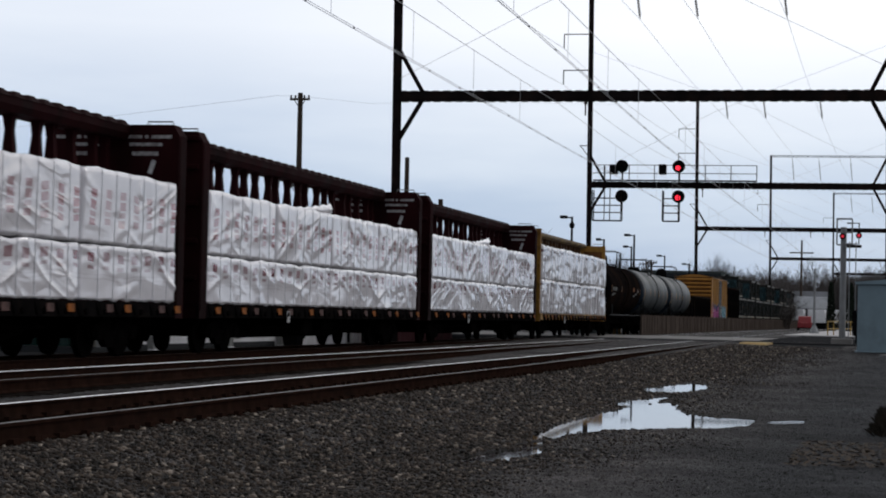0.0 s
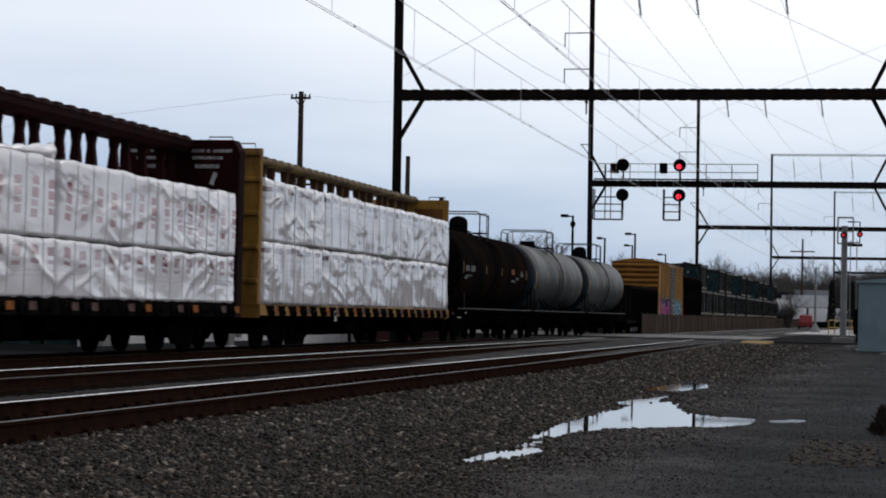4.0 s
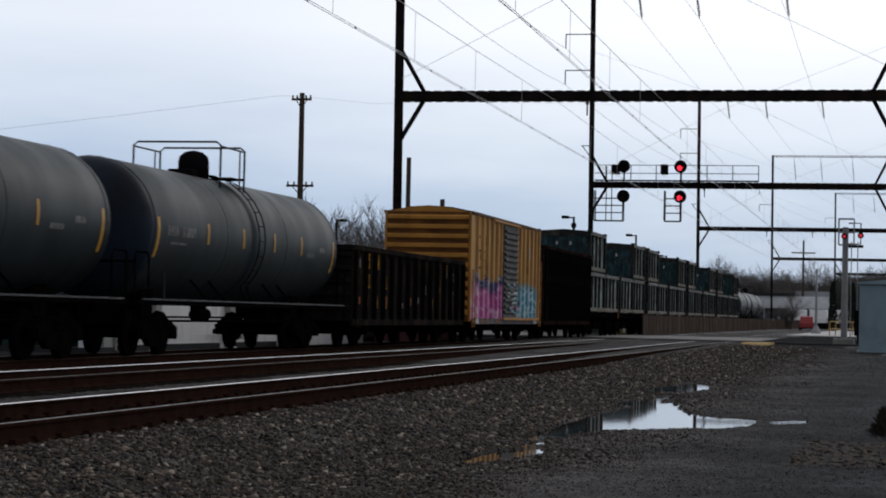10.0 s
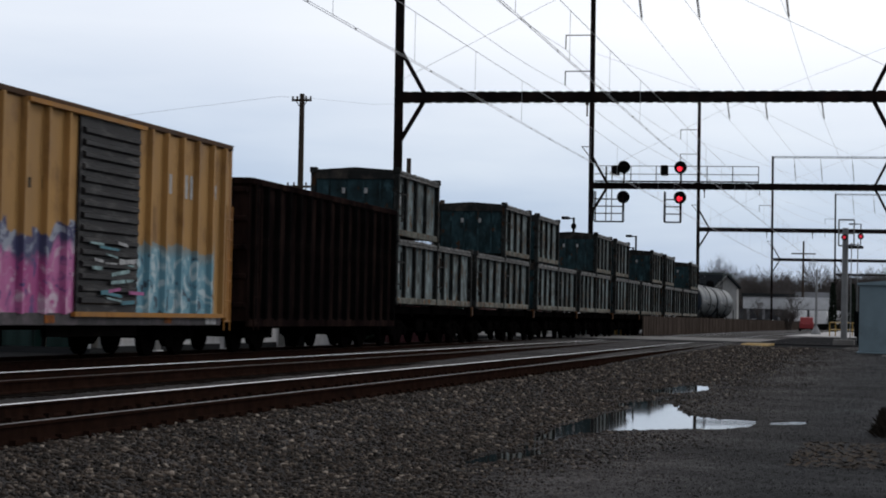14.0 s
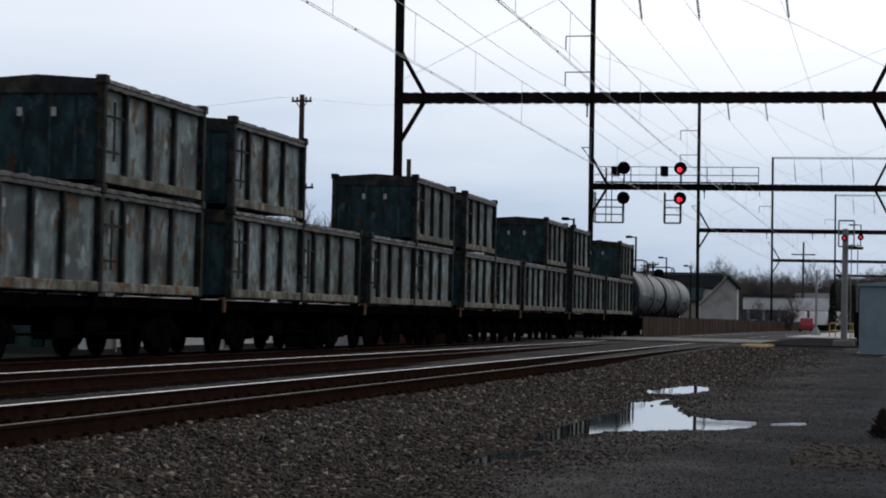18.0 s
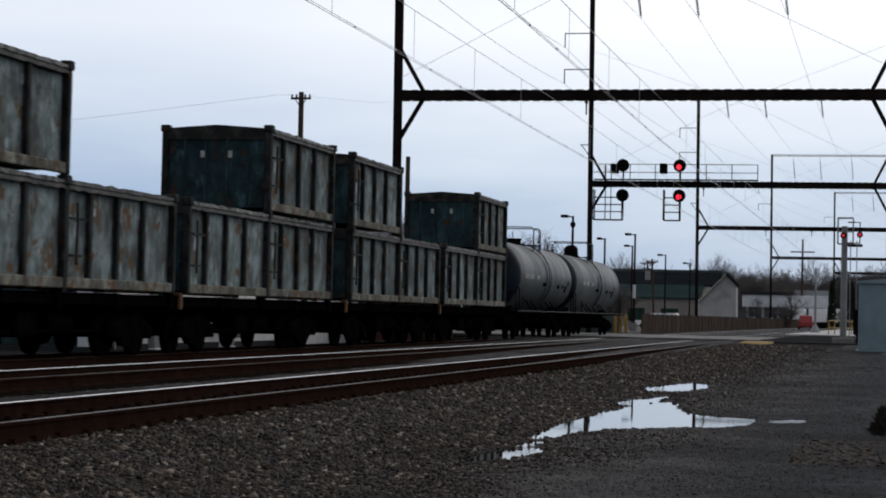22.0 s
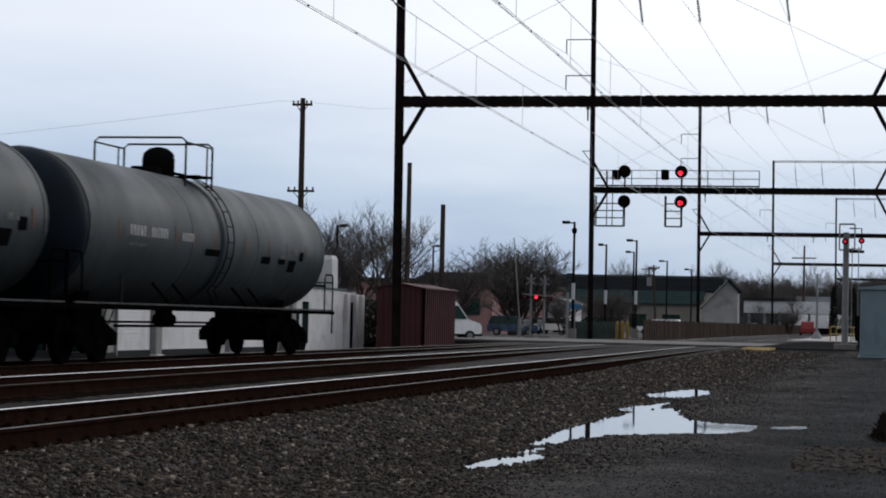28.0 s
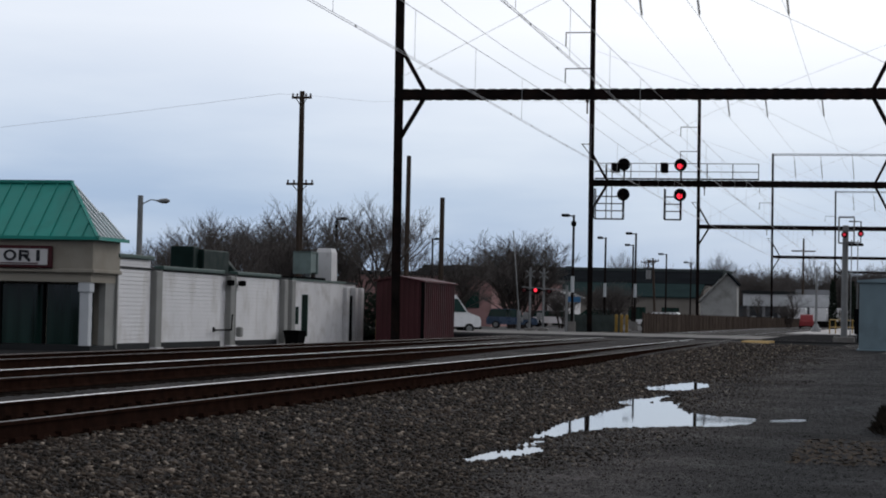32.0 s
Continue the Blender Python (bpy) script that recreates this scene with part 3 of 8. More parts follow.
def make_wires():
    """Feeders on the top beams; a messenger, contact wire and hangers over each track; guard wires between the brackets."""
    stops = [(-70, 19.5)] + [(x, yl) for x, yl, yr, zb in PORTALS] + [(440, 6.0)]
    for k in range(3):
        w = thing("feeder_wire", "thin grey overhead feeder wire slung between portals", "wire", None, "overhead wires")
        hung = [(-70, FEEDERS[-14.0][k])] + [(x, FEEDERS[x][k]) for x, yl, yr, zb in PORTALS] + [(440, FEEDERS[356.7][k] - 6)]
        for (xa, ya), (xb, yb) in zip(hung, hung[1:]):
            pts = []
            for i in range(13):
                t = i / 12
                pts.append((xa + (xb - xa) * t, ya + (yb - ya) * t, 19.85 - 4 * 0.00007 * (xb - xa) ** 2 * t * (1 - t)))
            part("wire_span", Geo().tube(pts, 0.012, 5), M_WIRE, w)
    for d in CATENARY:
        w = thing("catenary_wire", "overhead catenary of messenger and contact wires above a track", "wire", None, "overhead wires")
        clip, hang = Geo(), Geo()
        off = [0.0] + list(STAGGER[d]) + [0.0] * 6
        for k, ((xa, _), (xb, _)) in enumerate(zip(stops, stops[1:])):
            n = max(4, round((xb - xa) / 8.2))
            sa, sb = off[k], off[k + 1]

            def top(t):
                return 9.08 - 4 * 0.2 * t * (1 - t) * ((xb - xa) / 65)

            def at(t, z):
                return (xa + (xb - xa) * t, d + bend(xa) + sa + (bend(xb) + sb - bend(xa) - sa) * t, z)

            part("messenger_span", Geo().tube([at(i / n, top(i / n)) for i in range(n + 1)], 0.009, 5), M_WIRE, w)
            part("contact_span", Geo().tube([at(i / n, 7.535) for i in range(n + 1)], 0.008, 5), M_WIRE, w)
            part("auxiliary_span", Geo().tube([at(i / n, 7.585) for i in range(n + 1)], 0.007, 5), M_WIRE, w)
            for i in range(2 * n):
                clip.box(*[q + e for q in at((i + 0.5) / (2 * n), 7.56) for e in (-0.02, 0.02)])
            for i in range(1, n):
                hang.tube([at(i / n, top(i / n)), at(i / n, 7.585)], 0.006, 4)
        tagged(part("clip_wire", clip, M_WIRE, w), kind="stuff")
        tagged(part("hanger_wire", hang, M_WIRE, w), kind="stuff")
    g = Geo()
    for z in (15.75, 18.05):
        for (xa, ya), (xb, yb) in zip(stops, stops[1:]):
            g.tube([(xa + (xb - xa) * t, ya + 1.87 + (yb - ya) * t, z - 2.0 * t * (1 - t)) for t in [i / 8 for i in range(9)]], 0.013, 5)
    tagged(part("signal_power_wires", g, M_WIRE), "thin wires on bracket arms beside the portals", "wire", "overhead wires", "stuff")
    # cross-span wires between the columns above the crossbeams
    g = Geo()
    for x, yl, yr, zb in PORTALS[1:]:
        mid = (yl + yr) / 2
        g.tube([(x, yl, 10.0), (x, mid + 1.5, 14.0), (x, yr, 18.2)], 0.008, 5)
        g.tube([(x, yr, 10.2), (x, mid - 1.5, 14.0), (x, yl, 17.8)], 0.008, 5)
    tagged(part("cross_span_wires", g, M_WIRE), "thin crossing stay wires within the portals", "wire", "overhead wires", "stuff")


# ---- block signals on the second portal ----
def make_signal(y, z, lit):
    s = thing("block_signal", ("round black signal head on the portal walkway showing red" if lit else "round black signal head on the portal walkway, unlit from here"), "signal", pose(127.35, y, z), "block signals")
    part("disc", Geo().disc((-0.05, 0, 0), (1, 0, 0), 0.40, 0.05, 28), M_BLACK, s)
    part("housing", Geo().box(-0.02, 0.4, -0.22, 0.22, -0.26, 0.26, 0.04), M_BLACK, s)
    part("hood", Geo().loft([[(x, 0.13 * math.cos(a), 0.13 * math.sin(a)) for a in [math.pi * q / 8 for q in range(9)]] for x in (-0.35, -0.07)], closed=False), M_BLACK, s)
    part("mounting_post", Geo().tube([(0.2, 0, -0.2), (0.2, 0, -0.95)], 0.05, 8), M_BLACK, s)
    if lit:
        part("lamp_lens", Geo().disc((-0.09, 0.03, -0.08), (1, 0, 0), 0.165, 0.03, 18), M_RED, s, "glowing red lens")
    else:
        part("lamp_lens", Geo().disc((-0.09, 0, 0), (1, 0, 0), 0.12, 0.03, 18), M_BLACK, s)


def make_signal_bridge():
    w = thing("signal_walkway", "dark steel signal walkway with handrails on the portal beam", "walkway", pose(127.45, 0, 0))
    y0, y1, z0 = 9.2, 19.4, 9.60
    part("deck", Geo().box(-0.55, 0.15, y0, y1, z0, z0 + 0.05), M_STEEL, w)
    for z in (z0 + 0.46, z0 + 0.97):
        part("handrail", Geo().tube([(-0.5, y0, z), (-0.5, y1, z)], 0.025, 6), M_STEEL, w)
    for i in range(7):
        y = y0 + (y1 - 0.7 - y0) * i / 6
        part("post", Geo().tube([(-0.5, y, z0), (-0.5, y, z0 + 0.97)], 0.028, 6), M_STEEL, w)
    part("equipment_box", Geo().box(-0.3, 0.2, 14.85, 15.3, z0 + 0.42, z0 + 1.05, 0.03), M_BLACK, w)
    part("equipment_box", Geo().box(-0.3, 0.2, 17.9, 18.4, z0 + 0.42, z0 + 1.02, 0.03), M_BLACK, w)
    for ya, yb in ((17.6, 19.4), (14.0, 15.0)):
        for y in (ya, yb):
            for x in (-0.5, 0.1):
                part("cage_post", Geo().tube([(x, y, 9.0), (x, y, 7.1)], 0.035, 6), M_STEEL, w)
        for z in (7.1, 7.6, 8.05, 8.5):
            for x in (-0.5, 0.1):
                part("cage_bar", Geo().tube([(x, ya, z), (x, yb, z)], 0.022, 6), M_STEEL, w)
        part("cage_floor", Geo().box(-0.5, 0.1, ya, yb, 7.05, 7.11), M_STEEL, w)
    part("ladder", Geo().tube([(-0.5, 18.65, 10.5), (-0.5, 18.65, 7.1)], 0.03, 6).tube([(-0.5, 18.3, 10.5), (-0.5, 18.3, 7.1)], 0.03, 6), M_STEEL, w)
    for y, lit in ((17.62, False), (14.06, True)):
        for z in (10.52, 8.64):
            make_signal(y, z, lit)


# ---- train materials ----
M_MAROON = mat("maroon_car_paint", (0.017, 0.0042, 0.005), 0.65, 0.0, 0.35, 1.5, 0.1, 30, (0.007, 0.0035, 0.0035), 0.9, 0.55, stretch=(1, 1, 0.4), spec=0.01)
M_YCAR = mat("ochre_car_paint", (0.27, 0.14, 0.028), 0.6, 0.0, 0.25, 1.5, 0.1, 30, (0.07, 0.035, 0.015), 1.4, 0.55, stretch=(1, 1, 0.4))
M_YBOX = mat("yellow_boxcar_paint", (0.32, 0.148, 0.032), 0.6, 0.0, 0.18, 0.8, 0.08, 30, (0.17, 0.075, 0.022), 1.3, 0.62, stretch=(1.4, 1.4, 0.6))
M_YSIDE = mat("yellow_boxcar_side_paint", (0.37, 0.205, 0.070), 0.6, 0.0, 0.14, 0.8, 0.08, 30, (0.20, 0.105, 0.040), 1.3, 0.60, stretch=(1.0, 1.4, 0.8))
M_BTANK = mat("black_tank_paint", (0.008, 0.0065, 0.0065), 0.5, 0.0, 0.3, 0.8, 0.06, 20, (0.016, 0.0095, 0.0065), 0.8, 0.54, stretch=(1, 1, 0.5), spec=0.0)
M_GTANK = mat("slate_grey_tank_paint", (0.020, 0.026, 0.029), 0.50, 0.0, 0.14, 0.7, 0.05, 20, (0.013, 0.015, 0.015), 1.2, 0.56, stretch=(1.2, 0.6, 0.5), spec=0.10)
M_GTANK2 = mat("dull_grey_tank_paint", (0.041, 0.052, 0.058), 0.48, 0.0, 0.14, 0.7, 0.05, 20, (0.026, 0.028, 0.029), 1.2, 0.54, stretch=(1.2, 0.6, 0.5), spec=0.15)
M_HEADBLACK = mat("black_tank_head_paint", (0.003, 0.003, 0.004), 0.7, 0.0, 0.3, 0.8, 0.05, 20, (0.004, 0.003, 0.003), 0.6, 0.5, spec=0.0)
M_HEAD = mat("dark_blue_tank_head_paint", (0.010, 0.017, 0.028), 0.6, 0.0, 0.3, 0.8, 0.05, 20, (0.006, 0.008, 0.012), 0.6, 0.5, spec=0.1)
M_GON = mat("sooty_gondola_paint", (0.011, 0.010, 0.010), 0.75, 0.0, 0.4, 1.8, 0.15, 30, (0.030, 0.022, 0.016), 1.6, 0.55, stretch=(1, 1, 0.4), spec=0.0)
M_GONRIB = mat("black_rib_paint", (0.0055, 0.005, 0.005), 0.8, 0.0, 0.4, 3.0, 0.15, 30, (0.012, 0.009, 0.008), 1.6, 0.6, spec=0.0)
M_OLDYELLOW = mat("worn_yellow_stencil", (0.30, 0.150, 0.022), 0.7, 0.0, 0.5, 6.0, 0, 30, (0.016, 0.014, 0.013), 4.0, 0.52, spec=0.0)
M_GONRUST = mat("rust_brown_gondola_paint", (0.009, 0.006, 0.006), 0.75, 0.0, 0.4, 1.5, 0.15, 30, (0.030, 0.018, 0.015), 1.4, 0.55, stretch=(1, 1, 0.3), spec=0.0)


def grimy(name, base, stain, rust, scale=1.0, rusty=0.60):
    """Old container paint: streaks of soot, rust blooms and pale scuffs, different on every piece."""
    m = mat(name, base, 0.75, 0.0, 0.35, 3.5, 0.12, 40, stain, 1.5 * scale, 0.50, rand=0.22, spec=0.05, stretch=(1.1, 1.1, 0.75))
    n, l = m.node_tree.nodes, m.node_tree.links
    b = n["Principled BSDF"]
    under = b.inputs["Base Color"].links[0].from_socket
    src = [q for q in n if q.type == "MAPPING"][0].outputs[0]
    for sc, pos, col, wide in ((0.9 * scale, 0.53, tuple(0.42 * q for q in base), 0.10), (2.6 * scale, rusty, rust, 0.06), (2.0 * scale, 0.60, tuple(1.7 * q for q in base), 0.12)):
        t = n.new("ShaderNodeTexNoise")
        t.inputs["Scale"].default_value, t.inputs["Detail"].default_value, t.inputs["Roughness"].default_value = sc, 5, 0.6
        l.new(src, t.inputs["Vector"])
        r = n.new("ShaderNodeMapRange")
        r.inputs[1].default_value, r.inputs[2].default_value = pos, pos + wide
        l.new(t.outputs[0], r.inputs[0])
        x = n.new("ShaderNodeMixRGB")
        x.inputs[2].default_value = (*col, 1)
        l.new(r.outputs[0], x.inputs[0])
        l.new(under, x.inputs[1])
        under = x.outputs[0]
    l.new(under, b.inputs["Base Color"])
    return m


M_BOXGREEN = grimy("weathered_container_paint", (0.178, 0.218, 0.222), (0.060, 0.066, 0.062), (0.105, 0.066, 0.038), 1.0, 0.56)
M_BOXDARK = grimy("teal_container_end_paint", (0.027, 0.056, 0.066), (0.012, 0.018, 0.019), (0.055, 0.028, 0.015))
M_BOXRIB = grimy("dark_rib_paint", (0.030, 0.033, 0.032), (0.010, 0.010, 0.010), (0.050, 0.024, 0.012), 1.6)
M_BOXRAIL = grimy("scuffed_container_rail_paint", (0.165, 0.165, 0.140), (0.055, 0.050, 0.042), (0.13, 0.062, 0.026), 1.6, 0.56)
M_TARP = mat("dusty_black_tarpaulin", (0.014, 0.015, 0.015), 0.6, 0.0, 0.4, 2.5, 0.35, 8, (0.060, 0.052, 0.044), 2.6, 0.56, rand=0.2, spec=0.1)
M_TARPEDGE = mat("frayed_pale_tarpaulin_edge", (0.16, 0.16, 0.155), 0.7, 0.0, 0.5, 5.0, 0.3, 20, (0.03, 0.03, 0.03), 3.0, 0.50, rand=0.3, spec=0.05)
M_OLDWHITE = mat("old_white_patch", (0.17, 0.17, 0.17), 0.7, 0.0, 0.3, 8.0, 0, 30, (0.03, 0.03, 0.03), 7.0, 0.5)
M_BARS = mat("stencil_white", (0.40, 0.40, 0.40), 0.7, 0.0, 0.25, 8.0, 0, 30, (0.16, 0.16, 0.16), 9.0, 0.55)
M_FADED = mat("half_worn_stencil", (0.27, 0.26, 0.26), 0.7, 0.0, 0.3, 12.0, 0, 30, (0.05, 0.035, 0.035), 11.0, 0.56)
M_FAINT = mat("faded_stencil", (0.15, 0.15, 0.15), 0.7, 0.0, 0.4, 8.0, 0, 30, (0.05, 0.05, 0.05), 6.0, 0.52)
M_ORANGESTRIP = mat("faded_orange_tape", (0.16, 0.075, 0.028), 0.6, 0.0, 0.3, 6.0)
M_REFLECT = mat("yellow_reflective_tape", (0.40, 0.20, 0.012), 0.5, 0.0, 0.15, 6.0)
M_ORANGE = mat("orange_rust_tag", (0.09, 0.042, 0.018), 0.7, 0.0, 0.3, 6.0)
M_TAGORANGE = mat("faded_orange_tag", (0.24, 0.078, 0.018), 0.7, 0.0, 0.4, 4.0, 0, 30, (0.06, 0.03, 0.02), 3.0, 0.52, spec=0.05)
M_TAGPALE = mat("faded_pinkish_tag", (0.095, 0.055, 0.050), 0.7, 0.0, 0.4, 4.0, 0, 30, (0.03, 0.018, 0.016), 3.0, 0.5, spec=0.05)
M_SILLEDGE = mat("worn_grey_edge_paint", (0.050, 0.052, 0.054), 0.6, 0.0, 0.4, 3.0, 0, 30, (0.02, 0.02, 0.02), 2.0, 0.55)
M_SCRAP = mat("scrap_load", (0.03, 0.026, 0.024), 0.9, 0.0, 0.5, 3.0, 0.6, 10, (0.06, 0.04, 0.03), 2.0, 0.55)


def wrap_material(name, pitch, duty, rows, ink, faint, wander=0.2, tone=1.0, ior=1.40, gloss=0.5, slack=0.46):
    """White glossy plastic film with columns of worn print: rows are (bottom, top, strength)."""
    m = bpy.data.materials.new(name)
    m.use_nodes = True
    n, l = m.node_tree.nodes, m.node_tree.links
    b = n["Principled BSDF"]
    co = n.new("ShaderNodeTexCoord")
    sp = n.new("ShaderNodeSeparateXYZ")
    oi = n.new("ShaderNodeObjectInfo")
    l.new(co.outputs["Object"], sp.inputs[0])

    def calc(op, a, c=None):
        q = n.new("ShaderNodeMath")
        q.operation = op
        for i, v in enumerate((a, c)):
            if v is None:
                continue
            if isinstance(v, (int, float)):
                q.inputs[i].default_value = v
            else:
                l.new(v, q.inputs[i])
        return q.outputs[0]

    def tex(scale, detail, sx, sy, sz, dist=0.0, turn=0.0, long=1.0):
        mp = n.new("ShaderNodeMapping")
        mp.inputs["Scale"].default_value = (sx, sy, sz)
        mp.inputs["Rotation"].default_value = (0, radians(turn), 0)
        m2 = n.new("ShaderNodeMapping")
        m2.inputs["Scale"].default_value = (1, 1, 1 / long)
        ad = n.new("ShaderNodeVectorMath")
        l.new(co.outputs["Object"], ad.inputs[0])
        l.new(calc("MULTIPLY", oi.outputs["Random"], 37.0), ad.inputs[1])
        l.new(ad.outputs[0], mp.inputs[0])
        l.new(mp.outputs[0], m2.inputs[0])
        q = n.new("ShaderNodeTexNoise")
        q.inputs["Scale"].default_value, q.inputs["Detail"].default_value, q.inputs["Distortion"].default_value = scale, detail, dist
        l.new(m2.outputs[0], q.inputs["Vector"])
        return q.outputs[0]

    wav = tex(1.1, 1, 1, 1, 1)
    xs = calc("ADD", calc("ADD", sp.outputs[0], calc("MULTIPLY", calc("SUBTRACT", wav, 0.5), wander)), 40 * pitch)
    drop = n.new("ShaderNodeTexWhiteNoise")
    drop.noise_dimensions = "1D"
    l.new(calc("FLOOR", calc("MULTIPLY", xs, 1 / pitch)), drop.inputs["W"])
    col = calc("MULTIPLY", calc("LESS_THAN", calc("FRACT", calc("MULTIPLY", xs, 1 / pitch)), duty), calc("ADD", 0.6, calc("MULTIPLY", drop.outputs[0], 0.4)))
    zs = calc("ADD", sp.outputs[2], calc("MULTIPLY", calc("SUBTRACT", wav, 0.5), 0.2))
    total = None
    for lo, hi, k in rows:
        q = calc("MULTIPLY", calc("MULTIPLY", calc("GREATER_THAN", zs, lo), calc("LESS_THAN", zs, hi)), k)
        total = q if total is None else calc("ADD", total, q)
    worn = n.new("ShaderNodeMapRange")
    worn.inputs[1].default_value, worn.inputs[2].default_value = 0.20, 0.38
    l.new(tex(1.0, 3, 14, 14, 7), worn.inputs[0])
    mask = calc("MULTIPLY", calc("MULTIPLY", col, total), worn.outputs[0])
    ra = n.new("ShaderNodeValToRGB")
    ra.color_ramp.elements[0].position, ra.color_ramp.elements[1].position = 0.30, 0.64
    ra.color_ramp.elements[0].color = (0.64 * tone, 0.61 * tone, 0.63 * tone, 1)
    ra.color_ramp.elements[1].color = (0.78 * tone, 0.745 * tone, 0.77 * tone, 1)
    l.new(tex(1.2, 3, 0.4, 1, 1, 0.6), ra.inputs[0])
    base = ra.outputs[0]
    # a faint grey printed field low on the film
    fz = calc("MULTIPLY", calc("LESS_THAN", calc("FRACT", calc("MULTIPLY", zs, 9.0)), 0.5), calc("MULTIPLY", calc("GREATER_THAN", zs, faint[0]), calc("LESS_THAN", zs, faint[1])))
    fm = n.new("ShaderNodeMixRGB")
    fm.inputs[2].default_value = (0.42, 0.36, 0.38, 1)
    l.new(calc("MULTIPLY", calc("MULTIPLY", fz, worn.outputs[0]), 0.28), fm.inputs[0])
    l.new(base, fm.inputs[1])
    mx = n.new("ShaderNodeMixRGB")
    mx.inputs[2].default_value = (*ink, 1)
    l.new(mask, mx.inputs[0])
    l.new(fm.outputs[0], mx.inputs[1])
    l.new(mx.outputs[0], b.inputs["Base Color"])
    b.inputs["Roughness"].default_value = 0.16
    b.inputs["Coat Weight"].default_value = 0.75
    b.inputs["Coat Roughness"].default_value = 0.07
    b.inputs["Coat IOR"].default_value = 1.50
    b.inputs["IOR"].default_value = ior
    b.inputs["Specular IOR Level"].default_value = gloss

    def crease(narrow, *a):
        """Narrow tight folds along the level line of a noise, flat between them."""
        return calc("MAXIMUM", 0.0, calc("SUBTRACT", 1.0, calc("MULTIPLY", calc("ABSOLUTE", calc("SUBTRACT", tex(*a), 0.5)), narrow)))

    def some(*a):
        return calc("MINIMUM", 1.0, calc("MAXIMUM", 0.0, calc("MULTIPLY", calc("SUBTRACT", tex(*a), 0.54), 7.0)))

    # broad slack, then long folds drawn slantwise both ways from the straps, in places
    h = calc("ADD", calc("MULTIPLY", tex(1.0, 1, 0.35, 1, 0.9, 0.4), 1.3),
             calc("ADD", calc("MULTIPLY", calc("MULTIPLY", crease(7.0, 2.2, 1, 0.36, 1, 1.0, 0.5, 34, 3.5), some(1.1, 1, 0.4, 1, 1)), 0.50),
                  calc("ADD", calc("MULTIPLY", calc("MULTIPLY", crease(7.0, 2.4, 1, 0.36, 1, 1.0, 0.5, -40, 3.5), some(1.3, 1, 0.4, 1, 1)), 0.42),
                       calc("ADD", calc("MULTIPLY", tex(3.0, 2, 1.6, 1, 0.16), 0.22),
                            calc("MULTIPLY", calc("MULTIPLY", crease(6.0, 4.5, 1, 0.36, 1, 1.0, 0.6, 62, 3.0), some(1.6, 1, 0.4, 1, 1)), 0.16)))))
    bp = n.new("ShaderNodeBump")
    bp.inputs["Strength"].default_value, bp.inputs["Distance"].default_value = slack, 0.11
    l.new(h, bp.inputs["Height"])
    l.new(bp.outputs[0], b.inputs["Normal"])
    l.new(bp.outputs[0], b.inputs["Coat Normal"])
    return m


M_WRAP = wrap_material("printed_lumber_wrap", 0.73, 0.40, ((0.84, 0.99, 0.85), (0.64, 0.80, 0.85), (0.51, 0.60, 0.6), (0.34, 0.47, 0.8)), (0.27, 0.010, 0.025), (0.0, 0.0))
M_WRAPLOW = wrap_material("printed_lower_lumber_wrap", 0.73, 0.44, ((0.70, 0.88, 1.0), (0.56, 0.63, 0.7)), (0.18, 0.010, 0.025), (0.36, 0.47))
M_WRAP2 = wrap_material("banded_lumber_wrap", 0.875, 0.60, ((1.20, 1.33, 1.0), (1.02, 1.10, 0.35)), (0.060, 0.001, 0.006), (0.50, 0.98), 0.10, 0.82, 1.40, 0.5, 0.42)
M_STRAP = mat("grey_strapping", (0.36, 0.36, 0.38), 0.4, 0.0, 0.3, 3.0)
M_STRAPPALE = mat("pale_strapping", (0.52, 0.52, 0.55), 0.3, 0.0, 0.3, 3.0)
M_CHORD = mat("dirty_ochre_chord_paint", (0.17, 0.115, 0.042), 0.7, 0.0, 0.3, 1.5, 0.1, 30, (0.06, 0.036, 0.018), 1.2, 0.5)
M_YPOST = mat("rusty_brown_post_paint", (0.060, 0.030, 0.014), 0.75, 0.0, 0.3, 2.0, 0.1, 30, spec=0.1)


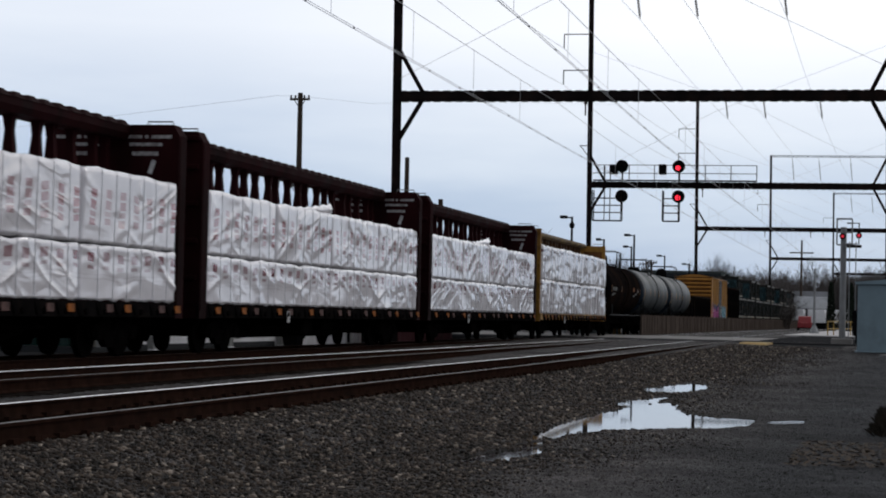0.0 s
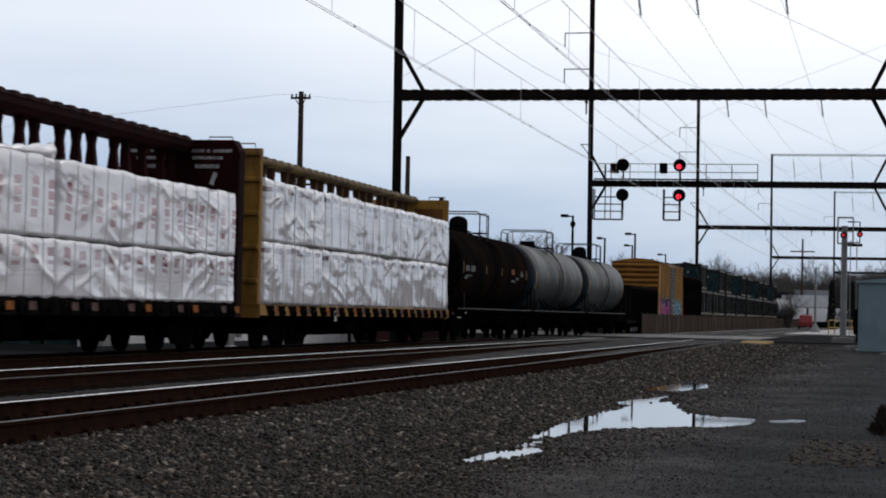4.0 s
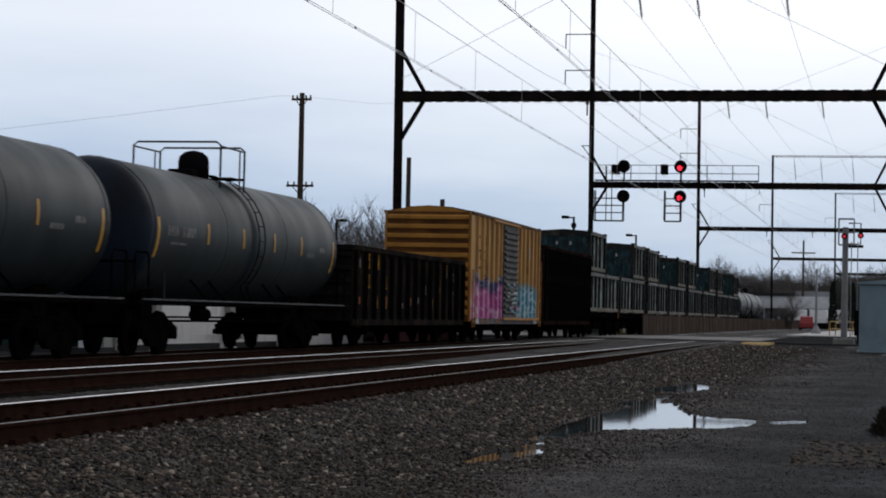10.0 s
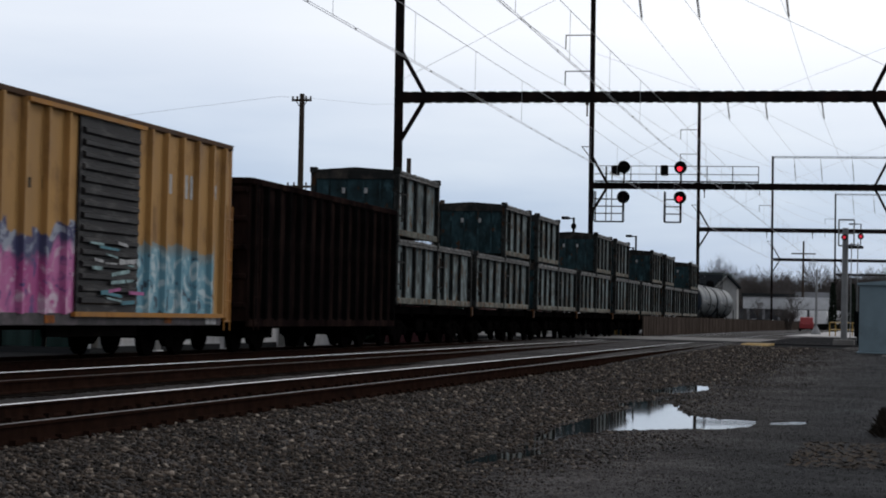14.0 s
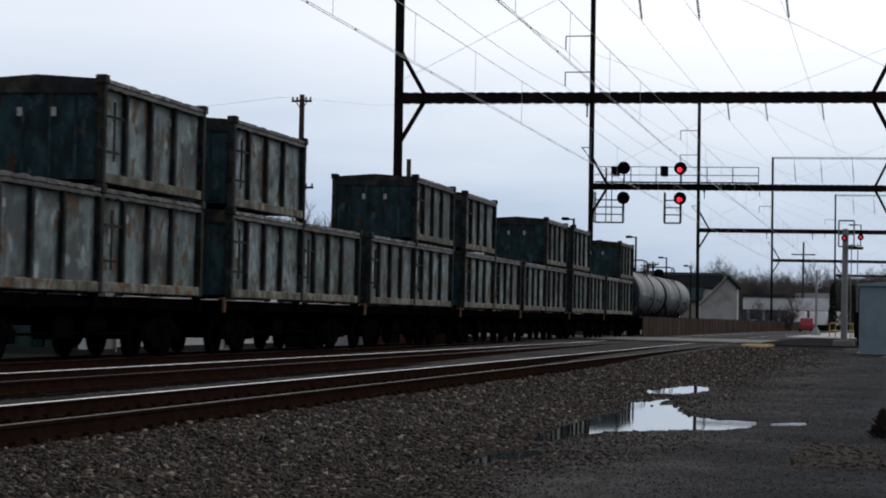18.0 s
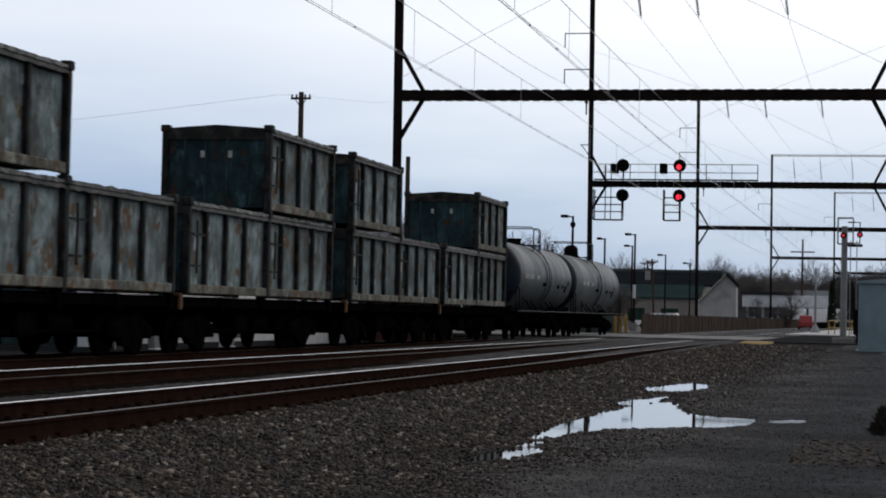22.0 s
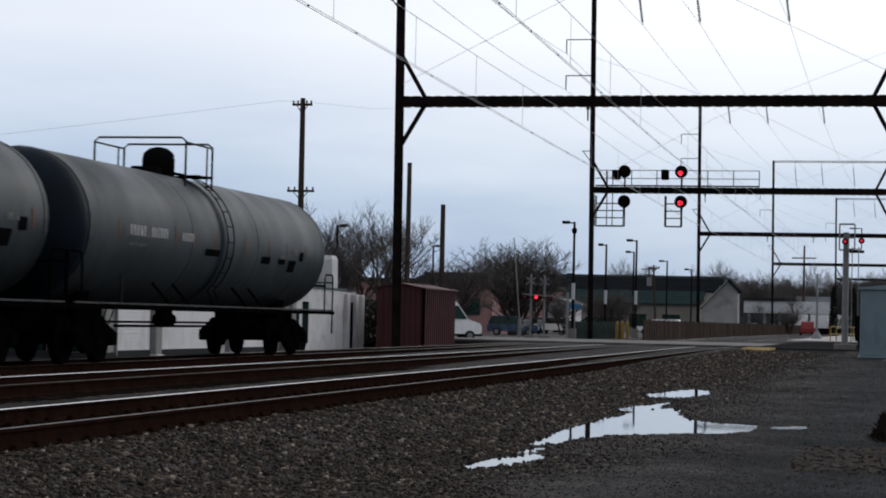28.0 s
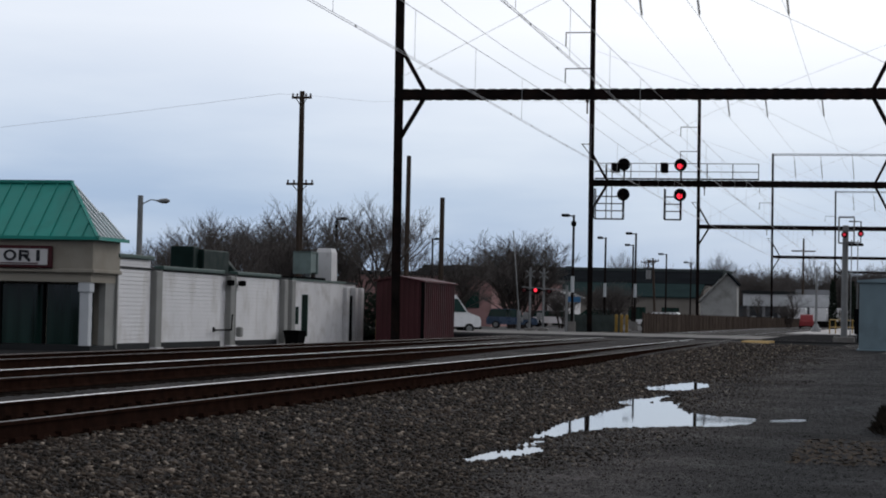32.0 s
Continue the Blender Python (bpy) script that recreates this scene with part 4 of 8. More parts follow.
def graffiti_material():
    """Boxcar side paint with sprayed pink on one half and pale blue on the other, low down."""
    m = M_YSIDE.copy()
    m.name = "sprayed_boxcar_paint"
    n, l = m.node_tree.nodes, m.node_tree.links
    b = n["Principled BSDF"]
    under = b.inputs["Base Color"].links[0].from_socket
    co = n.new("ShaderNodeTexCoord")
    sp = n.new("ShaderNodeSeparateXYZ")
    l.new(co.outputs["Object"], sp.inputs[0])

    def calc(op, a, c=None):
        q = n.new("ShaderNodeMath")
        q.operation = op
        for i, v in enumerate((a, c)):
            if v is None:
                continue
            if isinstance(v, (int, float)):
                q.inputs[i].default_value = v
            else:
                l.new(v, q.inputs[i])
        return q.outputs[0]

    def tex(scale, detail, sx, sz, dist=0.0):
        mp = n.new("ShaderNodeMapping")
        mp.inputs["Scale"].default_value = (sx, 1, sz)
        l.new(co.outputs["Object"], mp.inputs[0])
        q = n.new("ShaderNodeTexNoise")
        q.inputs["Scale"].default_value, q.inputs["Detail"].default_value, q.inputs["Distortion"].default_value = scale, detail, dist
        l.new(mp.outputs[0], q.inputs["Vector"])
        return q.outputs[0]

    def soft(v, a, c):
        q = n.new("ShaderNodeMapRange")
        q.inputs[1].default_value, q.inputs[2].default_value = a, c
        l.new(v, q.inputs[0])
        return q.outputs[0]

    def blend(k, a, c):
        q = n.new("ShaderNodeMixRGB")
        l.new(k, q.inputs[0])
        for i, v in ((1, a), (2, c)):
            if isinstance(v, tuple):
                q.inputs[i].default_value = (*v, 1)
            else:
                l.new(v, q.inputs[i])
        return q.outputs[0]

    lumps = tex(1.2, 3, 0.85, 0.5, 0.7)
    streak = tex(1.7, 3, 1.1, 1.2, 1.6)
    right = calc("GREATER_THAN", sp.outputs[0], 0.4)
    edge = calc("ADD", calc("SUBTRACT", 1.75, calc("MULTIPLY", right, 0.05)), calc("MULTIPLY", lumps, 1.25))
    d = calc("SUBTRACT", edge, sp.outputs[2])
    mask = calc("MULTIPLY", soft(d, 0.0, 0.06), calc("GREATER_THAN", sp.outputs[2], 0.80))
    wide = calc("MULTIPLY", soft(calc("ADD", sp.outputs[0], lumps), -6.9, -6.7), soft(calc("SUBTRACT", 6.9, calc("ADD", sp.outputs[0], lumps)), -0.3, 0.0))
    pink = blend(soft(streak, 0.52, 0.66), blend(soft(lumps, 0.4, 0.6), (0.38, 0.07, 0.24), (0.50, 0.16, 0.36)), (0.60, 0.48, 0.58))
    pink = blend(soft(streak, 0.40, 0.34), pink, (0.10, 0.06, 0.20))
    pink = blend(soft(d, 0.52, 0.34), pink, blend(soft(streak, 0.5, 0.6), (0.045, 0.06, 0.15), (0.30, 0.34, 0.42)))
    blue = blend(soft(streak, 0.50, 0.62), (0.13, 0.32, 0.41), (0.46, 0.58, 0.62))
    blue = blend(soft(streak, 0.40, 0.33), blue, (0.03, 0.07, 0.11))
    blue = blend(soft(d, 0.30, 0.12), blue, (0.20, 0.26, 0.27))
    l.new(blend(calc("MULTIPLY", calc("MULTIPLY", mask, wide), 0.92), under, blend(right, pink, blue)), b.inputs["Base Color"])
    return m


M_SPRAY = graffiti_material()

# ---- running gear ----
WHEEL_R = 0.46


def wheelset_mesh():
    g = Geo()
    for s in (-1, 1):
        y = s * 0.755
        g.loft([[(r * math.cos(a), y + s * o, r * math.sin(a)) for a in [2 * math.pi * q / 24 for q in range(24)]]
                for o, r in ((0.06, 0.30), (0.06, WHEEL_R - 0.05), (0.055, WHEEL_R), (-0.045, WHEEL_R + 0.005), (-0.05, WHEEL_R + 0.025), (-0.075, WHEEL_R + 0.02), (-0.075, 0.30))])
        g.disc((0, s * 0.93, 0), (0, 1, 0), 0.11, 0.16, 10)
    for q in range(3):
        a = 2.09 * q
        g.box(0.16 * math.cos(a) - 0.03, 0.16 * math.cos(a) + 0.03, -0.84, -0.81, 0.16 * math.sin(a) - 0.03, 0.16 * math.sin(a) + 0.03)
    g.tube([(0, -1.0, 0), (0, 1.0, 0)], 0.08, 8)
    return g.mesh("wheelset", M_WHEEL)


def bogie_mesh():
    g = Geo()
    for s in (-1, 1):
        y0, y1 = (s * 1.06, s * 0.92) if s < 0 else (s * 0.92, s * 1.06)
        g.loft([[(x, y, z) for x, z in ((-1.12, 0.40), (-1.12, 0.60), (-0.95, 0.66), (-0.5, 0.80), (0.5, 0.80), (0.95, 0.66), (1.12, 0.60), (1.12, 0.40), (0.72, 0.42), (0.42, 0.20), (-0.42, 0.20), (-0.72, 0.42))] for y in (y0, y1)])
        for x in (-0.89, 0.89):
            g.box(x - 0.15, x + 0.15, min(s * 0.9, s * 1.12), max(s * 0.9, s * 1.12), 0.34, 0.62, 0.03)
        for x in (-0.18, 0.0, 0.18):
            g.tube([(x, s * 1.0, 0.22), (x, s * 1.0, 0.55)], 0.075, 8)
    g.box(-0.2, 0.2, -1.1, 1.1, 0.52, 0.74, 0.04)
    for x in (-0.62, 0.62):
        g.bar((x, -0.8, 0.42), (x, 0.8, 0.42), 0.08, 0.12)
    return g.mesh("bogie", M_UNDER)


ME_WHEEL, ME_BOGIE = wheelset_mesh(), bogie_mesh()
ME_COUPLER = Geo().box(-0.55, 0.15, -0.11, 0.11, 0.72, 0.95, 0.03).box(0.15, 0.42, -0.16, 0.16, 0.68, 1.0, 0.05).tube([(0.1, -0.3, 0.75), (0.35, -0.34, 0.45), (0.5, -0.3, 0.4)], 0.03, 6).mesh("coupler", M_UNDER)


def running_gear(car, half, bogie_at):
    for s in (-1, 1):
        b = part("bogie", ME_BOGIE, None, car, m=pose(s * bogie_at, 0, 0))
        for x in (-0.89, 0.89):
            part("wheelset", ME_WHEEL, None, b, m=pose(x, 0, WHEEL_R))
        part("coupler", ME_COUPLER, None, car, m=pose(s * half, 0, 0, 0, 0, 0 if s > 0 else 180))


def letters(car, x0, z0, n, w, h, y, gap=0.5, name="lettering", m=None, length=None):
    """Plain bars for writing that cannot be read."""
    g = Geo()
    for i in range(n):
        a = x0 + i * w * (1 + gap)
        g.box(a, a + w, y - 0.006, y, z0, z0 + h)
    return part(name, g, m or M_BARS, car, "worn stencilled marks")


# ---- the cars ----
def make_centerbeam(body, label, roomy):
    c = thing("lumber_flatcar", label, "flatcar", None, "freight cars")
    h = 10.7
    deck = Geo().box(-h, h, -1.42, 1.42, 1.0, 1.12, 0.02)
    part("deck", deck, body, c)
    for s in (-1, 1):
        sill = Geo().box(-h, h, s * 1.40 - 0.03, s * 1.40 + 0.03, 0.84 if roomy else 0.80, 1.10)
        part("side_sill", sill, body if roomy else M_GONRIB, c)
    pw = 0.36 if roomy else 0.20
    pocket = Geo().loft([[(-pw, -1.44, 1.08), (pw, -1.44, 1.08), (0.10, -1.47, 0.84), (-0.10, -1.47, 0.84)], [(-pw, -1.40, 1.08), (pw, -1.40, 1.08), (0.10, -1.40, 0.84), (-0.10, -1.40, 0.84)]]).mesh("stake_pocket", M_GONRIB)
    winch = Geo().disc((0, -1.45, 0.90), (0, 1, 0), 0.06, 0.10, 10).mesh("winch", M_UNDER)
    tags = [Geo().box(-0.16, 0.16, -1.455, -1.433, 0.89, 1.04).mesh("sill_tag", q) for q in (M_TAGORANGE, M_TAGPALE)]
    for i in range(22):
        x = -9.9 + i * 0.943
        part("stake_pocket", pocket, None, c, m=pose(x, 0, 0))
        part("winch", winch, None, c, m=pose(x + 0.16, 0, 0))
        if i % 3 != 1:
            part("sill_tag", tags[(i * 3 + i // 4) % 2], None, c, "orange sill tag" if (i * 3 + i // 4) % 2 == 0 else "", pose(x + 0.47, 0, 0))
    part("centre_sill", Geo().box(-h, h, -0.33, 0.33, 0.55, 1.0, 0.03).loft([[(x, y, z) for y, z in ((-0.33, 0.55), (0.33, 0.55), (0.28, z1), (-0.28, z1))] for x, z1 in ((-5.5, 0.54), (-4.2, 0.30), (4.2, 0.30), (5.5, 0.54))]), M_UNDER, c)
    part("brake_gear", Geo().box(-1.4, -0.5, -1.1, -0.6, 0.35, 0.85, 0.06).tube([(0.4, -0.9, 0.62), (1.6, -0.9, 0.62)], 0.2, 10).tube([(-5, -0.8, 0.55), (5, -0.8, 0.6)], 0.03, 5), M_UNDER, c)
    inner = h - (0.2 if roomy else 0.46)
    for s in (-1, 1):
        xa, xb = (s * inner, s * h) if s > 0 else (s * h, s * inner)
        outline = [(-1.44, 0.78), (1.44, 0.78), (1.44, 4.60), (1.30, 4.83), (-1.30, 4.83), (-1.44, 4.60)]
        if roomy:
            outline = [(-1.36, 0.78), (1.36, 0.78), (1.36, 4.80), (-1.36, 4.80)]
        part("bulkhead", Geo().prism(outline, xa, xb), body, c)
        for z in (1.6, 2.4, 3.2, 4.0, 4.62):
            x = xb if s > 0 else xa
            part("bulkhead_rib", Geo().box(x - 0.07, x + 0.07, -1.36, 1.36, z, z + 0.12, 0.02), body, c)
        if not roomy:
            part("corner_strip", Geo().box(xa + 0.05, xb - 0.05, -1.452, -1.438, 0.95, 4.55), body, c)
        face = s * inner - 0.008 * s
        for side in (-0.68, 0.68):
            if s > 0 and not roomy:
                for y, w, z, t in ((-0.60, 0.46, 4.54, 0.07), (-0.07, 0.07, 4.54, 0.07), (0.07, 0.55, 4.54, 0.07), (-0.38, 0.72, 4.38, 0.07), (-0.30, 0.58, 4.18, 0.085)):
                    part("lettering", Geo().box(face - 0.004, face + 0.004, side + y, side + y + w, z, z + t), M_FADED, c, "worn stencilled word")
        if s > 0 and not roomy:
            part("paper_notice", Geo().bar((face - 0.006, -0.90, 4.08), (face - 0.006, -0.80, 3.80), 0.10, 0.012), M_BARS, c, "small tilted paper notice")
        if s > 0 and roomy:
            part("rust_patch", Geo().box(face - 0.004, face + 0.004, -1.2, -0.2, 4.05, 4.5), M_RUSTSHADE, c, "rust-stained patch")
        part("grab_rail", Geo().tube([(s * (inner + 0.2), -1.22, 4.82), (s * (inner + 0.2), -1.22, 4.91), (s * (inner + 0.2), -0.66, 4.91), (s * (inner + 0.2), -0.66, 4.82)], 0.018, 6), M_ALU, c)
    # top chord with its row of bumps, stakes below
    zc, zf = (4.69, 0.05) if roomy else (4.52, 0.12)
    part("top_chord", Geo().prism([(-0.36, zc + zf), (-0.28, zc), (0.28, zc), (0.36, zc + zf), (0.36, 4.80), (-0.36, 4.80)], -inner, inner), M_CHORD if roomy else body, c)
    cap = Geo().loft([[(dx, y, z) for y, z in ((-0.38, 4.78), (0.38, 4.78), (0.30, zz), (-0.30, zz))] for dx, zz in ((-0.30, 4.80), (-0.12, 4.90), (0.12, 4.90), (0.30, 4.80))]).mesh("chord_cap", M_CHORD if roomy else body)
    for i in range(31):
        part("chord_cap", cap, None, c, m=pose(-inner + 0.34 + i * (2 * inner - 0.68) / 30, 0, 0))
    web = Geo().loft([[(-a, -b, z), (a, -b, z), (a, b, z), (-a, b, z)] for a, b, z in ((0.10, 0.16, 1.1), (0.09, 0.12, 3.5), (0.10, 0.10, 3.9), (0.08, 0.07, 4.25), (0.12, 0.10, zc + 0.01))]).mesh("stake", M_YPOST if roomy else body)
    for i in range(22):
        part("stake", web, None, c, m=pose(-inner + 0.4 + i * (2 * inner - 0.8) / 21, 0, 0, 0, 2.2 * math.sin(i * 2.3), 0))
    part("placard", Geo().box(-4.15, -3.93, -1.48, -1.46, 0.70, 0.98), M_BARS, c, "small pale notice board")
    running_gear(c, h, 7.9)
    return c


def bundle_mesh(name, length, tall, deep, m, seed, folds, pitch, duty):
    """A wrapped pack of lumber: film drawn over boards, pinched by straps, with slanting folds and a sagging upper edge."""
    g = Geo()
    nx, nz = int(length / 0.05), 26
    rings = []
    for i in range(nx + 1):
        x = -length / 2 + length * i / nx
        end = max(0.0, 1 - min(i, nx - i) / 2.0)
        u = (x / pitch + 40 - (duty + 1) / 2) % 1.0
        strap = math.exp(-((min(u, 1 - u) * pitch) / 0.035) ** 2)
        sag = 0.075 * noise.noise((x * 0.9 + seed, 9, 2)) + 0.012 * noise.noise((x * 3.1 + seed, 5, 2)) - 0.008 * strap
        ring = [(x, deep, 0.0), (x, deep, tall)]
        for j in range(nz + 1):
            f = j / nz
            z = tall * (1 - f)
            y = 0.0
            if j == 0:
                y, z = 0.05, tall
            elif j == 1:
                y, z = 0.010, tall - 0.012
            bx = 0.36 * x + 0.15 * noise.noise((x * 0.5 + seed, z * 1.4, 21))
            p, q = bx * 0.9 + z * 0.7, bx * 0.85 - z * 0.6
            here = min(1.0, max(0.0, -0.16 + 1.9 * noise.noise((x * 0.25 + seed, z * 0.6, 8.5))))
            there = min(1.0, max(0.0, -0.20 + 1.9 * noise.noise((x * 0.27 + seed, z * 0.6, 12.5))))
            fold = max(0.0, 1 - 5.5 * abs(noise.noise((p * 1.5 + seed, q * 0.3, 1.5)))) ** 1.15
            fold2 = max(0.0, 1 - 5.5 * abs(noise.noise((q * 1.6 + seed, p * 0.35, 5.5)))) ** 1.15
            d = 0.035 * noise.noise((x * 0.35 + seed, z * 0.7, 0.5)) - 0.038 * fold * here * (1 - 0.6 * folds) - 0.034 * fold2 * there * (1 - 0.6 * folds) + (0.003 + 0.010 * folds) * strap * (0.4 + f * 0.6)
            if folds:
                d -= 0.028 * noise.noise((x * 2.6 + seed, z * 0.8, 3))
            edge = max(0.0, 1 - f * 5)
            ring.append((x, y + d + 0.05 * end * end, z + sag * edge + (0.05 * noise.noise((x * 3 + seed, 4, 1)) - 0.015 if j == nz else 0)))
        rings.append(ring)
    g.loft(rings)
    straps = []
    first = math.ceil(-length / 2 / pitch - (duty + 1) / 2)
    for k in range(first, first + 9):
        x = (k + (duty + 1) / 2) * pitch
        i = round((x + length / 2) / length * nx)
        if 3 < i < nx - 3:
            w = 0.008
            rows = []
            for j in range(3, nz + 3):
                p = rings[i][j]
                rows.append([(p[0] - w, p[1] - 0.008, p[2]), (p[0] + w, p[1] - 0.008, p[2]), (p[0] + w, p[1] + 0.004, p[2]), (p[0] - w, p[1] + 0.004, p[2])])
            straps.append(Geo().loft(rows).mesh("strap", M_STRAP if folds else M_STRAPPALE))
    return g.mesh(name, m, True), straps


def lumber_pack(made, label, flap=False):
    pack = tagged(part("lumber_pack", made[0], None), label, "lumber pack", "lumber packs")
    for s in made[1]:
        part("strap", s, None, pack)
    if flap:
        # a loose end of film blown up along the upper edge
        rows = []
        for i in range(15):
            x = -0.55 + 3.0 * i / 14
            up = 0.02 + 0.24 * (i / 14) ** 1.3 + 0.02 * math.sin(i * 1.9)
            rows.append([(x, 0.03, 1.36), (x, 0.00 + 0.02 * math.sin(i * 1.3), 1.40 + up * 0.5), (x, 0.06, 1.40 + up), (x, 0.10, 1.40 + up), (x, 0.09, 1.36)])
        part("loose_flap", Geo().loft(rows), made[0].materials[0], pack, "loose flap of white film", smooth=True)
    return pack


def make_tank(body, label, stripes, plain=False, dome="bolt", half=6.9):
    c = thing("tank_car", label, "tank car", None, "freight cars")
    r, zc = 1.45, 2.62
    e_ = half + 1.05
    n = 40

    def ring(x, rr):
        return [(x, rr * math.cos(2 * math.pi * q / n), zc + rr * math.sin(2 * math.pi * q / n)) for q in range(n)]

    shell = Geo()
    rows = []
    for a, b in ((-half, -2.3), (-2.3, 2.3), (2.3, half)):
        rows += [ring(a + 0.02, r), ring(a + 0.06, r), ring(b - 0.06, r), ring(b - 0.02, r)] + ([ring(b - 0.012, r - 0.008), ring(b + 0.012, r - 0.008)] if b < half else [])
    shell.loft(rows, caps=False)
    part("shell", shell, body, c, smooth=True)
    for s in (-1, 1):
        hd = Geo()
        hd.loft([ring(s * (half + 0.72 * math.sin(t)), max(0.02, r * math.cos(t))) for t in [math.pi / 2 * q / 8 for q in range(9)]])
        part("tank_head", hd, M_HEADBLACK if body is M_BTANK else M_HEAD, c, "dark dished tank end", smooth=True)
    for x in (-0.1, half - 0.06, -half + 0.06):
        part("jacket_band", Geo().loft([ring(x - 0.05, r + 0.012), ring(x + 0.05, r + 0.012)], caps=False), body, c)
    # saddles, sills, running boards
    for s in (-1, 1):
        part("saddle", Geo().box(s * (half - 1.5) - 0.35, s * (half - 1.5) + 0.35, -0.75, 0.75, 0.75, 1.45, 0.05), M_UNDER, c)
        part("stub_sill", Geo().box(min(s * 4.4, s * e_), max(s * 4.4, s * e_), -0.3, 0.3, 0.62, 1.1, 0.03), M_UNDER, c)
        part("end_platform", Geo().box(min(s * (half + 0.2), s * e_), max(s * (half + 0.2), s * e_), -1.45, 1.45, 1.06, 1.14), M_UNDER, c)
        rail = Geo()
        for y in (-1.42, 1.42):
            rail.tube([(s * (e_ - 0.8), y, 1.1), (s * (e_ - 0.8), y, 2.0), (s * (e_ - 0.7), y, 2.1), (s * (e_ - 0.1), y, 2.1), (s * (e_ - 0.03), y, 2.0), (s * (e_ - 0.03), y, 0.55)], 0.022, 6)
        rail.tube([(s * (e_ - 0.03), -1.42, 1.9), (s * (e_ - 0.03), 1.42, 1.9)], 0.022, 6)
        part("end_handrail", rail, M_UNDER, c)
    for y in (-1.44, 1.44):
        part("side_sill", Geo().bar((-e_ + 0.05, y, 1.10), (e_ - 0.05, y, 1.10), 0.10, 0.09), M_UNDER, c, "thin grey side rail")
        part("rail_post", Geo().tube([(-6.3, y, 1.1), (-6.3, y * 0.99, 1.75)], 0.03, 6), M_CAGE, c)
    for x in (-3.2, -2.0, 2.0, 3.2):
        for y in (-1, 1):
            part("side_brace", Geo().bar((x, y * 1.40, 1.08), (x - 0.4, y * 1.05, 1.62), 0.04, 0.04), M_UNDER, c)
    part("brake_gear", Geo().tube([(-2.0, -0.6, 0.86), (-1.2, -0.6, 0.86)], 0.14, 10).tube([(-5, -0.8, 0.72), (5, -0.8, 0.72)], 0.03, 5).tube([(-5, -0.6, 0.80), (5, -0.6, 0.80)], 0.025, 5).disc((0, 0, 1.05), (0, 0, 1), 0.2, 0.4, 12), M_UNDER, c)
    # ladder over the side, top platform, cage, dome
    lad = Geo()
    for y in (-1, 1):
        arc = [(r + 0.10) * 1.0] * 9
        for dx in (-0.22, 0.22):
            pts = [(dx, y * (r + 0.10) * math.cos(t), zc + (r + 0.10) * math.sin(t)) for t in [math.radians(-45 + 115 * q / 10) for q in range(11)]]
            lad.tube([(dx, y * 1.45, 0.62)] + pts, 0.016, 5)
        for q in range(9):
            t = math.radians(-40 + 105 * q / 8)
            lad.tube([(dxx, y * (r + 0.10) * math.cos(t), zc + (r + 0.10) * math.sin(t)) for dxx in (-0.22, 0.22)], 0.011, 5)
    part("ladder", lad, M_UNDER, c)
    # the dark band beside the ladder and the thin pale edge of the running board
    part("ladder_band", Geo().loft([ring(-0.42, r + 0.014), ring(-0.20, r + 0.014)], caps=False), M_HEADBLACK if body is M_BTANK else M_HEAD, c, "dark band round the tank beside the ladder", smooth=True)
    for y in (-1.49, 1.49):
        part("running_board_edge", Geo().bar((-e_ + 0.3, y, 1.165), (e_ - 0.3, y, 1.165), 0.04, 0.035), M_SILLEDGE, c, "pale worn edge strip")
    plat = Geo()
    for y in (-0.75, 0.75):
        plat.box(-0.6, 0.2, y - 0.2, y + 0.2, 4.03, 4.07)
    plat.box(-0.25, 0.1, -1.05, 1.05, 4.03, 4.07)
    part("top_platform", plat, M_UNDER, c)
    # a railing across the car fore and aft of the manway, linked at both sides
    for x in (-1.75, 0.0):
        part("cage_rail", Geo().tube([(x, -1.05, 3.75), (x, -1.05, 4.72), (x, -0.95, 4.80), (x, 0.95, 4.80), (x, 1.05, 4.72), (x, 1.05, 3.75)], 0.026, 6), M_CAGE, c)
    for y in (-1.05, 1.05):
        part("cage_link", Geo().tube([(-1.75, y, 4.70), (0.0, y, 4.70)], 0.022, 6), M_CAGE, c)
        part("cage_post", Geo().tube([(-0.35, y, 3.75), (-0.35, y, 4.70)], 0.020, 6), M_CAGE, c)
    if dome == "bonnet":
        part("dome", Geo().loft([[(-0.6 + rr * math.cos(2 * math.pi * q / 16), rr * math.sin(2 * math.pi * q / 16), z) for q in range(16)] for rr, z in ((0.36, 4.0), (0.36, 4.42), (0.33, 4.55), (0.21, 4.65), (0.04, 4.69))]), M_BLACK, c, smooth=True)
    else:
        part("dome", Geo().disc((-0.9, 0, 4.14), (0, 0, 1), 0.34, 0.30, 16).disc((-0.9, 0, 4.30), (0, 0, 1), 0.38, 0.05, 16), M_BLACK, c)
    part("valve_box", Geo().box(-1.55, -1.1, -0.3, 0.3, 4.02, 4.2, 0.03).tube([(-0.15, -0.1, 4.0), (-0.15, -0.1, 4.26)], 0.11, 10).bar((-1.4, 0.1, 4.16), (0.2, -0.3, 4.12), 0.06, 0.06), M_BLACK, c)

    def on_side(x, a0, a1, w, rr=r + 0.008):
        pts = []
        for xx in (x - w / 2, x + w / 2):
            pts.append([(xx, -rr * math.cos(t), zc + rr * math.sin(t)) for t in [math.radians(a0 + (a1 - a0) * q / 4) for q in range(5)]])
        return Geo().loft(pts, closed=False)

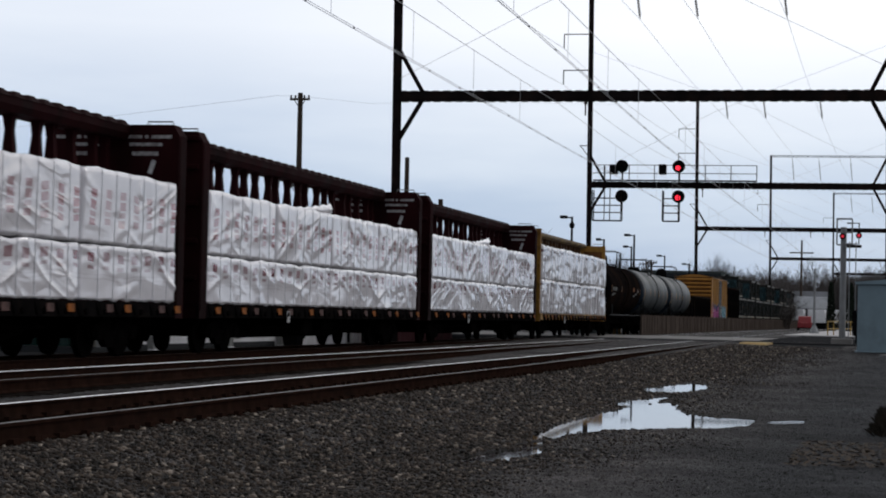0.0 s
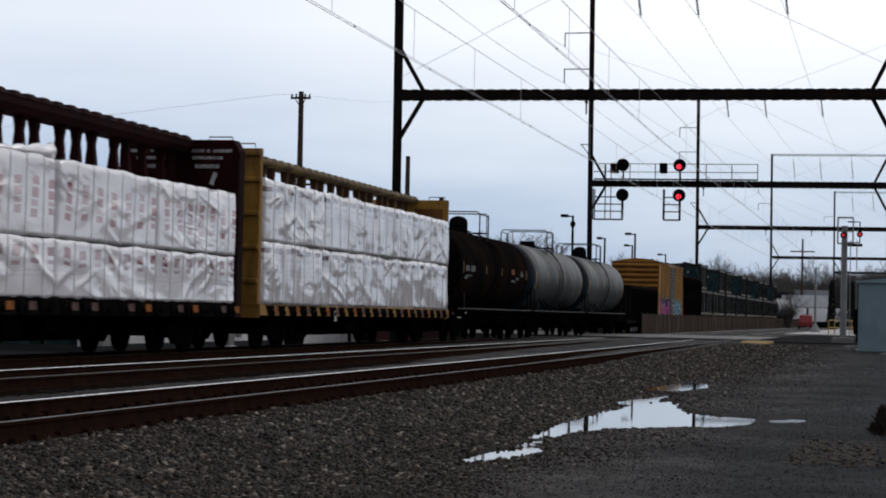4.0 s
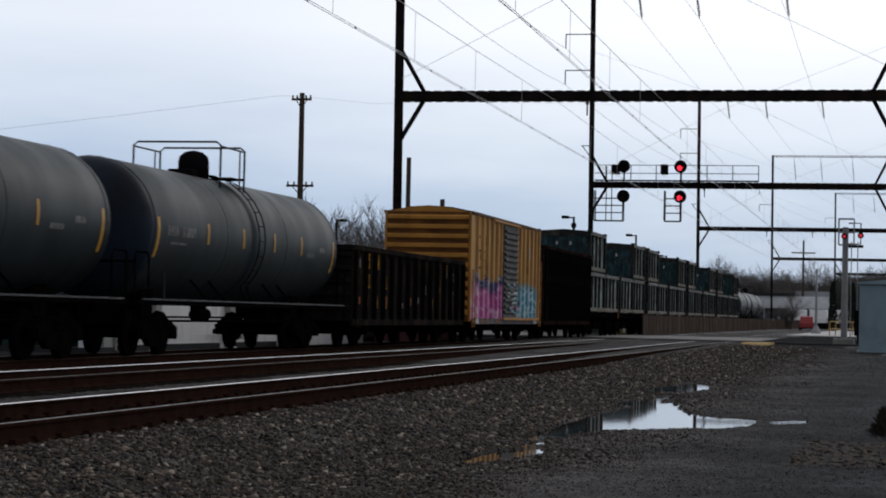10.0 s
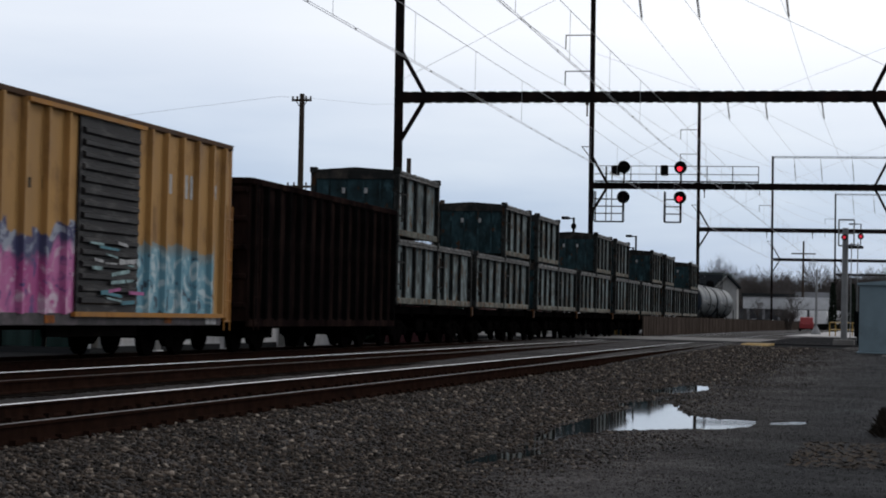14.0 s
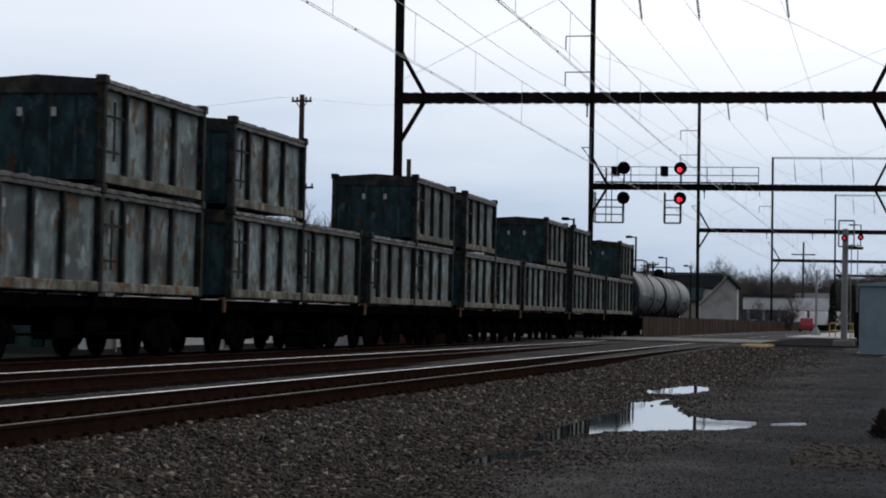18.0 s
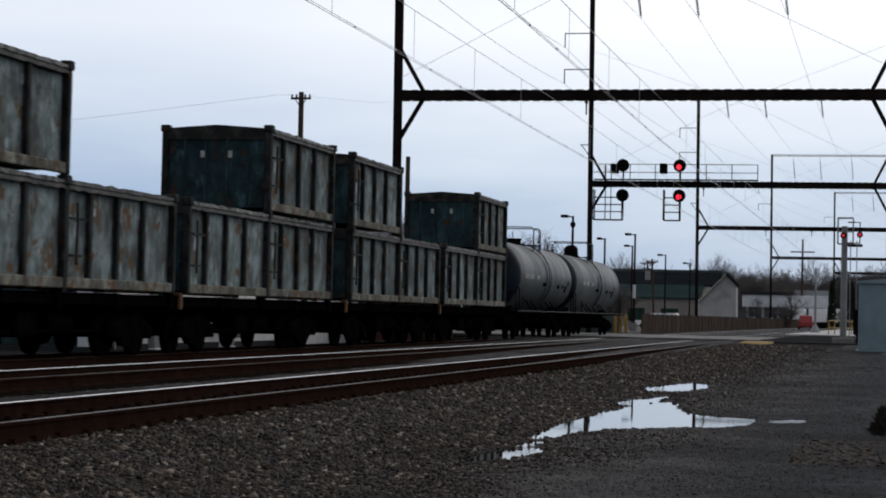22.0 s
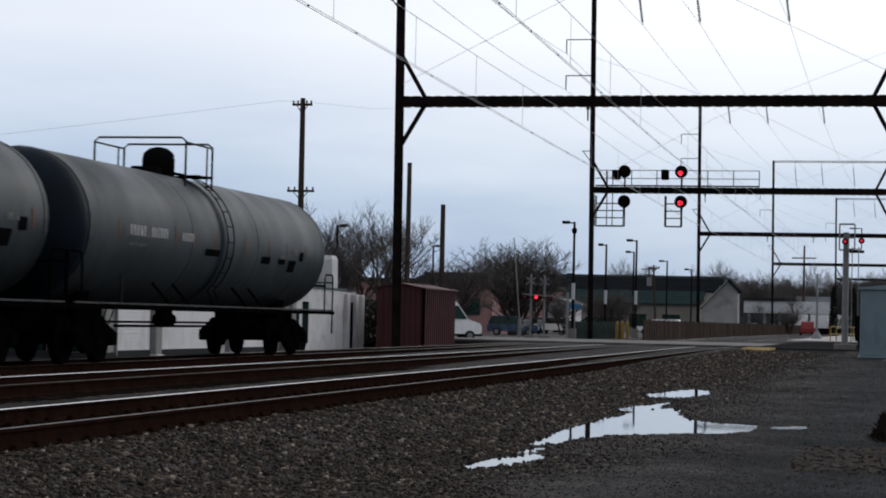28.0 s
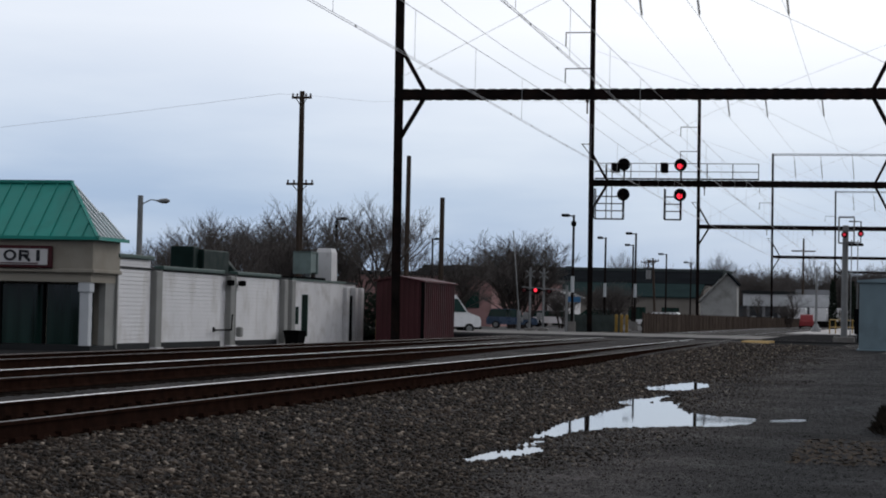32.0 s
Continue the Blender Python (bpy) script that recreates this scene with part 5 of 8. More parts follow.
    if body is M_BTANK:
        for x, a, w, hh, q in ((-6.55, -8, 0.12, 16, M_ORANGESTRIP), (3.35, -2, 0.62, 8, M_TAGORANGE), (5.3, -4, 0.5, 9, M_TAGPALE), (3.6, -14, 0.9, 3, M_FAINT), (-5.9, -16, 0.5, 4, M_FAINT), (-2.3, -6, 0.10, 12, M_ORANGESTRIP), (0.9, -6, 0.10, 11, M_ORANGESTRIP), (6.5, -8, 0.12, 16, M_ORANGESTRIP)):
            part("placard", on_side(x, a, a + hh, w), q, c, "faded placard on the tank side")
    if stripes:
        for x in (-6.7, -3.6, -1.1, 1.3, 3.6, 6.6):
            part("reflector_strip", on_side(x, -24 if abs(x) > 6 else -9, 9, 0.11 if abs(x) < 6 else 0.13), M_REFLECT, c)
    for x0, a0, k, w, hh in ((-6.1, -5, 4, 0.13, 8), (-5.2, -5, 6, 0.11, 8), (-5.9, -12, 9, 0.09, 2), (4.2, -10, 5, 0.10, 4), (5.3, -4, 4, 0.10, 5)):
        g = Geo()
        for i in range(k):
            q = on_side(x0 + i * w * 1.25, a0, a0 + hh, w)
            o = len(g.v)
            g.v += q.v
            g.f += [tuple(o + e for e in f) for f in q.f]
            g.k += q.k
        part("lettering", g, M_FAINT, c, "worn stencilled marks")
    if body == M_GTANK2:
        for x in (-6.5, -3.3, -2.2, -0.7, 1.4, 3.2, 4.7, 6.3):
            part("reflector_strip", on_side(x, -8, 6, 0.07), M_ORANGESTRIP, c)
        for x0, a0, k, w, hh in ((-5.9, -4, 5, 0.15, 8), (-4.7, -4, 6, 0.13, 8), (-2.9, -4, 5, 0.12, 7)):
            for i in range(k):
                part("stencil_mark", on_side(x0 + i * w * 1.25, a0, a0 + hh, w * 0.8, r + 0.012), M_BARS, c)
    if not stripes:
        for x, a, w, hh in ((-0.9, -14, 1.0, 6), (3.0, -16, 0.7, 7), (4.3, -15, 0.55, 6), (5.2, -22, 0.6, 12), (5.9, -10, 0.35, 9)):
            part("patch", on_side(x, a, a + hh, w), M_BLACK, c, "dark repair patch")
    running_gear(c, e_, half - 1.35)
    return c


def make_gondola(body, label, h, z1, ribs, heap, ribpaint):
    c = thing("gondola_car", label, "gondola", None, "freight cars")
    for s in (-1, 1):
        side = Geo().box(-h, h, s * 1.44 - 0.015, s * 1.44 + 0.015, 0.75, z1 - 0.1).box(-h, h, s * 1.45 - 0.09, s * 1.45 + 0.09, z1 - 0.16, z1, 0.02).box(-h, h, s * 1.46 - 0.05, s * 1.46 + 0.05, 0.62, 0.82, 0.015)
        part("side_wall", side, body, c)
        rib = Geo().loft([[(-0.09, s * 1.45, z), (0.09, s * 1.45, z), (0.06, s * 1.58, z), (-0.06, s * 1.58, z)] for z in (0.80, z1 - 0.14)])
        me = rib.mesh("side_rib", ribpaint)
        for i in range(ribs):
            part("side_rib", me, None, c, m=pose(-h + 0.25 + (2 * h - 0.5) * i / (ribs - 1), 0, 0))
        part("end_wall", Geo().box(s * h - 0.02, s * h + 0.02, -1.44, 1.44, 0.75, z1 - 0.05), body, c)
        for q in range(5):
            z = 1.05 + (z1 - 1.4) * q / 4
            part("end_rib", Geo().box(s * h - 0.09, s * h + 0.09, -1.42, 1.42, z, z + 0.14, 0.03), body, c)
        part("end_cap", Geo().box(s * h - 0.08, s * h + 0.08, -1.5, 1.5, z1 - 0.16, z1, 0.02), body, c)
    step = (2 * h - 0.5) / (ribs - 1)
    if heap:
        for k in (1, 2, 3, 9, 10, 11):
            x = -h + 0.25 + step * (k + 0.5)
            for q, (w, t) in enumerate(((0.42, 0.42), (0.36, 0.40), (0.30, 0.36))):
                z = z1 - 0.62 - q * 0.56
                g = Geo().box(x - w / 2, x - w / 2 + w * (0.55 + 0.15 * ((k + q) % 3)), -1.462, -1.456, z, z + t)
                part("lettering", g, M_OLDYELLOW, c, "worn yellow stencil bars")
        for k in (0, 3, 6, 12):
            x = -h + 0.25 + step * (k + 0.5)
            part("reflector", Geo().box(x - 0.13, x + 0.13, -1.466, -1.456, 1.22, 1.46), M_TAGORANGE, c, "faded orange reflector square")
        for k, z, w, t in ((0, 2.25, 0.16, 0.28), (11, 2.2, 0.3, 0.18), (12, 2.1, 0.22, 0.3), (12, 1.5, 0.25, 0.3), (5, 1.15, 0.2, 0.16), (7, 1.3, 0.3, 0.2), (8, 1.6, 0.2, 0.3)):
            x = -h + 0.25 + step * (k + 0.5)
            part("pale_mark", Geo().box(x - w / 2, x + w / 2, -1.464, -1.456, z, z + t), M_OLDWHITE, c, "pale worn paint patch")
    part("floor", Geo().box(-h, h, -1.42, 1.42, 0.80, 0.95), M_UNDER, c)
    part("centre_sill", Geo().box(-h - 0.3, h + 0.3, -0.33, 0.33, 0.55, 0.85, 0.03).box(-1.2, -0.2, -1.0, -0.5, 0.35, 0.75, 0.05), M_UNDER, c)
    lad = Geo()
    for x in (-h + 0.06, -h + 0.42):
        lad.tube([(x, -1.60, 0.55), (x, -1.60, z1 - 0.1)], 0.018, 5)
    for q in range(6):
        z = 0.7 + (z1 - 1.0) * q / 5
        lad.tube([(-h + 0.06, -1.60, z), (-h + 0.42, -1.60, z)], 0.018, 5)
    part("ladder", lad, body, c)
    if heap:
        g = Geo()
        nx, ny = 40, 8
        for i in range(nx + 1):
            for j in range(ny + 1):
                x, y = -h + 0.1 + (2 * h - 0.2) * i / nx, -1.4 + 2.8 * j / ny
                g.v.append((x, y, z1 - 0.28 + heap * (1 - (y / 1.4) ** 2) * (0.6 + 0.6 * noise.noise((x * 0.5, y, 3))) + 0.05 * noise.noise((x * 3, y * 3, 1))))
        for i in range(nx):
            for j in range(ny):
                a = i * (ny + 1) + j
                g.f.append((a, a + ny + 1, a + ny + 2, a + 1))
                g.k.append(0)
        part("load", g, M_SCRAP, c, "low dark heap of scrap")
    running_gear(c, h + 0.15, h - 2.1)
    return c


def make_boxcar():
    c = thing("boxcar", "yellow ribbed boxcar with a dark door and sprayed graffiti", "boxcar", None, "freight cars")
    h, z0, z1 = 7.46, 0.86, 4.60
    d0, d1 = -1.25, 1.75
    part("body", Geo().prism([(-1.40, z0), (1.40, z0), (1.40, z1), (-1.40, z1)], -h + 0.05, h - 0.05), M_YBOX, c)
    for s in (-1, 1):
        for a, b in ((-h, d0), (d1, h)):
            part("side_panel", Geo().box(a, b, s * 1.42 - 0.02, s * 1.42 + 0.02, z0 - 0.03, z1), M_SPRAY, c, "yellow side sheet with sprayed pink and blue graffiti")
        rib = Geo().loft([[(-0.07, s * 1.44, z), (0.07, s * 1.44, z), (0.045, s * 1.535, z), (-0.045, s * 1.535, z)] for z in (z0, z1 - 0.05)])
        for x in (-6.55, -5.55, -4.6, -3.65, -2.7, -1.8, 2.35, 3.25, 4.2, 5.15, 6.1, 6.9):
            g = Geo()
            g.v = [(a + x, b, z) for a, b, z in rib.v]
            g.f, g.k = list(rib.f), list(rib.k)
            part("side_post", g, M_SPRAY, c)
        door = part("sliding_door", Geo().box(d0, d1, s * 1.47 - 0.02, s * 1.47 + 0.02, z0 + 0.05, z1 - 0.12), M_DOOR, c, "dark corrugated sliding door")
        for q in range(15):
            z = z0 + 0.18 + q * 0.222
            part("corrugation", Geo().loft([[(x, s * 1.48, z), (x, s * 1.48, z + 0.15), (x, s * 1.55, z + 0.11), (x, s * 1.55, z + 0.04)] for x in (d0 + 0.12, d1 - 0.12)]), M_DOOR, door)
        part("door_rail", Geo().box(d0 - 0.2, h - 0.6, s * 1.52 - 0.04, s * 1.52 + 0.04, z0 - 0.04, z0 + 0.05).box(d0 - 2.4, d1 + 0.2, s * 1.53 - 0.03, s * 1.53 + 0.03, z1 - 0.12, z1 - 0.04), M_YBOX, c)
        part("top_chord", Geo().box(-h, h, s * 1.44 - 0.06, s * 1.44 + 0.06, z1 - 0.06, z1 + 0.06, 0.02), M_YPOST, c)
        part("side_sill", Geo().box(-h + 0.5, h - 0.5, s * 1.43 - 0.04, s * 1.43 + 0.04, 0.66, z0 + 0.02, 0.01), M_SILLGREY, c, "sooty grey side sill")
        for x in (-5.3, -2.6, 3.4):
            part("sill_tag", Geo().box(x, x + 0.42, s * 1.478 - 0.004, s * 1.478 + 0.004, 0.70, 0.84), M_TAGORANGE, c, "faded orange sill tag")
        for x, w in ((-6.5, 0.5), (5.9, 0.7)):
            part("scuff", Geo().box(x, x + w, s * 1.478 - 0.004, s * 1.478 + 0.004, 0.68, 0.85), M_BARS, c, "pale scuffed patch")
        e = Geo()
        prev = [(s * h, -1.40, z0), (s * h, 1.40, z0)]
        for q in range(11):
            z = z0 + 0.10 + q * 0.335
            rd = Geo().loft([[(s * h + s * 0.03, y, z), (s * h + s * 0.15, y * 0.985, z + 0.05), (s * h + s * 0.15, y * 0.985, z + 0.15), (s * h + s * 0.03, y, z + 0.21)] for y in (-1.36, 1.36)])
            part("end_corrugation", rd, M_YBOX, c)
        # the sheet's darker brown paints the shade under the ridges
        part("end_sheet", Geo().box(s * h - 0.04, s * h + 0.035, -1.38, 1.38, z0 - 0.1, z1 + 0.02), M_RUSTSHADE, c, "end sheet in rust-brown standing in for groove shade")
        for y in (-1.41, 1.41):
            e.box(s * h - 0.05, s * h + 0.10, y - 0.04, y + 0.04, z0 - 0.1, z1 + 0.03, 0.01)
        e.prism([(-1.44, z1), (1.44, z1), (0.6, z1 + 0.20), (0, z1 + 0.24), (-0.6, z1 + 0.20)], s * h - 0.03, s * h + 0.06)
        part("end_frame", e, M_YBOX, c)
    roof = Geo()
    k = 16
    for i in range(k):
        a, b = -h + 2 * h * i / k, -h + 2 * h * (i + 1) / k
        roof.prism([(-1.50, z1 + 0.03), (1.50, z1 + 0.03), (0.6, z1 + 0.19), (0, z1 + 0.23), (-0.6, z1 + 0.19)], a + 0.03, b - 0.03)
        roof.prism([(-1.52, z1 + 0.05), (1.52, z1 + 0.05), (0.6, z1 + 0.24), (0, z1 + 0.28), (-0.6, z1 + 0.24)], b - 0.06, b + 0.06)
    part("roof", roof, M_ROOFGREY, c, "dull metal roof sheets")
    lad = Geo()
    for x in (-h + 0.05, -h + 0.45, h - 0.45, h - 0.05):
        lad.tube([(x, -1.52, 0.55), (x, -1.52, 3.3 if x > 0 else 2.6)], 0.02, 5)
    for q in range(6):
        lad.tube([(-h + 0.05, -1.52, 0.75 + q * 0.36), (-h + 0.45, -1.52, 0.75 + q * 0.36)], 0.018, 5)
        lad.tube([(h - 0.45, -1.52, 0.75 + q * 0.45), (h - 0.05, -1.52, 0.75 + q * 0.45)], 0.018, 5)
    part("ladder", lad, M_YBOX, c)
    # the maker's mark, as plain worn shapes
    for x0, z, w, hh in ((-6.25, 3.52, 0.10, 0.34), (-6.15, 3.76, 0.34, 0.10), (-5.45, 3.52, 0.34, 0.10), (-5.21, 3.52, 0.10, 0.34), (-4.75, 3.52, 0.11, 0.36), (-6.35, 3.26, 1.5, 0.09), (-5.75, 2.96, 0.10, 0.26), (-5.6, 2.96, 0.7, 0.07), (-6.3, 2.66, 0.9, 0.08),
                         (-3.62, 3.02, 0.11, 0.40), (-3.45, 3.02, 0.20, 0.18), (-2.78, 3.02, 0.34, 0.24), (-1.82, 3.02, 0.24, 0.26), (-4.9, 2.40, 0.5, 0.06), (-4.9, 2.26, 0.4, 0.06)):
        part("painted_mark", Geo().box(x0, x0 + w, -1.446, -1.440, z, z + hh), M_MARK, c, "worn dark painted mark")
    for x0, z, n, w, hh in ((3.5, 3.35, 1, 0.2, 0.4), (4.5, 3.3, 2, 0.16, 0.5), (6.3, 3.4, 1, 0.2, 0.3)):
        letters(c, x0, z, n, w, hh, -1.446, 0.9)
    rnd = random.Random(41)
    for k in range(20):
        x, z = rnd.uniform(d0 + 0.25, d1 - 0.5), rnd.uniform(0.98, 2.25)
        a, w = rnd.uniform(-0.25, 0.25), rnd.uniform(0.3, 1.0)
        part("spray_stroke", Geo().bar((x, -1.557 - 0.001 * (k % 5), z), (x + w * math.cos(a), -1.557 - 0.001 * (k % 5), z + w * math.sin(a) * 0.4), 0.006, rnd.uniform(0.03, 0.08)), (M_PALETEAL, M_BARS, M_TEALSPRAY, M_PINKSPRAY)[rnd.choice((0, 0, 1, 2, 2, 2, 3, 3))], c)
    part("underframe", Geo().box(-h, h, -0.4, 0.4, 0.55, 0.86, 0.03).box(-h + 0.4, h - 0.4, -1.3, 1.3, 0.78, 0.86).box(-2.2, 2.2, -1.35, -1.25, 0.45, 0.7), M_UNDER, c)
    for ob in c.children_recursive:
        for v in ob.data.vertices:
            v.co.y *= 1.085
    running_gear(c, h + 0.2, 5.5)
    return c


# rust-brown, which also carries the painted shade of the boxcar end's grooves
M_RUSTSHADE = mat("rust_and_groove_shade", (0.12, 0.050, 0.016), 0.75, 0.0, 0.3, 1.5, 0.1, 30, (0.06, 0.025, 0.012), 1.0, 0.55)
M_DOOR = mat("dark_door_paint", (0.024, 0.023, 0.024), 0.6, 0.0, 0.4, 2.0, 0.1, 30, (0.11, 0.105, 0.10), 2.5, 0.6, stretch=(0.5, 1, 2.0))
M_SILLGREY = mat("sooty_grey_sill_paint", (0.050, 0.046, 0.048), 0.7, 0.0, 0.4, 2.0, 0.1, 30, (0.12, 0.10, 0.11), 2.2, 0.58)
M_ROOFGREY = mat("dull_roof_metal", (0.045, 0.038, 0.030), 0.7, 0.0, 0.3, 2.0, 0.1, 30, (0.05, 0.04, 0.03), 1.0, 0.55)
M_MARK = mat("worn_dark_lettering", (0.030, 0.022, 0.014), 0.7, 0.0, 0.4, 5.0, 0, 30, (0.18, 0.10, 0.04), 4.0, 0.56)
M_TEALSPRAY = mat("teal_spray", (0.07, 0.18, 0.22), 0.6, 0.0, 0.3, 5.0)
M_PINKSPRAY = mat("pink_spray", (0.33, 0.10, 0.23), 0.6, 0.0, 0.3, 5.0)
M_PALETEAL = mat("pale_teal_spray", (0.26, 0.38, 0.38), 0.6, 0.0, 0.3, 5.0, 0, 30, (0.05, 0.06, 0.06), 4.0, 0.55)


def make_box_flat():
    c = thing("container_flatcar", "grimy short flatcar carrying waste containers", "flatcar", None, "freight cars")
    h = 6.1
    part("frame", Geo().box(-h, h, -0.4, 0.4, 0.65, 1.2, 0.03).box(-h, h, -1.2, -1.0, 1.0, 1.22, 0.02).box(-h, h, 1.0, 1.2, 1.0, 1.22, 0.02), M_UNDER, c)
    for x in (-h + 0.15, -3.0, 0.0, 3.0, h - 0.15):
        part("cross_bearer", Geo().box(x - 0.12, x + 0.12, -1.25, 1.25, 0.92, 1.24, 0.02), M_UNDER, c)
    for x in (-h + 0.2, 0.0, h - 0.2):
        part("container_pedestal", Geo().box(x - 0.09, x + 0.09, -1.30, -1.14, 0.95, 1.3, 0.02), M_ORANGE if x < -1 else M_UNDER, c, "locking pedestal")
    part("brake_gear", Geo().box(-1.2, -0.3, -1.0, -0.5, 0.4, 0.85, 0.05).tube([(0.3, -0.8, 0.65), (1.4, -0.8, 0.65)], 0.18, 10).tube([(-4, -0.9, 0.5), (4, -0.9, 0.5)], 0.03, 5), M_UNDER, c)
    running_gear(c, h + 0.1, 4.2)
    return c


def make_container():
    c = thing("waste_container", "scuffed grey-green steel waste container under a dusty tarpaulin", "container", None, "waste containers")
    h, w, t = 2.85, 1.31, 2.02
    part("body", Geo().box(-h + 0.08, h - 0.08, -w + 0.06, w - 0.06, 0.10, t - 0.14), M_BOXGREEN, c)
    for s in (-1, 1):
        part("bottom_rail", Geo().box(-h, h, s * w - 0.06, s * w + 0.06, 0.02, 0.22, 0.02), M_BOXRAIL, c, "scuffed pale bottom rail")
        part("top_rail", Geo().box(-h, h, s * w - 0.05, s * w + 0.05, t - 0.20, t - 0.08, 0.02), M_BOXRIB, c)
        rib = Geo().box(-0.07, 0.07, s * w - 0.05, s * w + 0.045, 0.2, t - 0.16, 0.015).mesh("side_rib", M_BOXRIB)
        for x in (-1.62, -0.24, 1.14):
            part("side_rib", rib, None, c, m=pose(x, 0, 0))
        for y in (-w, w):
            part("corner_post", Geo().box(s * h - 0.08, s * h + 0.08, y - 0.08, y + 0.08, 0, t, 0.02), M_BOXRIB, c)
            part("corner_casting", Geo().box(s * h - 0.11, s * h + 0.11, y - 0.11, y + 0.11, t - 0.12, t + 0.055, 0.02), M_BOXRIB, c)
        e = part("end_door", Geo().box(s * h - 0.03, s * h + 0.03, -w + 0.1, w - 0.1, 0.08, t - 0.16), M_BOXDARK, c, "dark teal end door")
        for y in (-0.8, -0.28, 0.28, 0.8):
            part("door_rib", Geo().box(s * h - 0.06, s * h + 0.06, y - 0.03, y + 0.03, 0.12, t - 0.2, 0.01), M_BOXDARK, e)
        for z in (0.55, 1.35):
            part("hinge", Geo().box(s * h - 0.09, s * h + 0.09, -w - 0.04, -w + 0.12, z, z + 0.12), M_BOXRIB, c)
    part("lock_bar", Geo().bar((-h + 0.15, -w - 0.07, 1.30), (-h + 0.95, -w - 0.07, 1.30), 0.03, 0.05).bar((-h + 0.15, -w - 0.07, 0.62), (-h + 0.7, -w - 0.07, 0.62), 0.03, 0.05).tube([(-h + 0.5, -w - 0.06, 0.45), (-h + 0.5, -w - 0.06, 1.6)], 0.025, 6), M_BOXRIB, c)
    for x, z, ww, hh in ((-h + 0.62, 0.95, 0.14, 0.30), (-1.3, 1.4, 0.09, 0.16), (1.0, 1.45, 0.09, 0.16), (0.05, 1.35, 0.05, 0.28)):
        part("notice", Geo().box(x, x + ww, -w + 0.05, -w + 0.057, z, z + hh), M_BARS, c, "small pale notice")
    for y in (-0.35, 0.35):
        part("notice", Geo().box(-h - 0.067, -h - 0.06, y - 0.05, y + 0.05, 1.28, 1.45), M_BARS, c, "small pale notice")
    tarp = Geo()
    rings = []
    for i in range(25):
        x = -h + 0.02 + (2 * h - 0.04) * i / 24
        ring = []
        for j in range(13):
            y = -w + 2 * w * j / 12
            sag = 0.09 * (1 - (y / w) ** 2) + 0.03 * noise.noise((x * 1.5, y * 1.5, 2)) - 0.05 * abs(math.sin(x * 2.7)) * (1 - (y / w) ** 2)
            ring.append((x, y, t - 0.06 + sag))
        ring = [(x, -w - 0.075, t - 0.20 + 0.05 * noise.noise((x * 4, 1, 1))), (x, -w - 0.06, t - 0.05)] + ring + [(x, w + 0.06, t - 0.05), (x, w + 0.075, t - 0.20 + 0.05 * noise.noise((x * 4, 7, 1)))]
        rings.append(ring)
    tarp.loft(rings, closed=False)
    for x in (-h - 0.075, h + 0.075):
        tarp.face([(x, -w + 0.05, t - 0.30), (x, w - 0.05, t - 0.30), (x, w - 0.1, t - 0.02), (x, 0, t + 0.06), (x, -w + 0.1, t - 0.02)])
    part("tarpaulin", tarp, M_TARP, c, "dusty black tarpaulin cover", smooth=True)
    hem = Geo().loft([[(-h + 0.1 + (2 * h - 0.2) * i / 30, -w - 0.082 - 0.01 * (i % 2), t - 0.10 + 0.035 * noise.noise((i * 0.7, 3, 1))), (-h + 0.1 + (2 * h - 0.2) * i / 30, -w - 0.07, t - 0.02 + 0.03 * noise.noise((i * 0.5, 8, 1)))] for i in range(31)], closed=False)
    part("tarpaulin_hem", hem, M_TARPEDGE, c, "frayed pale hem of the cover")
    return c


# ---- the train: each car's middle along the line at the start, and its timetable ----
MOVING = []
SPEED = ((0, 10.176), (7, 10.503), (14, 10.531), (21, 10.329), (30, 10.380), (32, 10.380))


def travelled(t):
    d = 0.0
    for (ta, va), (tb, vb) in zip(SPEED, SPEED[1:]):
        if t <= ta:
            break
        e = min(t, tb)
        ve = va + (vb - va) * (e - ta) / (tb - ta)
        d += (va + ve) / 2 * (e - ta)
    return d


def ride(ob, s0, local=None):
    MOVING.append((ob, s0, local or Matrix()))
    return ob


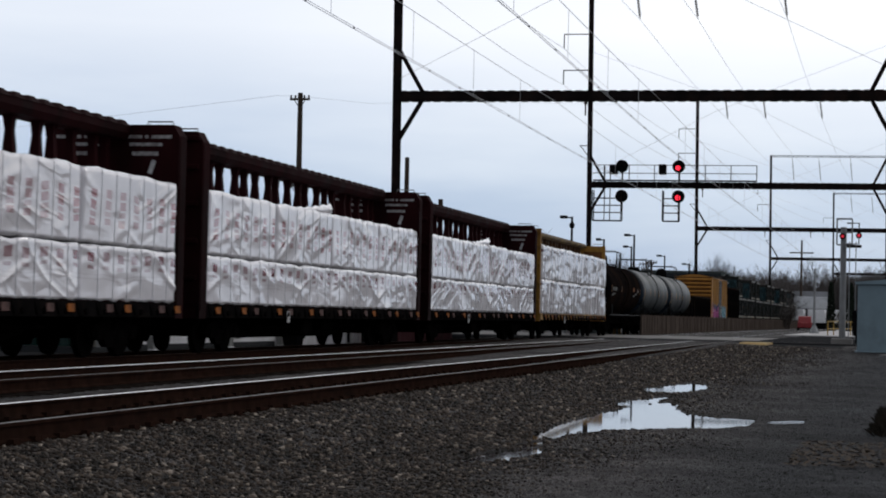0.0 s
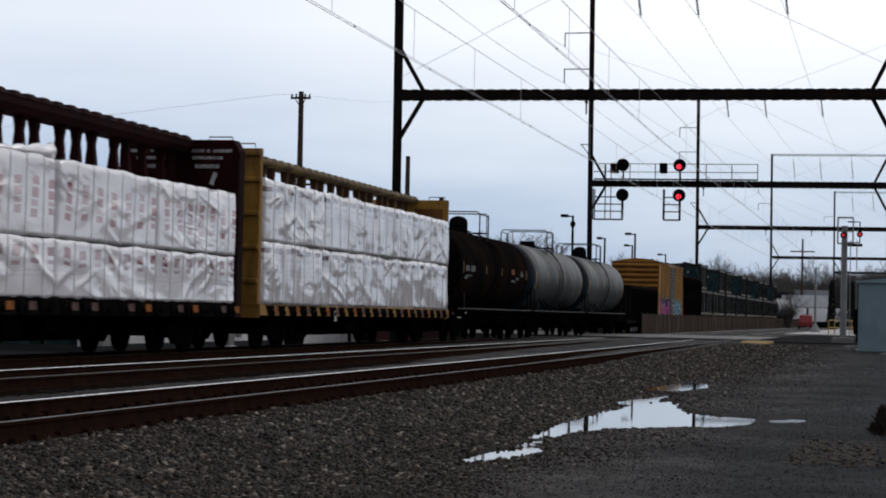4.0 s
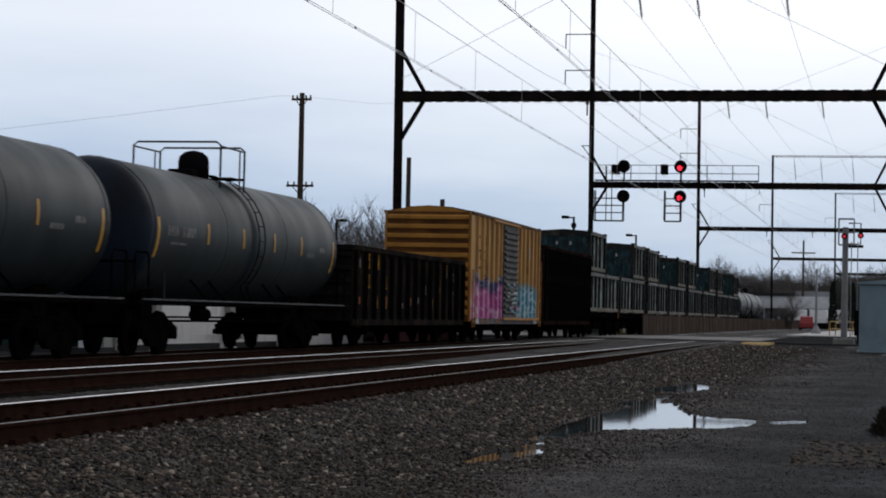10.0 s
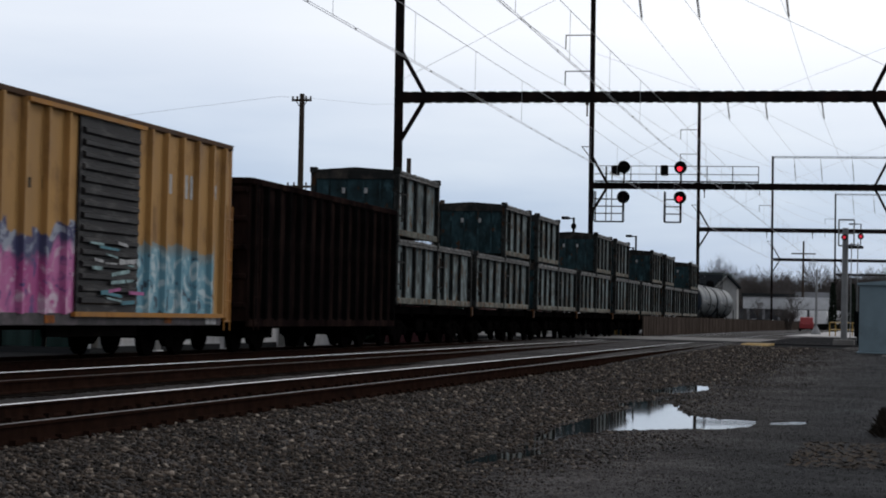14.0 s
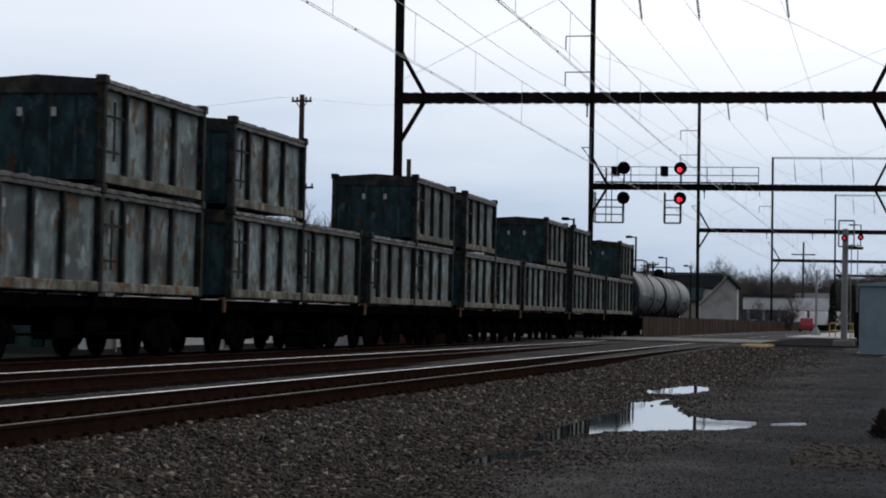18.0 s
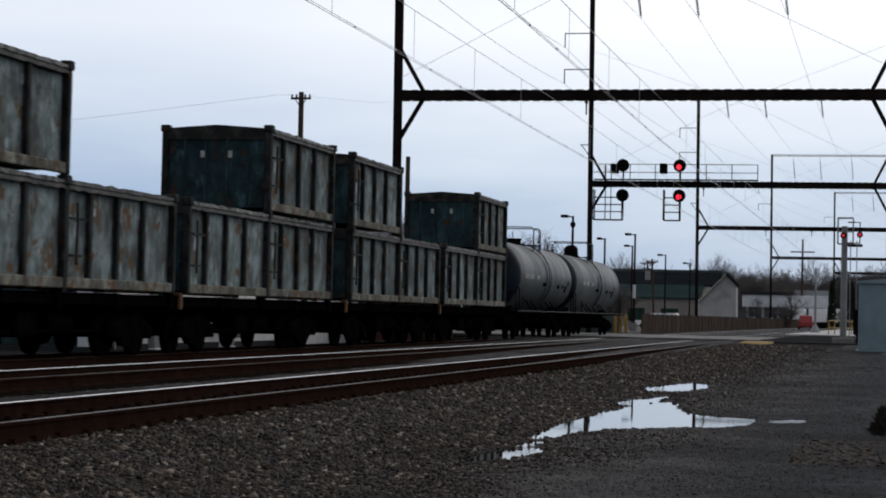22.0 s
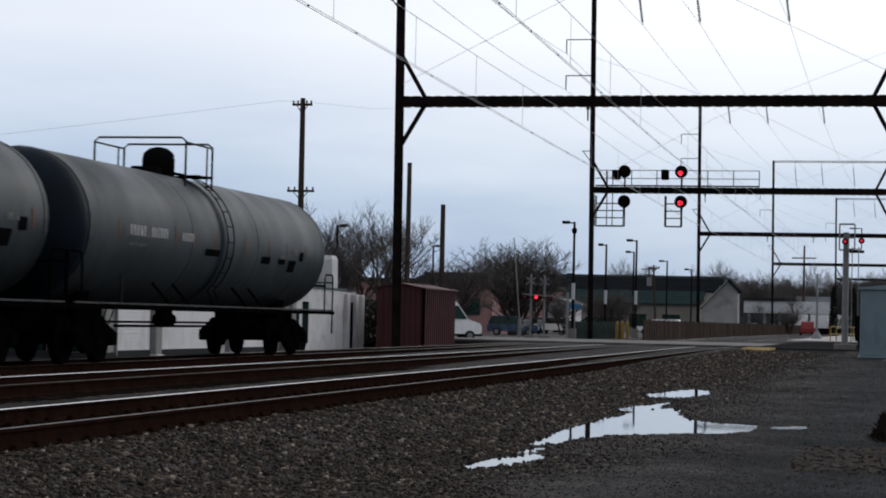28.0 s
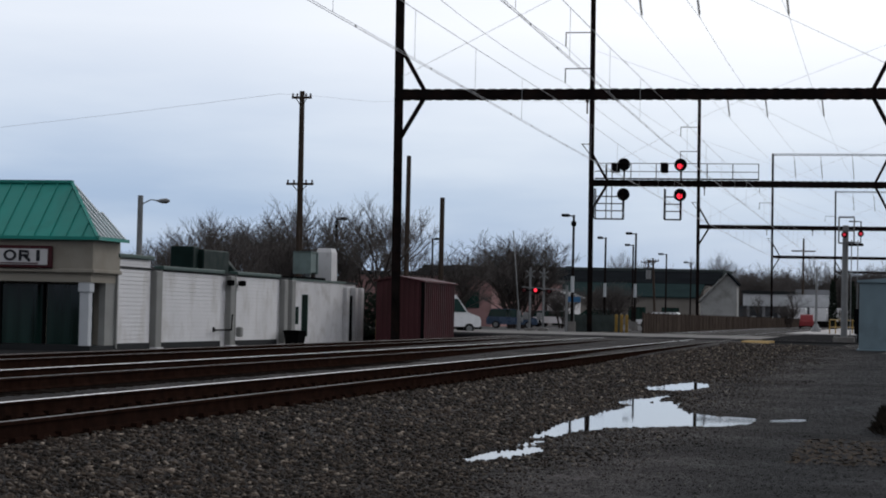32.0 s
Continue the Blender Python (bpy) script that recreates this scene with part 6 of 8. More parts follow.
def make_train():
    maroon = make_centerbeam(M_MAROON, "maroon centre-beam flatcar loaded with wrapped lumber", False)
    ochre = make_centerbeam(M_YCAR, "ochre centre-beam flatcar loaded with wrapped lumber", True)
    low = [bundle_mesh("lumber_pack", 5.09, 1.03, 1.30, M_WRAPLOW, 3 + 11 * i, 0.0, 0.73, 0.40) for i in range(3)]
    high = [bundle_mesh("lumber_pack", 5.09, 1.40, 1.30, M_WRAP, 50 + 17 * i, 0.0, 0.73, 0.40) for i in range(3)]
    tall = [bundle_mesh("lumber_pack", 5.23, 1.46, 1.30, M_WRAP2, 90 + 13 * i, 1.0, 0.875, 0.60) for i in range(3)]
    cars = [(maroon, 30.05), (copy_thing(maroon, Matrix()), 52.5), (copy_thing(maroon, Matrix()), 75.05)]
    for k, (car, s0) in enumerate(cars + [(ochre, 97.9)]):
        ride(car, s0)
        for side in (0, 180):
            if k < 3:
                for i in range(4):
                    for me, z in ((low[(i + k) % 3], 1.13), (high[(i * 2 + k) % 3], 2.20)):
                        b = lumber_pack(me, "lumber pack in printed white plastic wrap on a flatcar", z > 2 and ((k == 1 and i == 1) or (k == 2 and i == 1)) and side == 0)
                        x = -7.66 + i * 5.11
                        ride(b, s0, pose(0, 0, 0, 0, 0, side) @ pose(x, -1.44, z, 0, 0.12 * math.sin(i * 3 + k), 0))
            else:
                for i in range(4):
                    for z in (1.13, 2.63):
                        b = lumber_pack(tall[(i + int(z)) % 3], "tall lumber pack in white plastic wrap with dark red bands")
                        ride(b, s0, pose(0, 0, 0, 0, 0, side) @ pose(-7.875 + i * 5.25, -1.44 - 0.02 * math.sin(i * 5 + z), z, 0, 0.25 * math.sin(i * 4 + z), 0))
    ride(make_tank(M_BTANK, "grimy black tank car with a railed top platform", False, True, "bonnet"), 117.5)
    striped = make_tank(M_GTANK, "dusty grey tank car with yellow reflector strips", True, False, "flat")
    ride(striped, 133.4)
    striped2 = make_tank(M_GTANK, "dusty grey tank car with yellow reflector strips", True, True, "bonnet")
    ride(striped2, 149.7)
    ride(make_gondola(M_GON, "sooty black gondola car with a low scrap load", 7.6, 2.86, 15, 0.25, M_GONRIB), 165.9)
    ride(make_boxcar(), 181.75)
    ride(make_gondola(M_GONRUST, "dark brown high-sided ribbed gondola car", 7.1, 4.08, 16, 0.0, M_GONRIB), 198.1)
    flat, box = make_box_flat(), make_container()
    starts = (206.0, 218.4, 231.95, 244.65, 258.2, 270.55, 284.1, 296.4)
    first = True
    for i, a in enumerate(starts):
        mid = a + 5.72
        ride(flat if first else copy_thing(flat, Matrix()), mid)
        for j, (x, z) in enumerate(((-2.86, 1.28), (2.86, 1.28), (-2.86 if i % 2 == 0 else 2.86, 3.36))):
            ride(box if first else copy_thing(box, Matrix()), mid, pose(x, 0, z))
            first = False
    ride(make_tank(M_GTANK2, "dusty grey tank car with stencilled marks", False, False, "flat"), 318.0)
    ride(make_tank(M_GTANK2, "dusty grey tank car at the train's end with dark patches", False, False, "bonnet", 8.0), 334.85)


def motions():
    for ob, s0, local in MOVING:
        walk(ob, [(t, on_line(s0 - travelled(t), D3) @ local) for t in (0, 2, 4, 6, 8, 10, 12, 14, 16, 18, 20, 22, 24, 26, 28, 30, 32)])
    shared = {}
    for ob in [o for o in bpy.data.objects if o.name.startswith("wheelset")]:
        x = round(ob.matrix_basis.translation.x, 2)
        if x not in shared:
            walk(ob, [(i / 30, pose(x, 0, WHEEL_R, 0, -math.degrees(travelled(i / 30) / WHEEL_R), 0)) for i in range(961)])
            shared[x] = ob.animation_data
        else:
            ob.rotation_mode = "QUATERNION"
            ob.animation_data_create()
            ob.animation_data.action = shared[x].action
            ob.animation_data.action_slot = shared[x].action_slot


# ---- materials of the surroundings ----
M_SIDING = mat("white_vinyl_siding", (0.70, 0.69, 0.70), 0.5, 0.0, 0.06, 0.8, 0.04, 30, (0.52, 0.50, 0.48), 1.1, 0.58, stretch=(1, 1, 0.5))
M_PLASTER = mat("white_painted_block", (0.62, 0.61, 0.62), 0.7, 0.0, 0.08, 0.8, 0.08, 30, (0.46, 0.44, 0.43), 1.2, 0.58)
M_PILASTER = mat("grey_painted_pilaster", (0.26, 0.26, 0.25), 0.7, 0.0, 0.12, 1.2, 0.06, 30)
M_FLASH = mat("green_flashing", (0.050, 0.085, 0.075), 0.5, 0.1, 0.15, 2.0)
M_ROOFGREEN = mat("green_standing_seam_roof", (0.020, 0.235, 0.195), 0.4, 0.1, 0.10, 0.7, 0.03, 20, (0.016, 0.18, 0.15), 0.5, 0.6)
M_STUCCO = mat("beige_stucco", (0.30, 0.275, 0.235), 0.85, 0.0, 0.08, 1.0, 0.2, 90, (0.24, 0.215, 0.18), 0.6, 0.6)
# upright streaks in the glass colour stand in for reflections
M_GLASS = mat("dark_shop_glass", (0.006, 0.027, 0.021), 0.10, 0.0, 0.5, 1.6, spec=0.5, stretch=(1, 1.6, 0.1))
M_POST = mat("white_painted_post", (0.50, 0.52, 0.55), 0.5, 0.0, 0.06, 2.0)
M_SIGNRED = mat("dark_red_sign_frame", (0.055, 0.008, 0.012), 0.5, 0.0, 0.1, 2.0)
M_SIGNWHITE = mat("white_sign_face", (0.55, 0.54, 0.55), 0.5, 0.0, 0.06, 2.0)
M_SIGNINK = mat("black_sign_letters", (0.015, 0.015, 0.02), 0.5, 0.0, 0.1, 2.0)
M_DUCT = mat("dark_green_roof_unit", (0.007, 0.019, 0.017), 0.6, 0.1, 0.25, 2.0)
M_UNIT = mat("pale_green_roof_unit", (0.17, 0.22, 0.215), 0.6, 0.1, 0.2, 2.0)
M_SHED = mat("maroon_shed_metal", (0.078, 0.028, 0.032), 0.6, 0.0, 0.2, 1.0, 0.08, 30, (0.05, 0.02, 0.02), 0.8, 0.58, stretch=(1, 1, 0.4))
M_PINK = mat("faded_pink_block", (0.33, 0.19, 0.185), 0.8, 0.0, 0.12, 0.8, 0.1, 30, (0.2, 0.13, 0.12), 0.5, 0.6)
M_DARKROOF = mat("dark_felt_roof", (0.022, 0.024, 0.026), 0.8, 0.0, 0.2, 0.6)
M_GREENROOF2 = mat("dull_green_warehouse_roof", (0.022, 0.036, 0.037), 0.8, 0.0, 0.15, 0.4, spec=0.0)
M_SLATE = mat("dark_slate_roof", (0.012, 0.014, 0.016), 0.85, 0.0, 0.2, 0.4, spec=0.0)
M_RIDGE = mat("grey_green_ridge_sheet", (0.055, 0.066, 0.066), 0.8, 0.0, 0.15, 0.4, spec=0.0)
M_TAN = mat("tan_warehouse_wall", (0.22, 0.20, 0.18), 0.8, 0.0, 0.12, 0.5)
M_GREYWALL = mat("pale_grey_gable_wall", (0.33, 0.33, 0.325), 0.8, 0.0, 0.12, 0.5, 0, 30, (0.22, 0.22, 0.21), 0.7, 0.55)
M_PALEWALL = mat("pale_depot_wall", (0.24, 0.245, 0.26), 0.8, 0.0, 0.12, 0.5, 0, 30, (0.18, 0.185, 0.19), 0.4, 0.55)
M_BAY = mat("shaded_bay_wall", (0.085, 0.088, 0.095), 0.8, 0.0, 0.3, 0.5, 0, 30, (0.05, 0.05, 0.055), 0.6, 0.5, spec=0.0)
M_WHITECLAD = mat("white_depot_cladding", (0.52, 0.53, 0.55), 0.7, 0.0, 0.1, 0.4, 0, 30, (0.40, 0.41, 0.42), 0.5, 0.55)
M_FENCE = mat("brown_fence_slats", (0.060, 0.047, 0.040), 0.8, 0.0, 0.25, 1.5, rand=0.25, spec=0.0)
M_FENCEGREEN = mat("dull_green_fence", (0.060, 0.075, 0.072), 0.8, 0.0, 0.25, 1.5)
M_BARK = mat("winter_bark", (0.045, 0.037, 0.034), 0.9, 0.0, 0.3, 3.0)
M_TWIG = mat("bare_twigs", (0.095, 0.084, 0.080), 0.9, 0.0, 0.3, 3.0)
M_HILL = mat("distant_winter_wood", (0.034, 0.031, 0.031), 1.0, 0.0, 0.35, 0.06, 0, 30, (0.028, 0.03, 0.033), 0.03, 0.5)
M_CARBLUE = mat("dark_blue_car_paint", (0.045, 0.072, 0.125), 0.25, 0.2, 0.1, 2.0, spec=0.5)
M_CARWHITE = mat("white_car_paint", (0.82, 0.82, 0.84), 0.3, 0.0, 0.05, 2.0, spec=0.5)
M_CARGREY = mat("silver_car_paint", (0.25, 0.26, 0.27), 0.3, 0.3, 0.05, 2.0, spec=0.5)
M_CARRED = mat("red_car_paint", (0.24, 0.016, 0.02), 0.5, 0.0, 0.1, 2.0, spec=0.5)
M_TYRE = mat("tyre_rubber", (0.010, 0.010, 0.010), 0.9, 0.0, 0.2, 5.0)
M_WEED = mat("dead_weeds", (0.020, 0.016, 0.012), 0.9, 0.0, 0.4, 3.0, rand=0.2)
M_LITTER = mat("brown_leaf_litter", (0.060, 0.042, 0.028), 0.9, 0.0, 0.4, 6.0)
M_BLUESIGN = mat("blue_sign", (0.05, 0.16, 0.32), 0.5, 0.0, 0.1, 2.0)


# ---- roads and paving ----
M_CONCLIGHT = mat("bleached_concrete", (0.46, 0.44, 0.43), 0.8, 0.0, 0.2, 0.6, 0.1, 40, (0.34, 0.32, 0.31), 0.5, 0.55, spec=0.02)


def make_paving():
    dark = Geo().box(95.5, 103.48, -40, 90, -0.16, -0.004)
    tagged(part("road", dark, M_ROADDARK), "dark worn asphalt road edge at the crossing", "road", kind="structure")
    g = Geo()
    xs = [103.5, 107.5, 112.0, 116.5, 121.1]
    for xa, xb in zip(xs, xs[1:]):
        g.box(xa + 0.02, xb - 0.02, -40, 90, -0.16, 0.0)
    tagged(part("road", g, M_CONC), "pale worn concrete road crossing the tracks", "road", kind="structure")
    a = Geo().box(87.5, 95.5, 2.7, 6.0, -0.5, -0.055, 0.02)
    tagged(part("pavement", a, M_ROADDARK), "dark asphalt apron beside the crossing", "pavement", kind="structure")
    k = Geo().loft([[(90.4, 6.0, -0.1), (94.6, 6.0, -0.1), (94.6, 6.0, 0.03), (90.8, 6.0, 0.03)], [(90.4, 7.2, -0.1), (94.6, 7.2, -0.1), (94.6, 7.2, 0.03), (90.8, 7.2, 0.03)]])
    tagged(part("edge_marker", k, M_YELLOW), "worn yellow painted edge at the crossing", "road marking")
    lot = Geo().box(48, 95, D3 + 2.9, 60, -0.6, -0.43)
    tagged(part("parking_lot", lot, M_ROADDARK), "dark asphalt strip behind the tracks", "parking lot", kind="structure")
    lot2 = Geo().box(121.2, 330, D3 + 4.5, 120, -0.5, -0.10)
    tagged(part("car_park", lot2, M_ROAD), "grey asphalt car park beyond the crossing", "parking lot", kind="structure")
    walkway = Geo().box(103.6, 144.9, 0.5, 7.2, -0.3, 0.02, 0.01)
    tagged(part("walkway", walkway, M_ROADDARK), "dark asphalt walkway beside the crossing", "pavement", kind="structure")
    pad = Geo().box(145, 300, 1.5, 8.4, -0.3, 0.08, 0.03)
    tagged(part("platform_pad", pad, M_CONCLIGHT), "pale concrete pad beside the tracks", "pavement", kind="structure")


M_ROADDARK = mat("dark_asphalt", (0.025, 0.025, 0.0265), 0.8, 0.0, 0.2, 0.8, 0.15, 80, (0.037, 0.036, 0.035), 0.5, 0.55, spec=0.0)


# ---- shop with the green roof ----
def make_shop():
    b = thing("shop_building", "beige shop building with a green standing-seam metal roof", "building", pose(0, 0, -0.36))
    x0, x1, y0, y1 = 57.6, 59.8, 24.0, 42.0
    o = 0.36
    part("fascia", Geo().box(x0, x1, y0, y1, 2.38, 3.36, 0.02), M_STUCCO, b)
    part("fascia_moulding", Geo().box(x0 - 0.06, x1 + 0.02, y0 - 0.06, y1, 2.30, 2.42, 0.02), M_STUCCO, b)
    part("soffit_beam", Geo().box(x0 + 0.08, x1, y0 + 0.08, y1, 2.02, 2.30), M_STUCCO, b)
    part("rear_wall", Geo().box(x0 + 1.7, x1, y0 + 0.3, y1, 0, 2.05), M_STUCCO, b)
    part("side_wall", Geo().box(x0 + 1.3, x1, y0 + 0.1, y0 + 0.3, 0, 2.05), M_PILASTER, b)
    part("plinth", Geo().box(x0 + 0.1, x1, y0 + 0.06, y1, -0.2, 0.10), M_DARKROOF, b)
    for i in range(5):
        ya = y0 + 0.75 + i * 1.55
        part("shop_window", Geo().box(x0 + 1.62, x0 + 1.68, ya, ya + 1.4, 0.0, 1.95), M_GLASS, b, "dark glass shop front")
        part("mullion", Geo().box(x0 + 1.58, x0 + 1.69, ya - 0.09, ya - 0.01, 0.1, 2.0), M_BLACK, b)
    part("corner_post", Geo().box(x0 + 0.12, x0 + 0.42, y0 + 0.15, y0 + 0.45, -0.08, 1.82, 0.02).box(x0 + 0.08, x0 + 0.46, y0 + 0.11, y0 + 0.49, 1.72, 2.02, 0.02), M_POST, b)
    part("porch_post", Geo().box(x0 + 0.14, x0 + 0.24, y0 + 3.0, y0 + 3.1, 0.1, 2.02), M_BLACK, b)
    e, zt = 3.36, 5.12
    ax, ay = 59.2, 25.45
    xa, xb, ya = x0 - 0.22, x1 + 0.05, y0 - 0.22
    part("roof_slope", Geo().loft([[(xa, ya, e), (xa, y1, e), (xa, y1, e - 0.05), (xa, ya, e - 0.05)], [(ax, ay, zt), (ax, y1, zt), (ax + 0.1, y1, zt - 0.05), (ax + 0.1, ay, zt - 0.05)]]), M_ROOFGREEN, b, "green metal roof slope")
    part("roof_hip", Geo().face([(xa, ya, e), (xb, ya, e), (ax, ay, zt)]), M_ROOFGREEN, b, "green metal roof hip")
    part("rear_slope", Geo().face([(xb, ya, e), (xb, y1, e), (ax, y1, zt), (ax, ay, zt)]), M_ROOFGREEN, b)
    part("roof_cap", Geo().bar((ax, ay - 0.05, zt + 0.03), (ax, y1, zt + 0.03), 0.18, 0.09).bar((xa, ya, e + 0.03), (ax, ay, zt + 0.04), 0.10, 0.05), M_ROOFGREEN, b)
    part("eave_trim", Geo().bar((xa - 0.02, ya, e - 0.02), (xa - 0.02, y1, e - 0.02), 0.06, 0.10).bar((xa, ya - 0.02, e - 0.02), (xb, ya - 0.02, e - 0.02), 0.06, 0.10), M_ROOFGREEN, b)
    seam = M_ROOFGREEN
    i = 0
    y = y0 + 0.3
    while y < y1 - 0.2:
        t = min(1.0, (y - ya) / (ay - ya))
        part("roof_seam", Geo().bar((xa, y, e + 0.02), (xa + (ax - xa) * t, y, e + (zt - e) * t + 0.02), 0.035, 0.05), seam, b)
        y += 0.52
    # wide white seams put the hip's sheen into the colour
    for i in range(1, 8):
        x = xa + (xb - xa) * i / 8
        t = min((x - xa) / (ax - xa), (xb - x) / (xb - ax))
        part("hip_seam", Geo().bar((x, ya, e + 0.02), (x, ya + (ay - ya) * t, e + (zt - e) * t + 0.02), 0.10, 0.08), M_POST, b, "roof seam coloured white for its sheen")
    s = thing("shop_sign", "lit shop sign with a dark red frame on the beige fascia", "sign", pose(x0 - 0.03, 25.9, 2.42))
    part("frame", Geo().box(-0.12, 0.03, -0.62, 2.6, -0.36, 0.32, 0.03), M_SIGNRED, s)
    part("face", Geo().box(-0.135, -0.12, -0.5, 2.5, -0.26, 0.22), M_SIGNWHITE, s)
    ring = Geo()
    ring.loft([[(x, 0.72 + r * 1.25 * math.cos(a), 0.02 + r * math.sin(a)) for a in [2 * math.pi * q / 20 for q in range(20)]] for x, r in ((-0.137, 0.10), (-0.150, 0.10), (-0.150, 0.17), (-0.137, 0.17))], caps=False)
    part("sign_mark", ring, M_SIGNINK, s, "dark ring-shaped sign mark")
    part("sign_mark", Geo().box(-0.150, -0.137, -0.25, -0.14, -0.15, 0.19), M_SIGNINK, s, "dark sign mark")
    part("sign_mark", Geo().box(-0.150, -0.137, 0.34, 0.43, -0.15, 0.19).bar((-0.143, 0.38, 0.15), (-0.143, 0.12, 0.13), 0.012, 0.08).bar((-0.143, 0.12, 0.16), (-0.143, 0.10, 0.02), 0.012, 0.09).bar((-0.143, 0.38, 0.02), (-0.143, 0.12, 0.02), 0.012, 0.08).bar((-0.143, 0.24, 0.0), (-0.143, 0.06, -0.15), 0.012, 0.09), M_SIGNINK, s, "dark sign mark")
    part("sign_mark", Geo().box(-0.150, -0.137, 1.1, 1.22, -0.15, 0.19).box(-0.150, -0.137, 1.4, 1.9, -0.15, 0.19), M_SIGNINK, s, "dark sign mark")
    part("sign_line", Geo().box(-0.150, -0.137, -0.2, 1.8, -0.235, -0.20), M_SIGNRED, s)


def make_annex():
    """The long low building clad in white boards."""
    b = thing("sided_building", "long low white building clad in horizontal boards", "building", pose(0, 0, -0.36))
    y0 = 24.0
    part("core_wall", Geo().box(59.9, 88.0, y0 + 0.12, y0 + 9, -0.2, 2.50), M_PLASTER, b)
    part("roof", Geo().box(59.8, 88.1, y0 + 0.05, y0 + 9.1, 2.50, 2.58), M_DARKROOF, b)
    bays = ((59.75, 62.6, 2.84), (63.6, 69.6, 2.55), (71.2, 76.3, 2.55))
    for xa, xb, zt in bays:
        n = int((zt - 0.22) / 0.125)
        for i in range(n):
            z = 0.16 + i * (zt - 0.2) / n
            part("board", Geo().loft([[(x, y0 + 0.12, z), (x, y0 + 0.07, z), (x, y0 + 0.082, z + 0.123), (x, y0 + 0.12, z + 0.123)] for x in (xa, xb)]), M_SIDING, b)
        part("flashing", Geo().box(xa - 0.1, xb + 0.1, y0 - 0.04, y0 + 0.3, zt, zt + 0.13, 0.02), M_FLASH, b, "green metal flashing")
        part("gap_trim", Geo().box(xa - 0.09, xa, y0 + 0.02, y0 + 0.14, 0.0, zt), M_PILASTER, b)
        part("dark_base", Geo().box(xa, xb, y0 + 0.05, y0 + 0.12, -0.15, 0.15), M_DARKROOF, b)
    part("raised_wall", Geo().box(59.9, 62.7, y0 + 0.12, y0 + 3, 2.4, 2.84), M_PLASTER, b)
    for x in (63.0, 70.5, 77.0, 78.0):
        part("pilaster", Geo().box(x - 0.24, x + 0.24, y0 - 0.10, y0 + 0.15, -0.2, 2.50, 0.03), M_PILASTER, b)
        part("pilaster_foot", Geo().box(x - 0.3, x + 0.3, y0 - 0.2, y0 + 0.1, -0.2, 0.0, 0.03), M_PLASTER, b)
    part("end_bay", Geo().box(78.3, 85.6, y0 + 0.0, y0 + 0.14, -0.2, 2.50), M_PLASTER, b)
    part("end_flashing", Geo().box(77.9, 85.8, y0 - 0.05, y0 + 0.2, 2.50, 2.58), M_FLASH, b)
    part("door", Geo().box(79.4, 80.15, y0 - 0.04, y0 + 0.0, 0.25, 1.95), M_GLASS, b, "narrow dark door")
    part("window", Geo().box(78.55, 78.9, y0 - 0.03, y0 + 0.0, 0.75, 1.45), M_GLASS, b)
    for x in (85.9, 87.3, 88.3):
        part("end_pier", Geo().box(x - 0.22, x + 0.22, y0 - 0.15, y0 + 0.1, -0.2, 2.35, 0.02), M_PLASTER, b)
    part("end_opening", Geo().box(86.15, 87.05, y0 - 0.02, y0 + 0.11, 0.0, 2.0), M_BLACK, b)
    part("standpipe", Geo().tube([(68.4, y0 - 0.12, 0.55), (70.3, y0 - 0.12, 0.55), (70.4, y0 - 0.12, 1.1)], 0.035, 6).tube([(68.4, y0 - 0.12, 0.48), (68.4, y0 - 0.12, 0.65)], 0.05, 6), M_BLACK, b)
    part("wall_lamp", Geo().box(70.0, 70.35, y0 - 0.2, y0, 2.15, 2.35, 0.03), M_BLACK, b)
    part("wall_lamp", Geo().box(71.3, 71.65, y0 - 0.2, y0, 2.15, 2.35, 0.03), M_BLACK, b)
    part("gas_meter", Geo().box(71.0, 71.3, y0 - 0.25, y0 - 0.05, 0.3, 0.65, 0.04), M_PILASTER, b)
    # things on the roof
    u = thing("roof_unit", "dark green ventilation unit on a flat roof", "roof unit", pose(73.4, 26.2, 2.22))
    part("casing", Geo().box(-1.4, 1.5, -0.6, 0.7, 0, 0.92, 0.04), M_DUCT, u)
    part("vent_hood", Geo().box(-2.0, -1.4, -0.4, 0.5, 0.1, 1.02, 0.04), M_DUCT, u)
    part("duct", Geo().tube([(1.5, 0, 0.4), (2.6, 0, 0.45), (3.2, -0.1, 0.1)], 0.28, 10), M_DUCT, u)
    u = thing("roof_unit", "pale green air handling box on a post above the roof", "roof unit", pose(85.0, 25.6, 2.22))
    part("casing", Geo().box(-0.35, 0.65, -0.35, 0.35, 0.35, 1.22, 0.03), M_UNIT, u)
    part("frame", Geo().box(-0.42, -0.3, -0.4, 0.4, 0.3, 1.26).box(0.6, 0.72, -0.4, 0.4, 0.3, 1.26).box(-0.42, 0.72, -0.4, 0.4, 1.22, 1.28), M_UNIT, u)
    part("leg", Geo().box(0.45, 0.65, -0.1, 0.1, 0.0, 0.36), M_POST, u)
    part("base", Geo().box(-2.0, 3.2, -0.5, 0.6, 0.0, 0.16, 0.02), M_BLACK, u)
    ch = thing("chimney_stack", "whitewashed square chimney stack on a flat roof", "chimney", pose(87.0, 25.2, 2.22))
    part("shaft", Geo().loft([[(a * w, c * w * 0.8, z) for a, c in ((-1, -1), (1, -1), (1, 1), (-1, 1))] for w, z in ((0.46, 0), (0.44, 1.3), (0.36, 1.48))]), M_PLASTER, ch)
    bn = thing("waste_bin", "black plastic wheeled bin against a white wall", "bin", pose(76.6, 23.4, -0.43) @ Matrix.Scale(0.82, 4))
